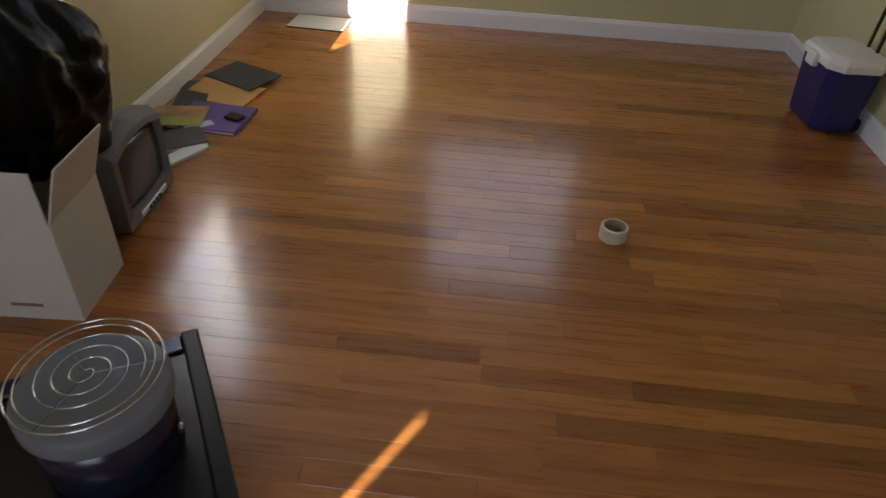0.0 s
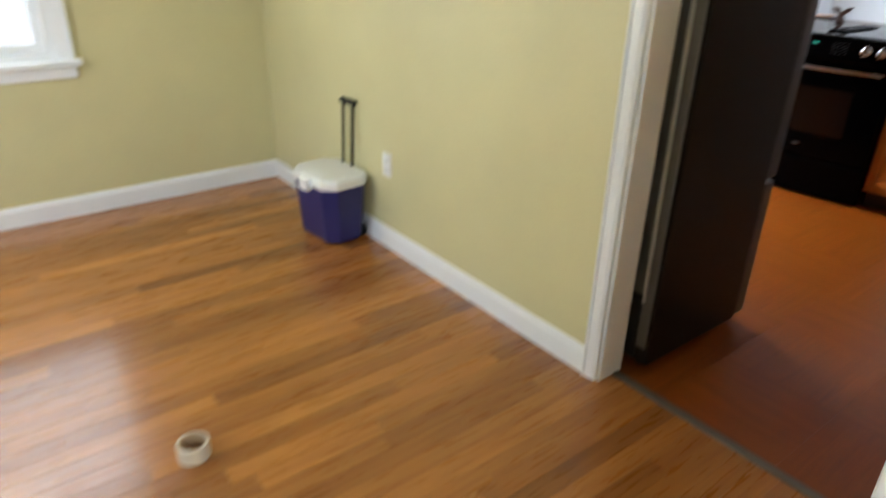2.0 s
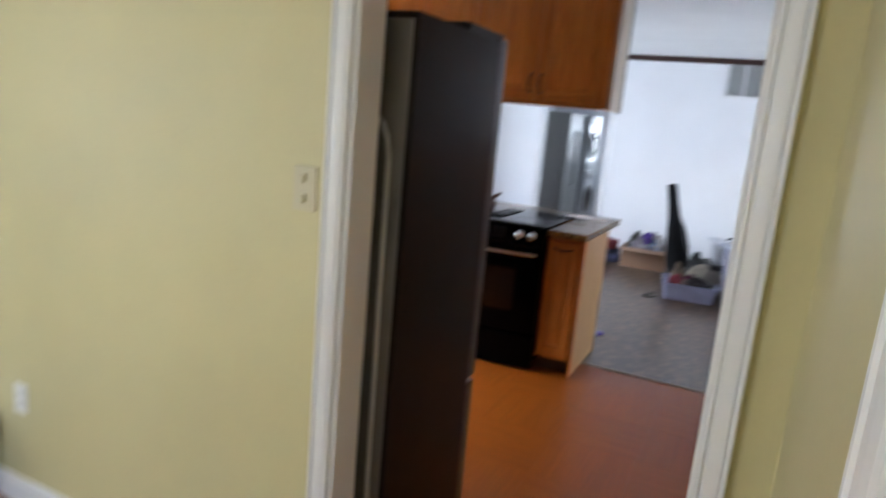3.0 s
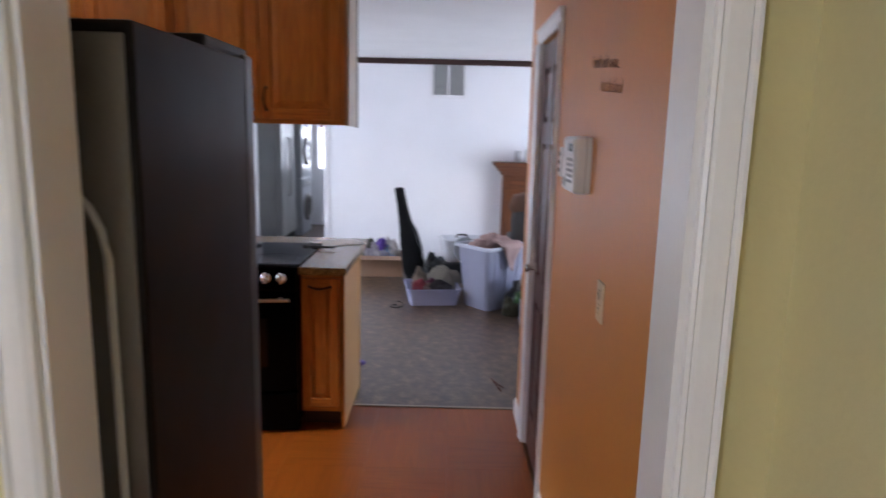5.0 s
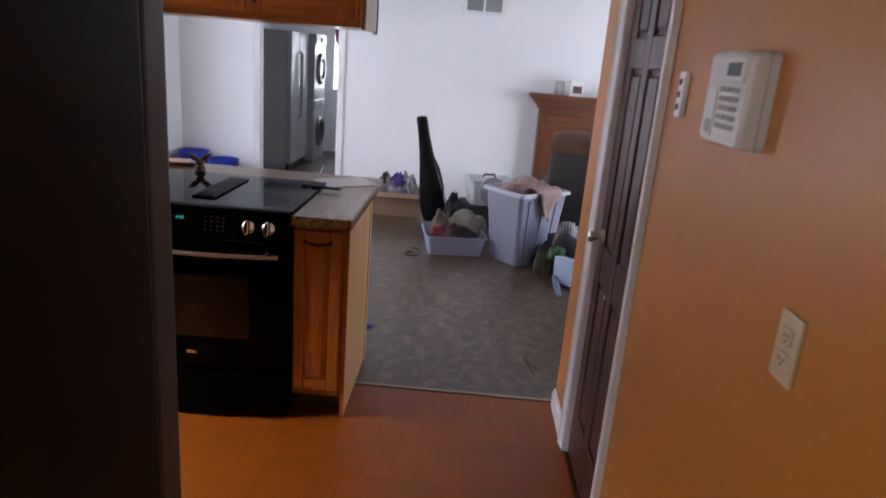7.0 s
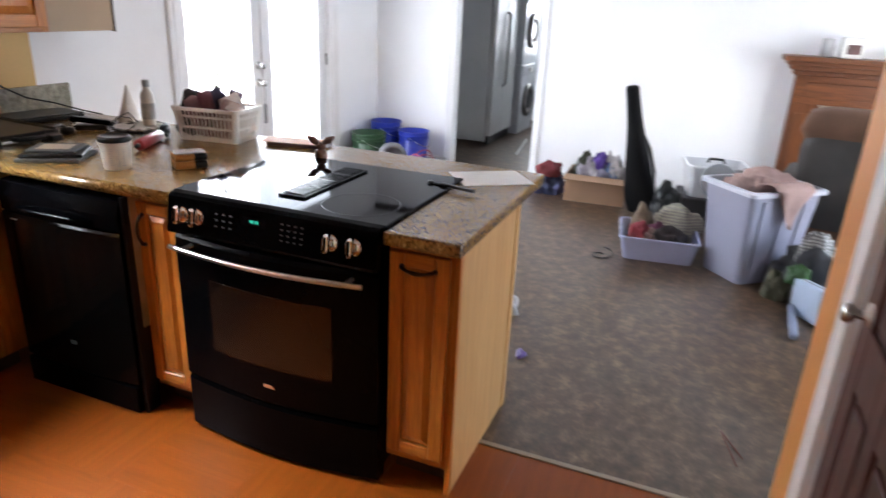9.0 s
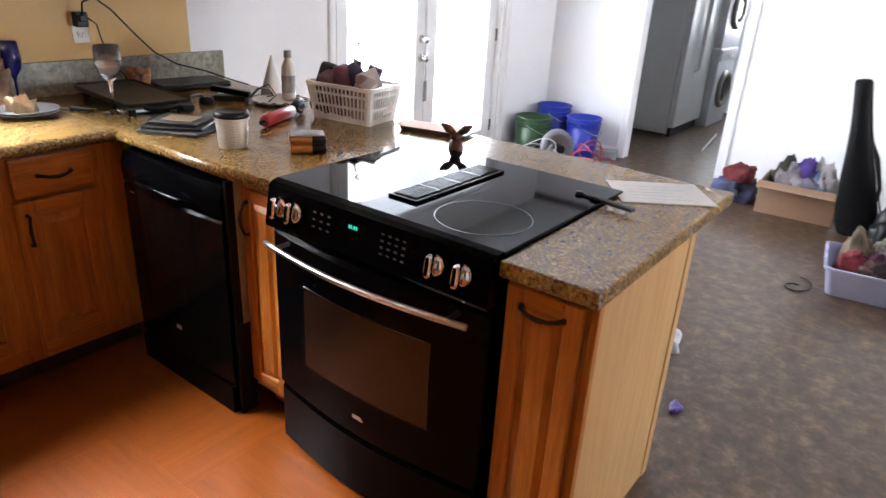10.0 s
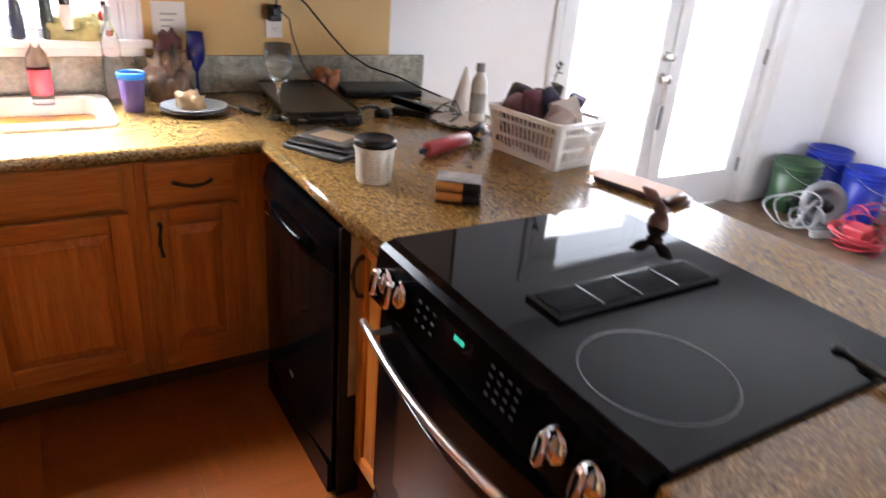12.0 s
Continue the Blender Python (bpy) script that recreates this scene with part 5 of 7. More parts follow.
def wine_glass(name, x, y, mat, label, s=1.0, flute=False):
    prof = [(0.0, 0.0), (0.034, 0.001), (0.033, 0.004), (0.006, 0.010), (0.0045, 0.03), (0.0045, 0.085), (0.010, 0.10)]
    prof += [(0.026, 0.125), (0.031, 0.16), (0.026, 0.215), (0.0248, 0.215), (0.0295, 0.16), (0.024, 0.127), (0.0, 0.108)] if flute else [(0.030, 0.122), (0.039, 0.155), (0.036, 0.205), (0.0348, 0.205), (0.0375, 0.155), (0.028, 0.124), (0.0, 0.106)]
    return solo(name, lathe([(r * s, z * s) for r, z in prof], 28), mat, label, "glass", pose(x, y, WT), True)


wine_glass("wine_glass", 5.733, 5.235, CLEAR, "clear stemmed wine glass on the worktop", 1.27)
wine_glass("champagne_flute", 5.535, 5.60, plain("cobalt_glass", (0.008, 0.01, 0.16), 0.06, vary=0.05, bump=0), "cobalt blue stemmed flute beside the plate", 1.15, True)
cupb = thing("plastic_cup", pose(5.287, 5.45, WT), "purple plastic cup with a bright blue rim", "cup")
part("cup", lathe([(0, 0), (0.032, 0), (0.034, 0.004), (0.043, 0.125), (0.0415, 0.125), (0.032, 0.006), (0, 0.006)], 28), plain("purple_translucent", (0.13, 0.09, 0.28), 0.25, vary=0.3, bump=0), cupb, smooth=True)
part("rim", lathe([(0.0425, 0.112), (0.0458, 0.114), (0.0462, 0.133), (0.043, 0.135), (0.041, 0.128)], 28), plain("bright_blue", (0.01, 0.20, 0.75), 0.3, bump=0), cupb, smooth=True)


def plates():
    top = thing("plate", pose(5.473, 5.39, WT), "stack of grey plates with crumpled foil", "plate")
    CH = plain("grey_china", (0.27, 0.29, 0.31), 0.25, bump=0)
    for k in range(2):
        part("dish", lathe([(0, 0.002), (0.055, 0.002), (0.06, 0.004), (0.112, 0.016), (0.115, 0.019), (0.110, 0.019), (0.06, 0.008), (0, 0.006)], 40, (0.003 * k, 0, 0.009 * k)), CH, top, smooth=True)
    solo("crumpled_foil", heap(0.10, 0.09, 0.06, 2.5, 0.5, 3), plain("gold_foil", (0.46, 0.30, 0.15), 0.3, 0.4, vary=0.4, scale=40, bump=0.1), "crumpled gold wrapper on the plate", "wrapper", pose(5.468, 5.40, WT + 0.017))


plates()
solo("snack_bag", heap(0.15, 0.12, 0.19, 7.1, 0.42, 5), plain("clear_wrap_pasta", (0.33, 0.22, 0.15), 0.16, vary=0.85, scale=34, bump=0.4), "clear bag of pale pasta by the upstand", "bag", pose(5.44, 5.60, WT), True)
solo("bag_tie", heap(0.075, 0.06, 0.07, 1.3, 0.5, 3), plain("dark_red_cloth", (0.10, 0.03, 0.03), 0.7, vary=0.3), "dark red gathered bag top", "wrapper", pose(5.44, 5.60, WT + 0.185), True)
kn_ = thing("knife", pose(5.64, 5.40, WT, 0, 0, -68), "dark kitchen knife on the worktop", "knife")
part("blade", prism([(-0.17, -0.012), (0.0, -0.012), (0.0, 0.012), (-0.12, 0.012)], 0.001, 0.003), STEEL, kn_)
part("handle", block(0.0, 0.11, -0.011, 0.011, 0.0, 0.014, 0.004), BLACKPL, kn_)


def bottle(name, x, y, r, h, body, cap, label, neck=0.3, cap_h=0.03, lab=None, z=WT, cat="bottle"):
    top = thing(name, pose(x, y, z), label, cat)
    part("bottle", lathe([(0, 0), (r * 0.94, 0), (r, 0.006), (r, h * 0.62), (r * 0.9, h * 0.70), (r * neck, h * 0.82), (r * neck, h - cap_h)], 24), body, top, smooth=True)
    part("cap", lathe([(r * neck * 1.2, h - cap_h), (r * neck * 1.25, h - cap_h + 0.002), (r * neck * 1.15, h), (0, h)], 18), cap, top)
    if lab:
        part("paper_label", lathe([(r + 0.0006, h * 0.15), (r + 0.0008, h * 0.155), (r + 0.0008, h * 0.5), (r + 0.0006, h * 0.505)], 24), lab, top)
    return top


PINK = plain("pink_soap", (0.65, 0.10, 0.16), 0.3, bump=0)
CLPL = glassy("clear_plastic_bottle", (0.95, 0.93, 0.95), 0.08)
bottle("soap_bottle", 5.02, 5.60, 0.035, 0.24, CLPL, WHITEPL, "clear soap bottle with pink label by the sink", 0.4, 0.03, PINK)
bottle("glass_bottle", 5.25, 5.60, 0.03, 0.33, CLEAR, STEEL, "slim clear glass bottle by the sink", 0.35, 0.05)
SILL = SINKW[2] + 0.0
for k, (x, h, c, lb) in enumerate(((5.07, 0.20, (0.03, 0.035, 0.03), None), (5.13, 0.23, (0.03, 0.02, 0.015), WHITEPL), (4.98, 0.17, (0.05, 0.06, 0.09), None), (5.25, 0.13, (0.42, 0.05, 0.04), WHITEPL), (4.9, 0.15, (0.05, 0.05, 0.12), None))):
    bottle("sill_bottle", x, NY - 0.026, 0.021, h, plain("bottle_tint_%s" % "abcde"[k], c, 0.15, bump=0), BLACKPL, "small dark bottle on the window sill", 0.35, 0.02, lb, SILL)
solo("dried_bouquet", heap(0.16, 0.05, 0.075, 9.7, 0.75, 4), plain("pale_yellow_petals", (0.55, 0.50, 0.22), 0.8, vary=0.4, scale=60, bump=0.2), "pale yellow dried flowers on the window sill", "flowers", pose(5.17, NY - 0.03, SILL + 0.0))


def laptop(x, y, rz, w, d, label, z=WT):
    top = thing("laptop", pose(x, y, z, 0, 0, rz), label, "laptop", "laptops on the worktop")
    part("base", block(-w / 2, w / 2, -d / 2, d / 2, 0.004, 0.020, 0.005, 2), BLACKPL, top)
    part("lid", block(-w / 2, w / 2, -d / 2, d / 2, 0.0215, 0.032, 0.004, 2), plain("matt_black_lid", (0.012, 0.011, 0.011), 0.35, bump=0.01), top)
    for sx in (-1, 1):
        for sy in (-1, 1):
            part("foot", block(sx * w * 0.4 - 0.01, sx * w * 0.4 + 0.01, sy * d * 0.4 - 0.006, sy * d * 0.4 + 0.006, 0, 0.004), BLACKPL, top)
    return top


def electric_griddle():
    """Long flat black tabletop griddle on short legs, with end handles and a drip tray."""
    top = thing("electric_griddle", pose(5.875, 5.36, WT, 0, 0, -5), "long flat black electric griddle on the worktop", "griddle")
    PL = plain("matt_black_plate", (0.012, 0.010, 0.009), 0.38, vary=0.2, bump=0.01)
    rr = lambda w, d, z, r=0.03: [(x, y, z) for x, y in round_rect(w, d, r)]
    part("plate", loft([rr(0.24, 0.52, 0.030), rr(0.265, 0.56, 0.044), rr(0.27, 0.565, 0.056), rr(0.262, 0.557, 0.058), rr(0.25, 0.545, 0.050), rr(0.245, 0.54, 0.049)]), PL, top, "matt black cooking plate")
    for sy in (-1, 1):
        part("handle", pipe([(-0.07, sy * 0.275, 0.040), (-0.06, sy * 0.305, 0.038), (0.06, sy * 0.305, 0.038), (0.07, sy * 0.275, 0.040)], 0.010, 8), BLACKPL, top, smooth=True)
        for sx in (-1, 1):
            part("leg", block(sx * 0.10 - 0.014, sx * 0.10 + 0.014, sy * 0.22 - 0.012, sy * 0.22 + 0.012, 0.0, 0.034, 0.004), BLACKPL, top)
    part("heat_probe", block(0.05, 0.10, -0.345, -0.275, 0.018, 0.046, 0.008, 2), BLACKPL, top, "black plug-in heat control")
    part("drip_tray", block(-0.09, 0.05, -0.20, -0.10, 0.004, 0.026, 0.004), STEEL, top)
    return top


electric_griddle()
laptop(6.29, 5.59, -8, 0.34, 0.20, "closed black laptop against the upstand")
hs = thing("headset", pose(6.05, 5.17, WT, 0, 0, 20), "black headset beside the laptop", "headset")
part("band", pipe([(-0.07, 0, 0.02), (-0.06, 0, 0.035), (0, 0.01, 0.045), (0.05, 0.01, 0.04), (0.075, 0, 0.02)], 0.007, 8), BLACKPL, hs, smooth=True)
for x in (-0.07, 0.075):
    part("ear_pad", lathe([(0, 0), (0.03, 0), (0.033, 0.008), (0.028, 0.026), (0, 0.03)], 20, (x, 0, 0)), BLACKPL, hs, smooth=True)


def book_stack():
    items = [("photo_frame", 0.0, 0.0, 0.235, 0.19, 0.014, FOLK, 0), ("photo_frame", 0.006, 0.008, 0.22, 0.175, 0.012, BLACKPL, 9), ("photo_frame", 0.015, 0.016, 0.18, 0.15, 0.010, FOLK, 3)]
    z = WT
    for nm, dx, dy, w, d, h, m, r in items:
        top = thing(nm, pose(5.768 + dx, 4.835 + dy, z, 0, 0, -62 + r), "dark framed picture lying flat in a stack", "frame", "stacked frames")
        part("frame", block(-w / 2, w / 2, -d / 2, d / 2, 0, h, 0.003), m, top)
        part("print", block(-w / 2 + 0.03, w / 2 - 0.03, -d / 2 + 0.03, d / 2 - 0.03, h, h + 0.0012), plain("tan_print", (0.36, 0.27, 0.18), 0.3, vary=0.3, scale=20), top)
        z += h + 0.0014


book_stack()


def paint_tub():
    top = thing("spackle_tub", pose(5.770, 4.525, WT), "white printed plastic tub with a black lid", "tub")
    part("tub", lathe([(0, 0), (0.046, 0), (0.048, 0.004), (0.055, 0.105), (0.054, 0.107), (0, 0.107)], 32), plain("cream_tub", (0.66, 0.62, 0.54), 0.4), top, smooth=True)
    part("lid", lathe([(0.0565, 0.102), (0.059, 0.104), (0.059, 0.114), (0.054, 0.122), (0.05, 0.123), (0.048, 0.119), (0, 0.119)], 32), BLACKPL, top, smooth=True)
    part("collar", lathe([(0.0545, 0.092), (0.058, 0.094), (0.058, 0.101), (0.0545, 0.102)], 32), plain("cream_tub", (0.66, 0.62, 0.54), 0.4), top)
    g = plain("grey_print", (0.46, 0.46, 0.46), 0.6)
    for k in range(8):
        for a in (-125, -104, -150, -70, 175):
            z = 0.018 + 0.0085 * k + 0.002 * ((a // 7) % 3)
            r = 0.0485 + 0.006 * z / 0.105
            b = part("print_bar", block(-0.007 + 0.003 * ((k * a) % 3), 0.006 - 0.002 * ((k + a) % 2), -0.0006, 0.0006, -0.0014, 0.0014), g, top)
            b.matrix_basis = pose((r + 0.0012) * math.cos(radians(a)), (r + 0.0012) * math.sin(radians(a)), z, 0, 0, a + 90)


paint_tub()


def sausage_roller():
    top = thing("lint_roller", pose(6.13, 4.72, WT + 0.026, 0, 0, 24), "dark red tube with a black grip", "roller")
    m = lambda prof: lathe(prof, 20)
    a = part("tube", m([(0, -0.13), (0.018, -0.128), (0.024, -0.12), (0.024, 0.10), (0.019, 0.108), (0, 0.11)]), plain("dark_red_plastic", (0.30, 0.025, 0.03), 0.3), top, smooth=True)
    a.matrix_basis = pose(0, 0, 0, 0, 90)
    b = part("tip", m([(0, -0.155), (0.008, -0.153), (0.010, -0.128), (0, -0.127)]), BLACKPL, top, smooth=True)
    b.matrix_basis = pose(0, 0, 0, 0, 90)
    part("grip", pipe([(0.10, 0, 0), (0.15, 0, 0.02), (0.19, 0.0, 0.025), (0.23, 0.01, 0.0)], 0.016, 10), BLACKPL, top, smooth=True)
    part("trigger", pipe([(0.14, 0, 0.0), (0.17, -0.01, -0.018), (0.2, -0.01, -0.012)], 0.007, 8), BLACKPL, top, smooth=True)


sausage_roller()


def battery_pack():
    top = thing("battery_pack", pose(5.917, 4.318, WT, 0, 0, -36), "copper-orange and black block of batteries", "batteries")
    COP = plain("copper_wrap", (0.50, 0.22, 0.06), 0.3, 0.35)
    for i in range(3):
        for j in range(2):
            y, z = -0.030 + 0.030 * i, 0.0152 + 0.0295 * j
            c = part("cell", lathe([(0, -0.058), (0.0145, -0.058), (0.0148, -0.056), (0.0148, 0.012)], 16), COP, top, "copper-topped battery cell", True)
            c.matrix_basis = pose(0, y, z, 0, 90)
            part("black_sleeve", lathe([(0.0148, 0.012), (0.0149, 0.013), (0.0149, 0.056), (0.0138, 0.058), (0, 0.058)], 16), BLACKPL, c, smooth=True)
            part("cap", lathe([(0.0125, 0.058), (0.0125, 0.0592), (0.005, 0.0594), (0.005, 0.0625), (0, 0.063)], 14), STEEL, c)
    part("film", block(-0.058, 0.056, -0.043, 0.040, 0.0595, 0.0625, 0.001), plain("crumpled_film", (0.4, 0.37, 0.34), 0.2, vary=0.5, scale=60, bump=0.3), top, "crumpled shrink film")


battery_pack()


def laundry_basket():
    top = thing("plastic_basket", pose(6.41, 4.585, WT, 0, 0, 8), "white slatted plastic basket full of odds and ends", "basket")
    b0, b1, h = (0.18, 0.275), (0.22, 0.32), 0.15
    part("floor", block(-b0[0] / 2, b0[0] / 2, -b0[1] / 2, b0[1] / 2, 0, 0.004), WHITEPL, top)
    r0 = round_rect(b1[0] + 0.02, b1[1] + 0.02, 0.03, 4)
    r1 = round_rect(b1[0] - 0.004, b1[1] - 0.004, 0.024, 4)
    part("rim", loft([[(x, y, h - 0.014) for x, y in r0], [(x, y, h) for x, y in r0], [(x, y, h + 0.001) for x, y in r1], [(x, y, h - 0.012) for x, y in r1], [(x, y, h - 0.014) for x, y in r0]], False, False), WHITEPL, top)
    for f, wd in ((0.02, 0.018), (0.38, 0.010), (0.70, 0.010)):
        w, d = b0[0] + (b1[0] - b0[0]) * f, b0[1] + (b1[1] - b0[1]) * f
        o, i2 = round_rect(w + 0.004, d + 0.004, 0.022, 4), round_rect(w - 0.001, d - 0.001, 0.02, 4)
        z = h * f
        part("band", loft([[(x, y, z) for x, y in o], [(x, y, z + wd) for x, y in o], [(x, y, z + wd) for x, y in i2], [(x, y, z) for x, y in i2], [(x, y, z) for x, y in o]], False, False), WHITEPL, top)
    n = 15
    for side, (u0, v0, u1, v1) in enumerate((((-1, -1, 1, -1)), (1, -1, 1, 1), (1, 1, -1, 1), (-1, 1, -1, -1))):
        m = 11 if side in (0, 2) else n
        for k in range(m):
            u = (k + 0.5) / m
            px, py = u0 + (u1 - u0) * u, v0 + (v1 - v0) * u
            a = (px * b0[0] / 2 * (0.93 if side in (0, 2) else 1), py * b0[1] / 2 * (0.93 if side in (1, 3) else 1), 0.004)
            b = (px * b1[0] / 2 * (0.93 if side in (0, 2) else 1), py * b1[1] / 2 * (0.93 if side in (1, 3) else 1), h - 0.006)
            part("slat", pipe([a, b], 0.0036, 5), WHITEPL, top)
    for sx, sy in ((-1, -1), (1, -1), (-1, 1), (1, 1)):
        part("corner_post", pipe([(sx * (b0[0] / 2 - 0.012), sy * (b0[1] / 2 - 0.012), 0), (sx * (b1[0] / 2 - 0.012), sy * (b1[1] / 2 - 0.012), h - 0.004)], 0.018, 8), WHITEPL, top)
    # contents
    cx, cy, z = 6.41, 4.585, WT + 0.006
    stuff = [("glove", -0.05, 0.12, 0.08, 0.07, 0.20, (0.015, 0.015, 0.018)), ("rag", 0.03, 0.09, 0.09, 0.07, 0.17, (0.30, 0.18, 0.15)), ("sock", 0.03, 0.02, 0.08, 0.06, 0.21, (0.03, 0.025, 0.06)), ("rag", -0.03, 0.03, 0.07, 0.09, 0.20, (0.16, 0.05, 0.07)), ("carton", 0.03, -0.08, 0.09, 0.06, 0.19, (0.62, 0.56, 0.52)), ("sock", -0.03, -0.07, 0.08, 0.08, 0.17, (0.34, 0.24, 0.22)), ("rag", 0.0, 0.0, 0.13, 0.13, 0.10, (0.2, 0.16, 0.15)),
             ("carton", -0.04, -0.11, 0.05, 0.07, 0.16, (0.45, 0.36, 0.32)), ("brush", 0.06, 0.06, 0.035, 0.03, 0.21, (0.05, 0.03, 0.03)), ("sock", -0.06, 0.07, 0.06, 0.06, 0.18, (0.24, 0.12, 0.13)), ("carton", 0.06, -0.02, 0.04, 0.06, 0.20, (0.10, 0.07, 0.12))]
    for k, (nm, dx, dy, w, d, hh, c) in enumerate(stuff):
        ob_ = block(-w / 2, w / 2, -d / 2, d / 2, -hh * 0.5, hh * 0.5, min(w, d) * (0.12 if nm == "carton" else 0.42), 4)
        for v in ob_.verts:
            v.co += 0.010 * noise.noise_vector(v.co * 22 + Vector((k * 3.0, 0, 0))) if nm != "carton" else Vector((0, 0, 0))
        solo(nm, ob_, plain("basket_stuff_%s" % "abcdefghijk"[k], c, 0.7, vary=0.35, scale=40, bump=0.06), "crumpled item in the white basket", nm if nm in ("carton", "brush") else "cloth", pose(cx + dx, cy + dy, z + hh * 0.54, 24 * math.sin(k * 2.1), 22 * math.cos(k * 1.7), 40 * k), nm != "carton")
    sp = thing("twig", pose(cx + 0.03, cy + 0.04, WT + 0.17), "leafy green sprig sticking out of the basket", "plant")
    part("stem", pipe([(0, 0, 0), (0.004, -0.005, 0.05), (0.0, -0.02, 0.09), (0.008, -0.035, 0.13)], 0.0025, 6), plain("twig_bark", (0.12, 0.10, 0.05), 0.7), sp)
    leaf = plain("leaf_green", (0.10, 0.13, 0.06), 0.5)
    rr = random.Random(5)
    for k in range(12):
        bm = bmesh.new()
        v = [bm.verts.new(p) for p in ((0, 0, 0), (0.010, 0.006, 0.002), (0.024, 0, 0.004), (0.010, -0.006, 0.002))]
        bm.faces.new(v)
        lf = part("leaf", bm, leaf, sp)
        t = rr.uniform(0.3, 1)
        lf.matrix_basis = pose(0.006 * t, -0.033 * t * t, 0.13 * t, rr.uniform(-40, 40), rr.uniform(-60, 20), rr.uniform(0, 360))


laundry_basket()
tray = thing("serving_tray", pose(6.375, 5.03, WT), "round scrolled metal tray", "tray")
part("dish", lathe([(0, 0.008), (0.10, 0.008), (0.115, 0.016), (0.117, 0.014), (0.10, 0.004), (0, 0.004)], 40), plain("cream_tray", (0.52, 0.46, 0.38), 0.3), tray, smooth=True)
for k in range(16):
    a = k * math.pi / 8
    part("scroll", pipe([(0.121 * math.cos(a) + 0.012 * math.cos(b), 0.121 * math.sin(a) + 0.012 * math.sin(b), 0.014 + 0.004 * math.sin(b)) for b in [i * math.pi / 4 for i in range(8)]], 0.002, 5, True), BRONZE, tray)
for x, y in ((0.08, 0), (-0.05, 0.06), (-0.05, -0.06)):
    part("foot", lathe([(0, 0), (0.006, 0), (0.006, 0.005), (0, 0.005)], 10, (x, y, 0)), BRONZE, tray)
bottle("lotion_bottle", 6.44, 5.03, 0.031, 0.215, plain("cream_bottle", (0.60, 0.55, 0.48), 0.35, bump=0), plain("grey_cap", (0.25, 0.25, 0.25), 0.4), "cream lotion bottle with a grey cap on the tray", 0.45, 0.03, plain("lotion_label", (0.42, 0.40, 0.38), 0.5, vary=0.4, scale=60), WT + 0.009)
solo("paper_cone", lathe([(0.055, 0), (0.056, 0.002), (0.004, 0.178), (0, 0.179)], 30), plain("white_cone", (0.70, 0.66, 0.62), 0.5), "white paper cone standing on the worktop", "cone", pose(6.50, 5.22, WT), True)
ph = thing("phone_charger", pose(6.24, 5.19, WT, 0, 0, -50), "black cordless phone in its cradle with cables", "phone")
part("cradle", block(-0.07, 0.07, -0.03, 0.03, 0, 0.026, 0.008, 2), BLACKPL, ph)
hd_ = part("handset", block(-0.085, 0.085, -0.022, 0.022, 0, 0.026, 0.010, 3), BLACK, ph)
hd_.matrix_basis = pose(0.0, 0, 0.030, 0, 8)
part("cable", pipe([(0.07, 0, 0.008), (0.10, -0.03, 0.03), (0.13, 0.0, 0.06), (0.17, 0.02, 0.05), (0.18, 0.06, 0.02), (0.12, 0.10, 0.004), (0.05, 0.13, 0.004)], 0.003, 6), BLACKPL, ph, smooth=True)
part("cable", pipe([(0.07, 0.01, 0.006), (0.11, 0.05, 0.05), (0.16, 0.06, 0.07), (0.2, 0.02, 0.03), (0.17, -0.04, 0.004)], 0.003, 6), BLACKPL, ph, smooth=True)
solo("flower_clip", heap(0.11, 0.06, 0.11, 3.3, 0.35, 4), plain("pink_orange_petals", (0.50, 0.20, 0.08), 0.4, vary=0.9, scale=40), "crumpled pink and orange wrapper by the upstand", "wrapper", pose(6.07, 5.645, WT + 0.0))
solo("white_remote", block(-0.08, 0.08, -0.012, 0.012, 0, 0.014, 0.004, 2), WHITEPL, "slim white stick on the worktop", "stick", pose(6.30, 5.33, WT, 0, 0, 35))


def package():
    top = thing("food_package", pose(6.48, 4.21, WT, 0, 0, -78), "flat salmon-coloured packet with dark ends", "packet")
    part("packet", block(-0.13, 0.13, -0.055, 0.055, 0, 0.018, 0.007, 2), plain("dark_packet", (0.10, 0.06, 0.07), 0.3, vary=0.4, scale=30), top)
    part("paper_flap", prism([(-0.15, -0.065), (0.10, -0.06), (0.11, 0.06), (-0.16, 0.055)], 0.0185, 0.0205), plain("salmon_paper", (0.70, 0.40, 0.24), 0.6), top)
    part("crimp", block(0.13, 0.15, -0.05, 0.05, 0.004, 0.014, 0.003), plain("dark_packet", (0.10, 0.06, 0.07), 0.3, vary=0.4, scale=30), top)


package()


def toy_fawn():
    """Small eared figurine, one plain mesh."""
    bm = heap(0.075, 0.065, 0.055, 6.6, 0.2, 3)
    hd = lathe([(0, 0), (0.018, 0.004), (0.026, 0.018), (0.023, 0.032), (0, 0.040)], 16, (0.0, 0.0, 0.045))
    for sx in (-1, 1):
        pipe([(0.0, sx * 0.010, 0.075), (0.0, sx * 0.036, 0.095), (0.0, sx * 0.066, 0.112)], 0.019, 8, bm=bm, taper=[0.6, 1.0, 0.25])
    me = bpy.data.meshes.new("tmp_head")
    hd.to_mesh(me), hd.free()
    bm.from_mesh(me)
    return solo("figurine", bm, plain("brown_figurine", (0.15, 0.06, 0.035), 0.45, vary=0.6, scale=35), "small brown eared figurine behind the range", "figurine", pose(6.30, 3.975, WT, 0, 0, 25) @ Matrix.Scale(0.85, 4), True)


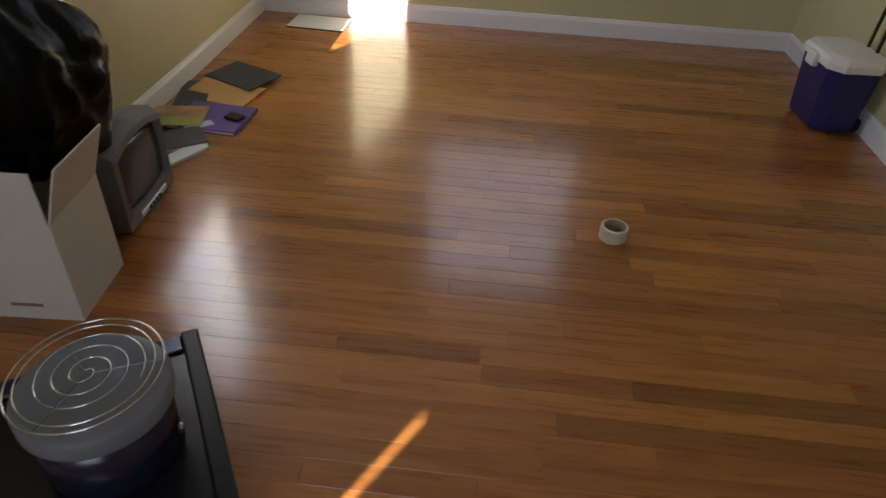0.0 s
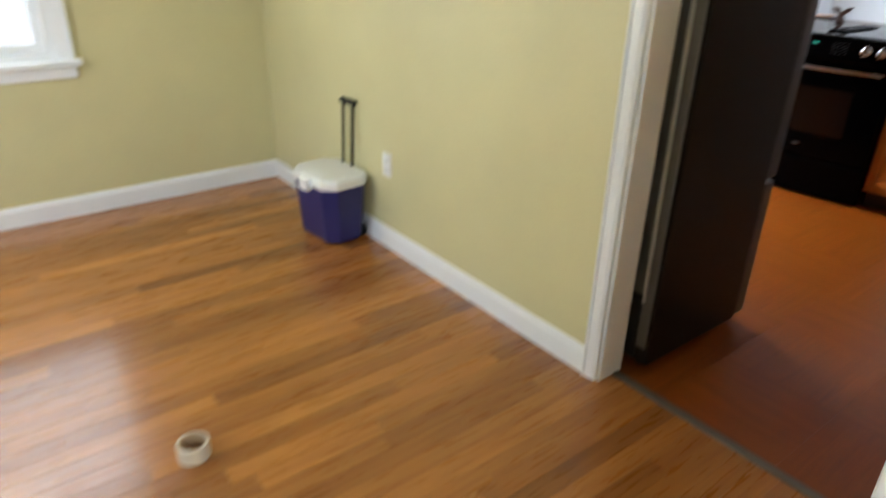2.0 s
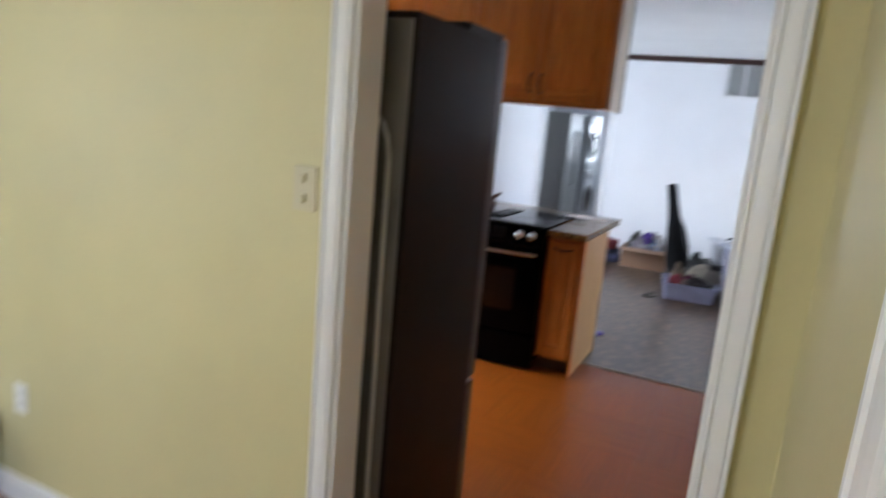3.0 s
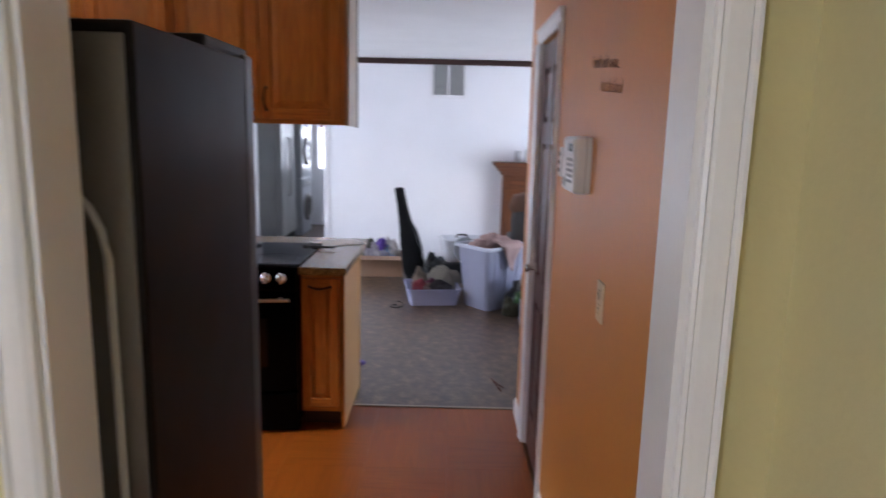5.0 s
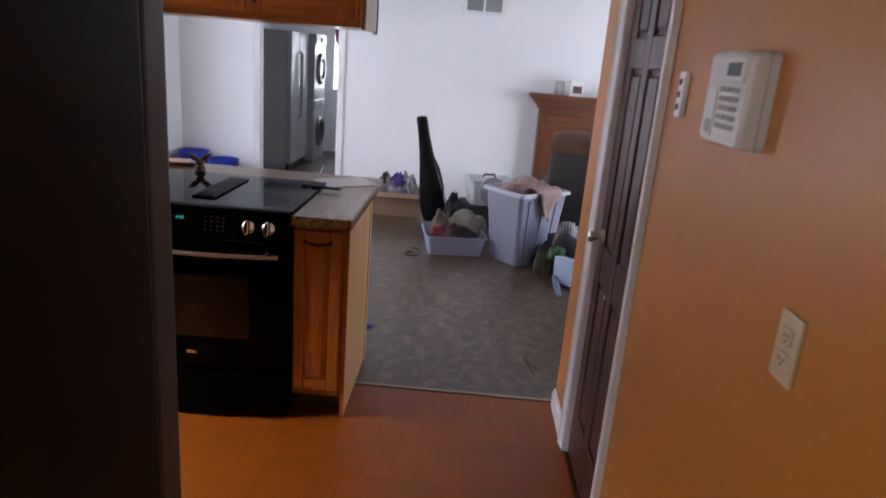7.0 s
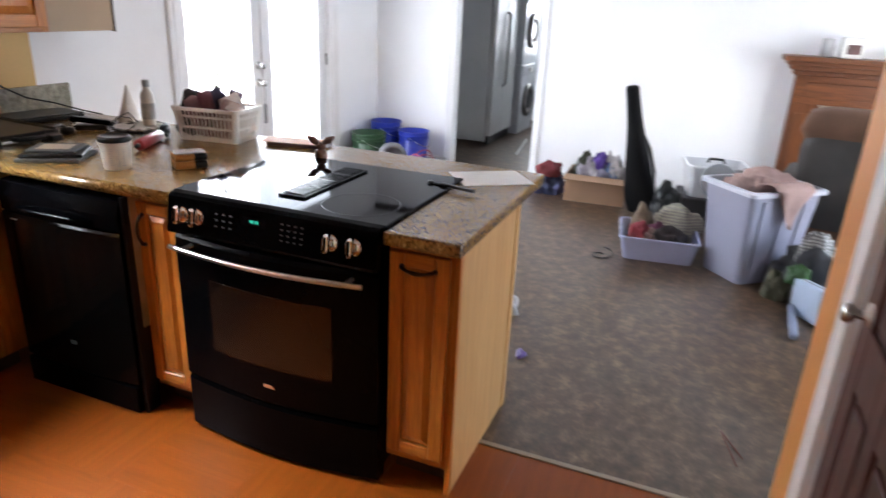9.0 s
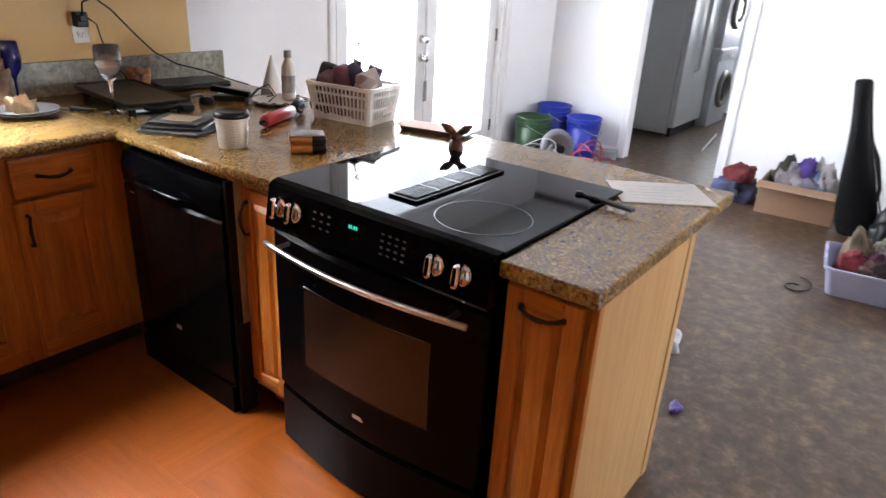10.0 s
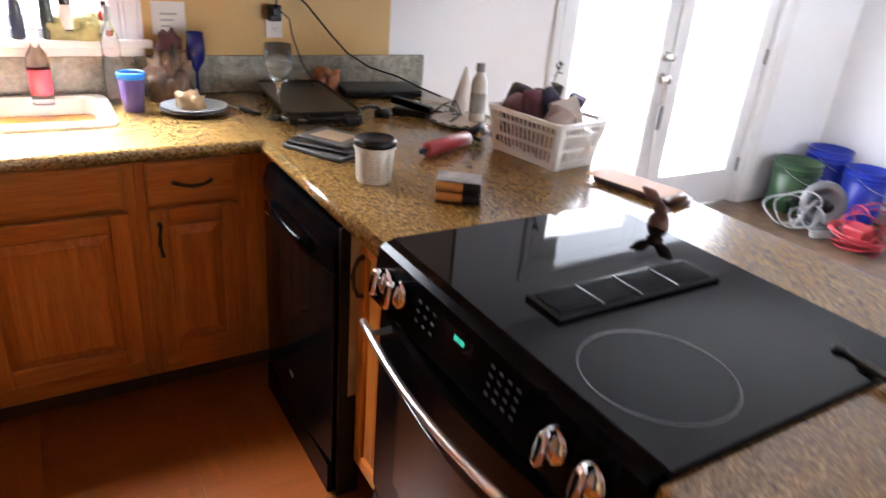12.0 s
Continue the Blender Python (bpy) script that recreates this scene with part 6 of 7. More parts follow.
toy_fawn()
sh_ = thing("envelope", pose(6.372, 3.255, WT, 0, 0, -53), "white paper sheet at the end of the worktop", "paper")
part("sheet", block(-0.14, 0.14, -0.105, 0.105, 0.0005, 0.004, 0.001), PAGE, sh_)
for k in range(5):
    part("print_bar", block(-0.10, 0.08 - 0.02 * (k % 3), -0.07 + 0.03 * k, -0.064 + 0.03 * k, 0.004, 0.0046), plain("faint_print", (0.64, 0.64, 0.63), 0.7), sh_)
sv = thing("spatula", pose(6.13, 3.33, WT + 0.0115, 0, 0, 78), "dark utensil lying across the cooktop edge", "utensil")
part("handle", block(-0.10, 0.04, -0.011, 0.011, 0, 0.010, 0.004, 2), plain("dark_wood_handle", (0.022, 0.014, 0.010), 0.65), sv)
part("shank", block(0.04, 0.075, -0.005, 0.005, 0.001, 0.006, 0.002), BLACKPL, sv)
part("ferrule", lathe([(0, 0), (0.012, 0), (0.013, 0.004), (0.010, 0.009), (0, 0.010)], 16, (0.085, 0.0, 0)), BLACKPL, sv)

# ---------------------------------------------------------------- family room
CARD = plain("brown_cardboard", (0.30, 0.185, 0.115), 0.75, vary=0.06)


def clothes_box():
    top = thing("cardboard_box", pose(9.50, 3.06, 0, 0, 0, 93), "open brown cardboard box heaped with clothes", "box")
    W, D, H, t = 0.50, 0.38, 0.235, 0.006
    part("base", block(0, W, -D, 0, 0, t), CARD, top)
    part("front", block(0, W, -t, 0, t, H), CARD, top)
    part("back", block(0, W, -D, -D + t, t, H), CARD, top)
    part("end", block(0, t, -D + t, -t, t, H), CARD, top)
    part("end", block(W - t, W, -D + t, -t, t, H), CARD, top)
    f = part("flap", block(-0.01, W + 0.01, 0, t, 0, 0.10), CARD, top)
    f.matrix_basis = pose(0, 0, H, -105)
    tones = ((0.0, 0.0, 0.30, 0.38, 0.22, (0.20, 0.19, 0.24)), (0.03, 0.12, 0.22, 0.20, 0.29, (0.06, 0.06, 0.035)), (0.0, 0.0, 0.24, 0.20, 0.33, (0.10, 0.05, 0.28)), (-0.03, 0.10, 0.22, 0.20, 0.25, (0.30, 0.27, 0.30)), (-0.04, -0.02, 0.20, 0.20, 0.25, (0.13, 0.14, 0.22)), (0.0, -0.12, 0.24, 0.18, 0.31, (0.50, 0.47, 0.47)), (-0.06, -0.09, 0.15, 0.16, 0.22, (0.20, 0.30, 0.50)), (-0.07, 0.05, 0.16, 0.16, 0.22, (0.36, 0.33, 0.34)))
    for k, (dx, dy, w, d, h, c) in enumerate(tones):
        solo("clothes", heap(w, d, h, 40 + 1.9 * k, 0.27, 4), plain("clothes_box_%s" % "abcdefgh"[k], c, 0.85, vary=0.55, scale=30, bump=0.1), "crumpled clothes heaped in the box", "clothes", pose(9.685 + dx, 3.31 + dy, 0.10), True)
    solo("clothes", heap(0.30, 0.30, 0.17, 51.5, 0.4, 4), plain("plaid_pile", (0.07, 0.08, 0.17), 0.85, vary=0.6, scale=30, bump=0.08), "dark plaid clothes on the floor", "clothes", pose(9.70, 3.76, 0.0), True)
    solo("clothes", heap(0.22, 0.22, 0.12, 55.5, 0.4, 4), plain("red_cloth", (0.16, 0.02, 0.025), 0.85, vary=0.3, scale=30, bump=0.08), "red cloth on the clothes pile", "clothes", pose(9.68, 3.74, 0.16), True)


clothes_box()


def gig_bag():
    """Guitar gig bag standing on its end, leaning."""
    base, head = Vector((9.43, 2.90, 0.0)), Vector((9.25, 3.09, 1.02))
    ax = (head - base)
    L = ax.length
    secs, n = [], 20
    prof = [(0.0, 0.05, 0.03), (0.02, 0.12, 0.05), (0.10, 0.14, 0.062), (0.20, 0.138, 0.062), (0.30, 0.122, 0.06), (0.40, 0.112, 0.06), (0.50, 0.094, 0.056), (0.60, 0.078, 0.05), (0.70, 0.065, 0.045), (0.82, 0.056, 0.04), (0.90, 0.053, 0.038), (0.985, 0.051, 0.036), (1.0, 0.042, 0.028)]
    for u, a, b in prof:
        secs.append([(0.92 * a * math.cos(2 * math.pi * k / n), b * math.sin(2 * math.pi * k / n), u * L) for k in range(n)])
    q = ax.to_track_quat("Z", "Y").to_matrix().to_4x4()
    top = thing("guitar_bag", Matrix.Translation(base) @ q @ pose(0, 0, 0, 0, 0, 35), "black soft guitar bag standing on end", "guitar bag")
    part("bag", loft(secs), plain("black_nylon", (0.006, 0.006, 0.007), 0.6, vary=0.2, bump=0.05, spec=0.15), top, smooth=True)
    part("zip", pipe([(p[1] * 1.01, 0, p[0] * L) for p in prof], 0.005, 6), BLACKPL, top)
    part("strap", pipe([(0.05, 0.045, 0.62 * L), (0.08, 0.085, 0.5 * L), (0.10, 0.09, 0.3 * L), (0.08, 0.065, 0.18 * L)], 0.012, 6), BLACKPL, top)


gig_bag()


def clear_tub():
    top = thing("storage_tub", pose(8.50, 2.70, 0, 0, 0, 8), "shallow translucent plastic tub of clothes", "tub")
    TUB = plain("bluish_translucent_plastic", (0.42, 0.44, 0.62), 0.25, vary=0.08, bump=0.01)
    rr = lambda w, d, z: [(x, y, z) for x, y in round_rect(w, d, 0.04)]
    part("shell", loft([rr(0.40, 0.44, 0.0), rr(0.46, 0.50, 0.15), rr(0.48, 0.52, 0.15), rr(0.48, 0.52, 0.162), rr(0.45, 0.49, 0.162), rr(0.39, 0.43, 0.01)], True, True), TUB, top)
    tones = ((0, 0, 0.32, 0.36, 0.14, (0.025, 0.022, 0.025)), (-0.07, 0.12, 0.18, 0.17, 0.16, (0.20, 0.02, 0.03)), (-0.08, -0.05, 0.18, 0.22, 0.17, (0.03, 0.02, 0.02)), (-0.03, 0.02, 0.17, 0.20, 0.17, (0.10, 0.02, 0.05)), (0.08, 0.12, 0.16, 0.15, 0.27, (0.22, 0.17, 0.12)), (-0.06, -0.14, 0.15, 0.13, 0.15, (0.05, 0.04, 0.045)), (-0.10, 0.04, 0.11, 0.16, 0.15, (0.14, 0.08, 0.07)))
    for k, (dx, dy, w, d, h, c) in enumerate(tones):
        solo("clothes", heap(w, d, h, 60 + 2.3 * k, 0.28, 4), plain("clothes_tub_%s" % "abcdefg"[k], c, 0.85, vary=0.5, scale=30, bump=0.1), "crumpled clothes in the plastic tub", "clothes", pose(8.50 + dx, 2.70 + dy, 0.05), True)
    sh = heap(0.17, 0.34, 0.27, 77.7, 0.25, 4)
    solo("plaid_shirt", sh, plaid("cream_plaid", (0.40, 0.36, 0.28), (0.13, 0.12, 0.11)), "folded cream and grey plaid shirt on the tub", "clothes", pose(8.63, 2.60, 0.05), True)
    cb = thing("cable", pose(8.20, 3.02, 0.004), "thin black cable on the vinyl floor", "cable")
    part("cord", pipe([(0.08 * math.cos(a * 0.5) + 0.01 * a, 0.06 * math.sin(a * 0.5), 0.002) for a in range(0, 14)], 0.004, 6), BLACKPL, cb, smooth=True)


clear_tub()


def tote_bin():
    top = thing("storage_tote", pose(8.40, 2.13, 0, 0, 0, -49), "tall grey-blue plastic tote with a pale rim", "tote")
    GRY = plain("grey_blue_plastic", (0.27, 0.28, 0.37), 0.42, vary=0.06, bump=0.02)
    rr = lambda w, d, z, r=0.04: [(x, y, z) for x, y in round_rect(w, d, r)]
    part("shell", loft([rr(0.42, 0.33, 0.0), rr(0.53, 0.42, 0.575), rr(0.52, 0.41, 0.575), rr(0.41, 0.32, 0.012)], True, True), GRY, top)
    part("rim", loft([rr(0.545, 0.435, 0.565), rr(0.58, 0.47, 0.57), rr(0.58, 0.47, 0.592), rr(0.55, 0.44, 0.60), rr(0.515, 0.405, 0.598), rr(0.515, 0.405, 0.565), rr(0.545, 0.435, 0.565)], False, False), plain("pale_rim", (0.50, 0.52, 0.60), 0.4), top, "pale rolled rim")
    for x in (-0.13, 0.0, 0.13):
        part("rib", loft([[(x - 0.02, -0.166, 0.03), (x + 0.02, -0.166, 0.03), (x + 0.02, -0.175, 0.03), (x - 0.02, -0.175, 0.03)], [(x * 1.2 - 0.022, -0.208, 0.54), (x * 1.2 + 0.022, -0.208, 0.54), (x * 1.2 + 0.022, -0.217, 0.54), (x * 1.2 - 0.022, -0.217, 0.54)]]), GRY, top)
    PK = plain("dusty_pink_cloth", (0.36, 0.24, 0.22), 0.85, vary=0.25, scale=24, bump=0.08)
    solo("blanket", heap(0.46, 0.36, 0.17, 71.1, 0.35, 4), PK, "dusty pink blanket stuffed in the tote", "blanket", pose(8.40, 2.13, 0.52, 0, 0, -49), True)
    secs = []
    for k in range(12):
        u = k / 11
        if u < 0.35:
            yv, z = -0.12 - 0.13 * u / 0.35, 0.615 + 0.02 * math.sin(u * 9)
        else:
            yv, z = -0.252 - 0.012 * math.sin(u * 7), 0.61 - (u - 0.35) * 0.36
        w = 0.13 * (1 - 0.75 * max(0, u - 0.35) / 0.65)
        secs.append([(j * w + 0.02 * math.sin(3 * u + j), yv + 0.008 * math.sin(5 * j + 4 * u), z) for j in (-1, -0.6, -0.2, 0.2, 0.6, 1)] + [(j * w + 0.02 * math.sin(3 * u + j), yv + 0.010 + 0.008 * math.sin(5 * j + 4 * u), z + 0.006) for j in (1, 0.6, 0.2, -0.2, -0.6, -1)])
    solo("hanging_cloth", loft(secs), PK, "dusty pink cloth draped over the tote rim", "blanket", pose(8.40, 2.13, 0, 0, 0, -49), True)


tote_bin()


def white_tub():
    top = thing("storage_tub", pose(9.48, 2.40, 0.0, 0, 0, 10), "white plastic tub with a grey oval lid propped in it", "tub")
    rr = lambda w, d, z: [(x, y, z) for x, y in round_rect(w, d, 0.05)]
    part("dark_base", block(-0.21, 0.21, -0.24, 0.24, 0.0, 0.22, 0.01), plain("dark_box", (0.03, 0.03, 0.035), 0.6), top)
    part("shell", loft([rr(0.30, 0.38, 0.221), rr(0.36, 0.44, 0.45), rr(0.385, 0.465, 0.455), rr(0.385, 0.465, 0.47), rr(0.35, 0.43, 0.47), rr(0.29, 0.37, 0.23)]), plain("white_translucent", (0.72, 0.73, 0.76), 0.3), top)
    lid = part("oval_lid", lathe([(0, 0), (0.13, 0), (0.135, 0.006), (0.12, 0.016), (0, 0.02)], 30), plain("grey_lid", (0.22, 0.23, 0.25), 0.4), top, "grey oval lid", True)
    lid.matrix_basis = pose(-0.21, 0.0, 0.37, 0, -75)
    part("lid_handle", pipe([(0.0, -0.06, 0.47), (0.0, -0.05, 0.50), (0.0, 0.05, 0.50), (0.0, 0.06, 0.47)], 0.010, 8), BLACKPL, top, smooth=True)
    solo("black_sack", heap(0.30, 0.24, 0.30, 81.0, 0.3, 4), BLACKPL, "black bag slumped beside the white tub", "bag", pose(9.25, 2.72, 0.0), True)


white_tub()


def mantel():
    """Stained wood fireplace surround with dentilled shelf and brick facing."""
    MW = wood("mantel_wood", (0.10, 0.032, 0.012), (0.19, 0.066, 0.023), "z", 0.35, 1.0, coat=0.2)
    MH = wood("mantel_wood_rail", (0.10, 0.032, 0.012), (0.19, 0.066, 0.023), "y", 0.35, 1.0, coat=0.2)
    top = thing("fireplace", pose(FX, 1.93, 0), "stained wood fireplace surround with brick facing", "fireplace")
    W = 1.50
    part("shelf", block(-0.28, 0, -W - 0.12, 0.12, 1.245, 1.285, 0.008, 2), MH, top)
    for k, (d, z0, z1) in enumerate(((0.25, 1.215, 1.245), (0.22, 1.18, 1.215), (0.185, 1.14, 1.18))):
        part("moulding", block(-d, 0, -W - 0.09 + 0.03 * k, 0.09 - 0.03 * k, z0, z1, 0.006, 2), MH, top)
    for k in range(26):
        part("dentil", block(-0.20, -0.185, -0.02 - 0.058 * k - 0.03, -0.02 - 0.058 * k, 1.145, 1.172, 0.002), MH, top)
    part("frieze", block(-0.16, 0, -W, 0.0, 0.92, 1.14, 0.004), MH, top)
    part("frieze_panel", block(-0.172, -0.16, -W + 0.08, -0.08, 0.97, 1.09, 0.005), MH, top)
    for y0 in (-0.20, -W):
        part("pilaster", block(-0.16, 0, y0, y0 + 0.20, 0.0, 0.92, 0.004), MW, top)
        part("pilaster_panel", block(-0.172, -0.16, y0 + 0.04, y0 + 0.16, 0.18, 0.85, 0.006), MW, top)
        part("plinth", block(-0.185, 0, y0 - 0.012, y0 + 0.212, 0.0, 0.13, 0.006), MW, top)
    part("mortar_bed", block(-0.05, 0, -W + 0.2, -0.2, 0.0, 0.92), plain("mortar", (0.42, 0.39, 0.35), 0.9), top)
    bme = to_mesh("brick", block(-0.012, 0, -0.095, 0.095, -0.029, 0.029, 0.004))
    bme.materials.append(plain("dark_red_brick", (0.16, 0.075, 0.055), 0.85, vary=0.3, scale=12, bump=0.1))
    for r in range(13):
        for c in range(6):
            y = -0.31 - 0.205 * c - (0.10 if r % 2 else 0)
            if y < -W + 0.30:
                continue
            b = new("brick", bme)
            b.parent, b.location = top, (-0.05, y, 0.035 + 0.068 * r)
    cam_ = thing("camera_box", pose(FX - 0.16, 1.60, 1.285, 0, 0, -80), "small white printed carton on the mantel shelf", "carton")
    part("carton", block(-0.07, 0.07, -0.05, 0.05, 0, 0.15, 0.003), WHITEPL, cam_)
    part("picture", block(-0.045, 0.05, -0.0515, -0.05, 0.03, 0.10), plain("dark_red_picture", (0.12, 0.05, 0.05), 0.5, vary=0.5, scale=40), cam_)
    solo("candle", lathe([(0, 0), (0.045, 0), (0.045, 0.13), (0.04, 0.135), (0, 0.13)], 24), plain("grey_wax", (0.45, 0.45, 0.46), 0.5), "pale grey candle on the mantel shelf", "candle", pose(FX - 0.15, 1.76, 1.285), True)


mantel()


def recliner():
    """Upholstered chair back seen past the pantry corner."""
    top = thing("armchair", pose(8.93, 1.56, 0, 0, 0, 80), "worn grey and brown upholstered armchair", "armchair")
    GF = plain("grey_upholstery", (0.060, 0.058, 0.056), 0.85, vary=0.2, scale=20, bump=0.08)
    BF = plain("brown_upholstery", (0.13, 0.068, 0.042), 0.85, vary=0.25, scale=18, bump=0.08)
    sec = lambda w, d, z, y: [(x, yy + y, z) for x, yy in round_rect(w, d, 0.07)]
    part("back", loft([sec(0.60, 0.20, 0.30, 0.26), sec(0.64, 0.22, 0.55, 0.30), sec(0.66, 0.24, 0.80, 0.36), sec(0.62, 0.22, 0.90, 0.40), sec(0.50, 0.12, 0.93, 0.41)]), GF, top, smooth=True)
    part("back_cushion", loft([sec(0.50, 0.16, 0.40, 0.14), sec(0.56, 0.2, 0.62, 0.17), sec(0.62, 0.30, 0.84, 0.30), sec(0.70, 0.36, 0.93, 0.37), sec(0.64, 0.30, 1.03, 0.37), sec(0.46, 0.16, 1.06, 0.37)]), BF, top, "brown rolled head cushion", True)
    part("seat", block(-0.30, 0.30, -0.32, 0.28, 0.16, 0.42, 0.05, 3), BF, top)
    for sx in (-1, 1):
        part("arm", block(sx * 0.36 - 0.06, sx * 0.36 + 0.06, -0.34, 0.30, 0.10, 0.58, 0.04, 3), GF, top)
    for x in (-0.34, 0.34):
        for y in (-0.26, 0.26):
            part("leg", lathe([(0, 0), (0.02, 0), (0.028, 0.17), (0, 0.17)], 12, (x, y, 0)), BRONZE, top)


recliner()
solo("crumpled_cloth", heap(0.18, 0.18, 0.20, 91.0, 0.4, 4), plaid("white_black_cloth", (0.55, 0.55, 0.54), (0.01, 0.01, 0.01)), "black and white crumpled cloth by the chair", "cloth", pose(8.15, 1.80, 0.20), True)
solo("dark_coat", heap(0.44, 0.40, 0.30, 93.0, 0.4, 4), plain("dark_heap", (0.03, 0.03, 0.035), 0.8, vary=0.4), "dark crumpled coat on the floor", "clothes", pose(8.17, 1.80, 0.0), True)
solo("green_bag", heap(0.12, 0.12, 0.11, 95.0, 0.45, 4), plain("leaf_green_plastic", (0.02, 0.09, 0.012), 0.4, vary=0.3), "bright green plastic bag", "bag", pose(7.98, 1.89, 0.14), True)
solo("olive_bag", heap(0.16, 0.15, 0.15, 97.0, 0.35, 4), plain("olive_cloth", (0.07, 0.065, 0.035), 0.8, vary=0.3), "olive cloth bag on the floor", "bag", pose(8.06, 1.98, 0.0), True)
bc = thing("plastic_case", pose(7.80, 1.82, 0.0, 0, 8, 22), "pale blue plastic tool case on edge", "case")
part("shell", block(-0.14, 0.14, -0.035, 0.035, 0.0, 0.20, 0.014, 3), plain("pale_blue_plastic", (0.40, 0.48, 0.62), 0.35), bc)
part("latch", block(-0.03, 0.03, -0.042, -0.035, 0.13, 0.17, 0.003), plain("grey_latch", (0.25, 0.27, 0.3), 0.4), bc)
part("rim", block(-0.142, 0.142, -0.004, 0.004, 0.0, 0.204, 0.002), plain("grey_latch", (0.25, 0.27, 0.3), 0.4), bc)
tb_ = thing("cardboard_tube", pose(7.66, 1.91, 0.022, 0, 0, -3), "blue-grey tube lying on the floor", "tube")
part("tube", pipe([(-0.18, 0.0, 0), (0.22, 0.0, 0.0)], 0.021, 14), plain("blue_grey_plastic", (0.20, 0.24, 0.34), 0.4), tb_, smooth=True)
solo("plastic_bag", heap(0.13, 0.17, 0.12, 99.0, 0.5, 4), plain("crumpled_white_film", (0.62, 0.62, 0.64), 0.2, vary=0.3, scale=50, bump=0.2), "crumpled white plastic bag on the vinyl", "bag", pose(7.12, 3.38, 0.0), True)
solo("toy_scrap", heap(0.07, 0.045, 0.025, 101.0, 0.5, 3), plain("violet_plastic", (0.10, 0.06, 0.30), 0.4, vary=0.3), "small violet scrap on the vinyl floor", "scrap", pose(6.69, 3.147, 0.0))
cb2 = thing("cable", pose(6.25, 2.20, 0.004), "thin dark cable by the wall end", "cable")
part("cord", pipe([(0, 0, 0), (0.10, 0.05, 0.04), (0.18, 0.06, 0.02), (0.14, 0.02, 0.0), (0.06, -0.02, 0.0)], 0.003, 6), plain("dark_red_cord", (0.12, 0.03, 0.02), 0.5), cb2, smooth=True)


def bucket(x, y, c, label, r=0.145, h=0.36):
    top = thing("bucket", pose(x, y, 0), label, "bucket", "buckets in the corner")
    M = plain("bucket_" + label.split()[0], c, 0.35, vary=0.06)
    part("pail", lathe([(0, 0.004), (r * 0.86, 0.004), (r * 0.88, 0.0), (r * 0.9, 0.01), (r, h), (r * 0.97, h), (r * 0.86, 0.015), (0, 0.012)], 36), M, top, smooth=True)
    for z in (0.80, 0.88, 0.985):
        rr2 = r * (0.9 + 0.1 * z)
        part("hoop", lathe([(rr2, h * z - 0.008), (rr2 + 0.008, h * z - 0.006), (rr2 + 0.008, h * z + 0.004), (rr2, h * z + 0.006)], 36), M, top)
    part("bail", pipe([(r * math.cos(a), -r * 1.08 * math.sin(a) * 0.3 - r * 0.8 * math.sin(a), h * 0.88 - 0.10 * math.sin(a)) for a in [math.pi * k / 10 for k in range(11)]], 0.003, 6), STEEL, top)
    return top


bucket(9.56, 5.50, (0.018, 0.055, 0.02), "green plastic bucket against the white wall", 0.16, 0.36)
bucket(9.93, 5.50, (0.010, 0.028, 0.32), "blue plastic bucket in the corner", 0.15, 0.42)
bucket(9.90, 5.18, (0.010, 0.028, 0.34), "blue plastic bucket with a wire bail", 0.15, 0.36)


def saw():
    top = thing("circular_saw", pose(9.46, 5.20, 0.0, 0, 0, -38), "grey circular saw on the floor by the buckets", "saw")
    g = plain("grey_alloy", (0.17, 0.17, 0.18), 0.4, 0.5)
    d = part("guard", lathe([(0, 0), (0.15, 0), (0.155, 0.02), (0.14, 0.045), (0.10, 0.05), (0.095, 0.04), (0, 0.04)], 30), g, top, smooth=True)
    d.matrix_basis = pose(0, 0, 0.155, 78)
    part("hub", lathe([(0, 0), (0.04, 0), (0.04, 0.07), (0, 0.08)], 18), BLACKPL, top).matrix_basis = pose(0, -0.02, 0.155, 90)
    part("shoe", block(-0.16, 0.14, -0.10, 0.05, 0.0, 0.012, 0.003), g, top)
    part("handle", pipe([(-0.05, 0.06, 0.10), (-0.14, 0.07, 0.15), (-0.20, 0.06, 0.12), (-0.17, 0.06, 0.05)], 0.02, 8), BLACKPL, top, smooth=True)


saw()
ex = thing("extension_cord", pose(9.32, 4.86, 0.0), "coiled red extension cord on the floor", "cord")
RC = plain("red_cord", (0.34, 0.02, 0.03), 0.4)
for k in range(7):
    r = 0.11 + 0.012 * (k % 3)
    part("coil", pipe([(r * math.cos(2 * math.pi * j / 24) + 0.01 * math.sin(k), 1.15 * r * math.sin(2 * math.pi * j / 24) + 0.008 * k - 0.03, 0.012 + 0.014 * k + 0.03 * math.cos(2 * math.pi * j / 24 + k)) for j in range(24)], 0.008, 6, True), RC, ex, smooth=True)
part("reel_face", block(-0.07, 0.07, -0.07, 0.07, 0.0, 0.14, 0.02, 2), RC, ex)
cw = thing("extension_cord", pose(9.28, 5.02, 0.0), "coiled grey cord on the floor", "cord")
for k in range(3):
    part("coil", pipe([((0.10 + 0.01 * k) * math.cos(2 * math.pi * j / 24), 0.09 * math.sin(2 * math.pi * j / 24), 0.02 + 0.02 * k + 0.02 * math.sin(4 * math.pi * j / 24)) for j in range(24)], 0.006, 6, True), plain("pale_grey_cord", (0.26, 0.26, 0.27), 0.5), cw, smooth=True)
rng_c = random.Random(17)
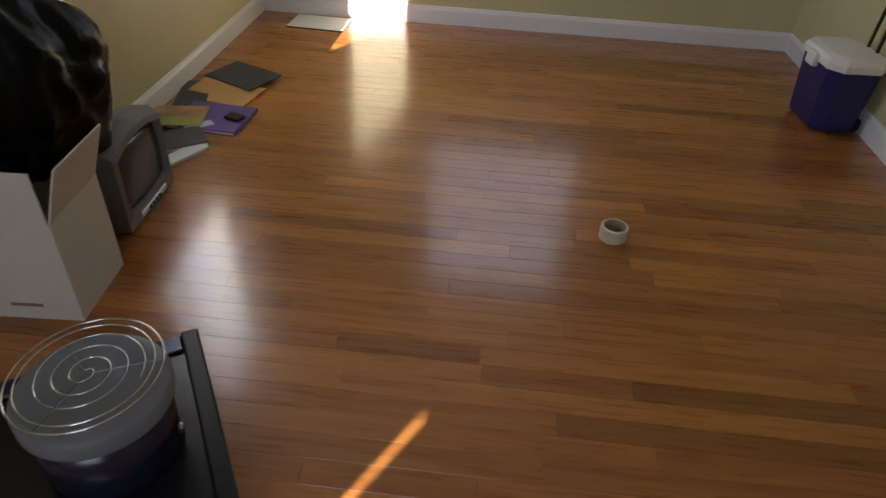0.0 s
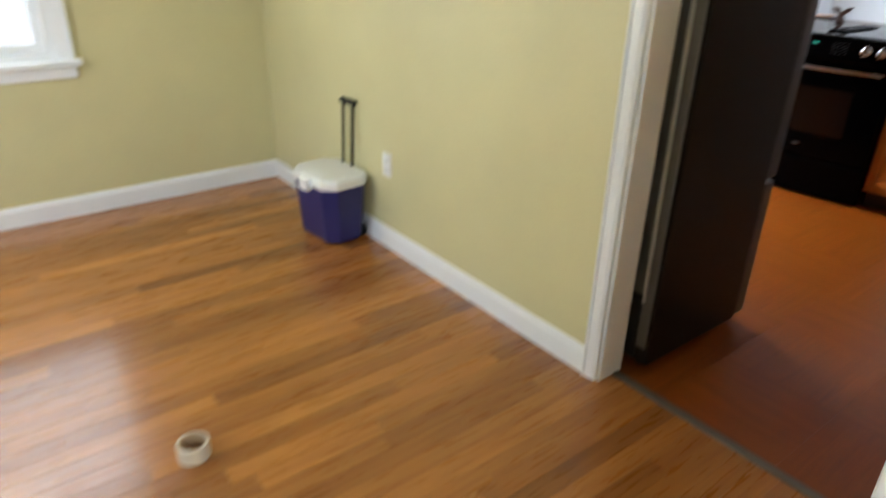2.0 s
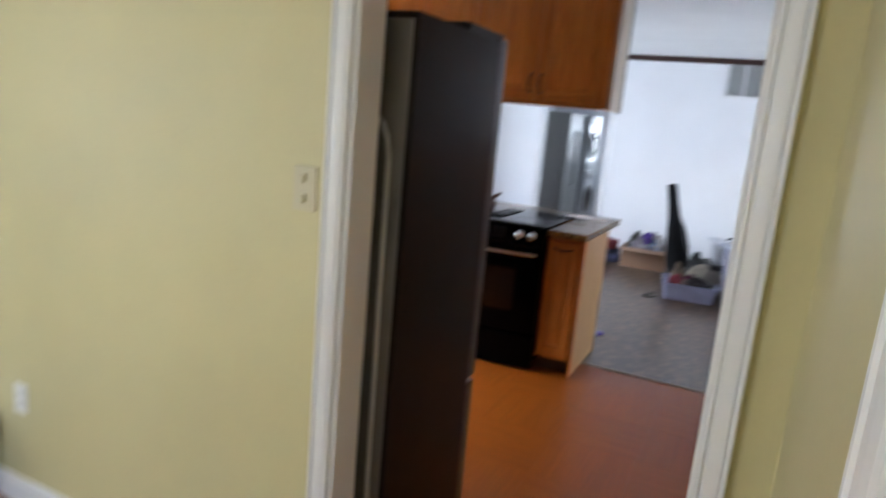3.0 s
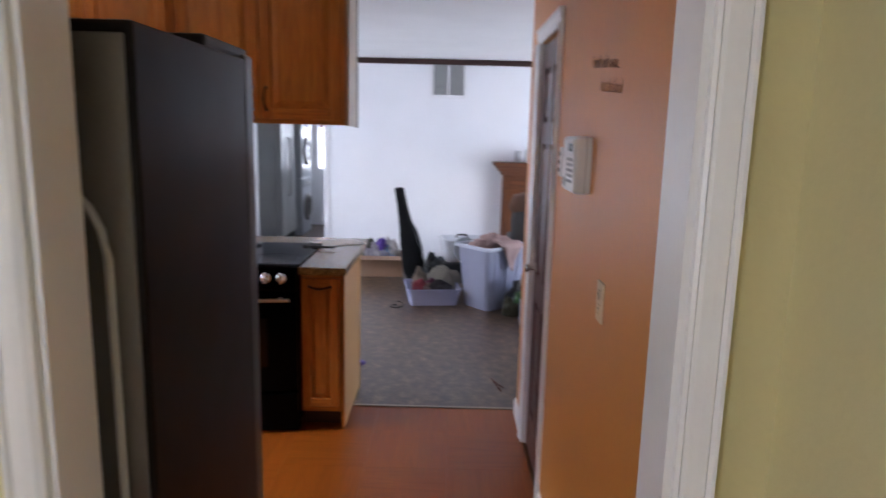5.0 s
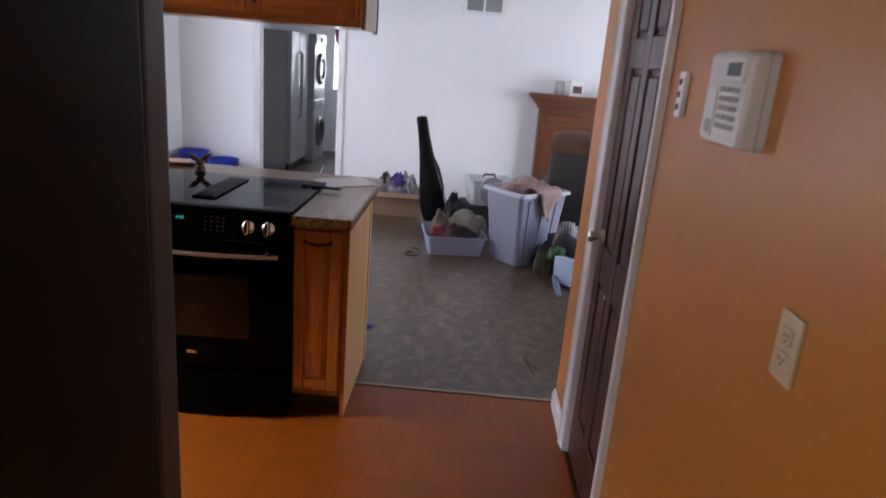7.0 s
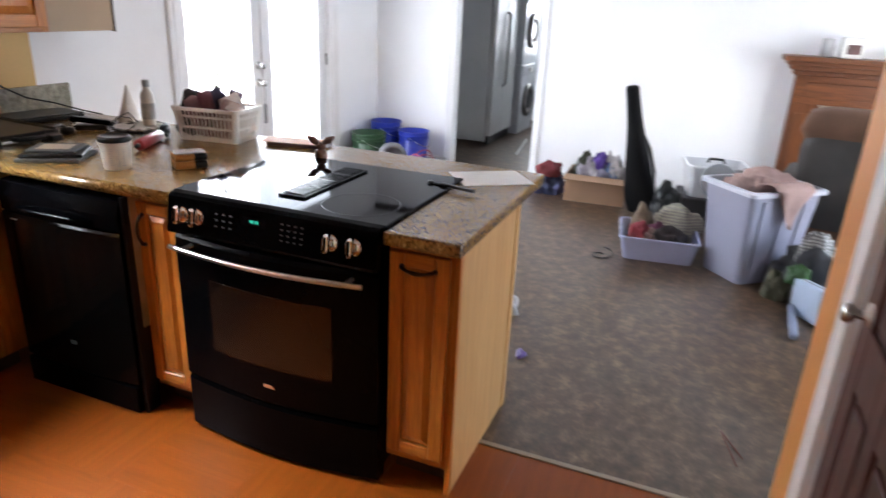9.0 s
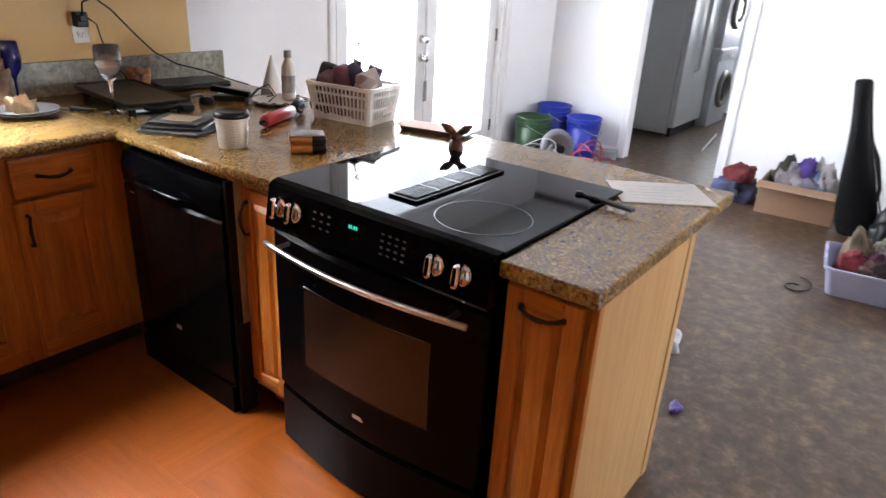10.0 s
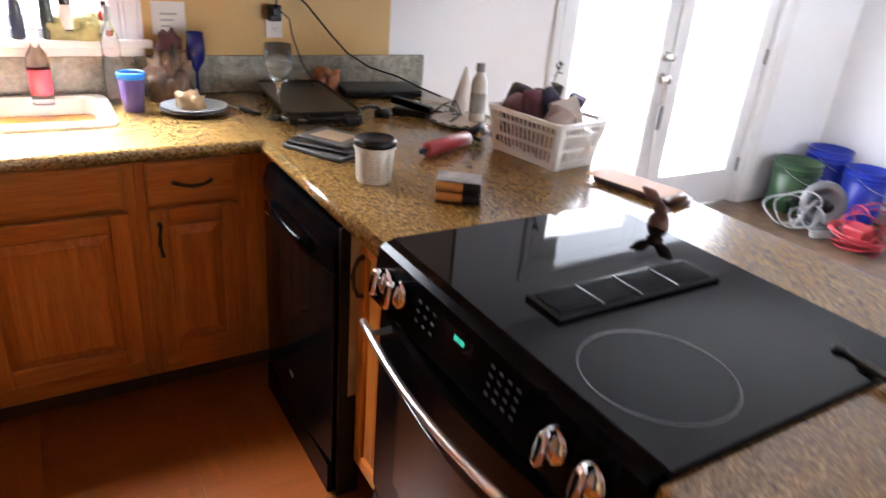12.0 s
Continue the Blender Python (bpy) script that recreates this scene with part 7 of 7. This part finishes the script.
for label, mat_c, cx_, cy_, n_c, r_c in (("tangled red cord by the buckets", RC, 9.42, 4.80, 5, 0.0045), ("tangled white cord in front of the green bucket", plain("pale_grey_cord", (0.26, 0.26, 0.27), 0.5), 9.24, 5.22, 5, 0.006)):
    tg = thing("tangled_cord", pose(cx_, cy_, 0.0), label, "cord")
    for k in range(n_c):
        rr_c, ph, ti = rng_c.uniform(0.09, 0.14), rng_c.uniform(0, 6.3), rng_c.uniform(0.5, 1.3)
        ox, oy = rng_c.uniform(-0.06, 0.06), rng_c.uniform(-0.10, 0.10)
        pts = []
        for j in range(26):
            a_ = 2 * math.pi * j / 26
            u, v = rr_c * math.cos(a_) * (1 + 0.15 * math.sin(3 * a_ + ph)), rr_c * math.sin(a_) * (1 + 0.12 * math.cos(2 * a_ + ph))
            pts.append((ox + u * math.cos(ph) - v * math.sin(ph) * math.cos(ti), oy + u * math.sin(ph) + v * math.cos(ph) * math.cos(ti), 0.008 + rr_c * 1.13 * math.sin(ti) + v * math.sin(ti)))
        part("loop", pipe(pts, r_c, 6, True), mat_c, tg, smooth=True)
solo("tool_case", block(-0.06, 0.06, -0.10, 0.10, 0, 0.08, 0.012, 2), plain("grey_latch", (0.25, 0.27, 0.3), 0.4), "grey tool case by the baseboard", "case", pose(10.02, 4.98, 0, 0, 0, 20))

# ---------------------------------------------------------------- laundry hall
def side_fridge():
    G = plain("old_grey_enamel", (0.40, 0.41, 0.40), 0.4, vary=0.06)
    top = thing("refrigerator", pose(11.35, 4.855, 0), "old pale grey side-by-side refrigerator in the laundry hall", "refrigerator")
    part("body", block(0, 0.86, 0.065, 0.80, 0.03, 1.72, 0.008, 2), G, top)
    for a, b in ((0.003, 0.37), (0.376, 0.857)):
        d = part("door", block(a, b, 0.0, 0.06, 0.10, 1.72, 0.012, 3), G, top)
        x = 0.34 if a < 0.1 else 0.406
        part("handle", pipe([(x, 0.0, 0.65), (x, -0.035, 0.68), (x, -0.035, 1.45), (x, 0.0, 1.48)], 0.011, 8), G, d, smooth=True)
    part("kick_grille", block(0.02, 0.84, 0.03, 0.06, 0.0, 0.095), BLACKPL, top)


side_fridge()


def washer(z, label):
    top = thing("washing_machine" if z == 0 else "tumble_dryer", pose(12.24, 4.775, z), label, "washing machine")
    Wt = plain("white_enamel", (0.42, 0.44, 0.46), 0.3)
    part("cabinet", block(0, 0.66, 0, 0.70, 0.0, 0.86, 0.012, 2), Wt, top)
    part("control_panel", block(0.02, 0.64, -0.012, 0.0, 0.72, 0.85, 0.004), plain("grey_panel", (0.35, 0.36, 0.38), 0.35), top)
    rg = part("door_ring", lathe([(0.14, 0), (0.21, 0), (0.215, 0.02), (0.19, 0.045), (0.15, 0.04), (0.14, 0.02)], 36), GREYMET, top, "grey metal porthole ring", True)
    rg.matrix_basis = pose(0.33, 0, 0.40, 90)
    gl = part("door_glass", lathe([(0, 0.03), (0.08, 0.028), (0.142, 0.018), (0.142, 0.01), (0, 0.01)], 30), BLACKGLASS, top, smooth=True)
    gl.matrix_basis = pose(0.33, 0, 0.40, 90)
    part("dial", lathe([(0, 0), (0.03, 0), (0.028, 0.025), (0, 0.027)], 20), WHITEPL, top).matrix_basis = pose(0.33, -0.012, 0.785, 90)


washer(0, "white front-loading washing machine")
washer(0.862, "white tumble dryer stacked on the washing machine")
for k, (y, c, w, h) in enumerate(((4.60, (0.25, 0.06, 0.10), 0.09, 0.75), (4.50, (0.10, 0.05, 0.06), 0.10, 0.62), (4.40, (0.30, 0.16, 0.18), 0.09, 0.70))):
    bm = heap(0.34, w, h / 2, 110 + k, 0.2, 4, flat=False)
    solo("hanging_clothes", bm, plain("hung_cloth_%s" % "abc"[k], c, 0.85, vary=0.3, scale=20), "dark red garments hanging from the ceiling rail", "clothes", pose(12.9, y, CEIL - 0.07 - h / 2), True, "hanging clothes")
setting("rail", pipe([(12.9, 3.82, CEIL - 0.06), (12.9, 5.72, CEIL - 0.06)], 0.012, 8), STEEL, "steel clothes rail in the laundry hall", "rail")
solo("broom_handle", pipe([(11.9, 4.55, 0.012), (11.0, 4.42, 0.012)], 0.008, 8), WHITEPL, "thin white stick on the hall floor", "stick")

# ---------------------------------------------------------------- floor pieces
PLANK_W = 0.07


def plank_mesh(L, w, h=0.012, ch=0.0007):
    """One floor strip, top edges eased, origin at its near left corner below."""
    bm = bmesh.new()
    z0, z1 = -h, 0.0
    lo = [(0, 0), (L, 0), (L, w), (0, w)]
    hi = [(ch, ch), (L - ch, ch), (L - ch, w - ch), (ch, w - ch)]
    a = [bm.verts.new((x, y, z0)) for x, y in lo]
    b = [bm.verts.new((x, y, z1 - ch)) for x, y in lo]
    c = [bm.verts.new((x, y, z1)) for x, y in hi]
    for p, q in ((a, b), (b, c)):
        for k in range(4):
            bm.faces.new((p[k], p[(k + 1) % 4], q[(k + 1) % 4], q[k]))
    bm.faces.new(c)
    bmesh.ops.recalc_face_normals(bm, faces=bm.faces)
    return bm


rng = random.Random(11)
LENGTHS = [0.4, 0.6, 0.8, 1.0, 1.3, 1.6]
plank_data = {}
for L in LENGTHS:
    me = to_mesh("plank", plank_mesh(L - 0.0004, PLANK_W - 0.0005))
    me.materials.append(OAKFLOOR)
    plank_data[L] = me
rest = bmesh.new()
y, count = LS, 0
while y < NY - 0.001:
    w = min(PLANK_W, NY - y)
    x = LX - rng.uniform(0, 0.6)
    while x < WX + 0.066:
        L = rng.choice(LENGTHS)
        inside = x >= LX and x + L <= WX + 0.066 and w == PLANK_W
        if inside and y > 2.2 and count < 300:
            ob = new("plank", plank_data[L])
            ob.parent = floor_lr
            ob.location = (x, y, 0)
            count += 1
        else:
            a, b = max(x, LX), min(x + L, WX + 0.066)
            if b - a > 0.004:
                bx(rest, a, b - 0.0004, y, y + w - 0.0005, -0.012, -0.0002, 0.0)
        x += L
    y += PLANK_W
ob = part("planks_beyond", rest, OAKFLOOR, floor_lr)
tagged(ob, kind="stuff")

S = 0.405
tile_me = {}
for k, mt in enumerate((LAMINATE, wood("orange_laminate_cross", (0.205, 0.046, 0.0034), (0.26, 0.063, 0.0048), "y", 0.33, 1.0, coat=0.03, tone=0.03, bump=0.03, coat_rough=0.2, pores=0.3, spec=0.25))):
    me = to_mesh("laminate_board", plank_mesh(S - 0.0003, S - 0.0003, 0.010, 0.0003))
    me.materials.append(mt)
    tile_me[k] = me
edge = bmesh.new()
for i in range(8):
    for j in range(10):
        x, y = WX + 0.10 + i * S, OY + j * S
        if x >= CX - 0.012 or y >= 5.55:
            continue
        if x + S <= CX - 0.010:
            ob = new("laminate_board", tile_me[(i + j) % 2])
            ob.parent = floor_k
            ob.location = (x, y, 0)
        else:
            bx(edge, x, CX - 0.012, y, y + S - 0.0008, -0.010, -0.0002)
tagged(part("laminate_edge", edge, LAMINATE, floor_k), kind="stuff")
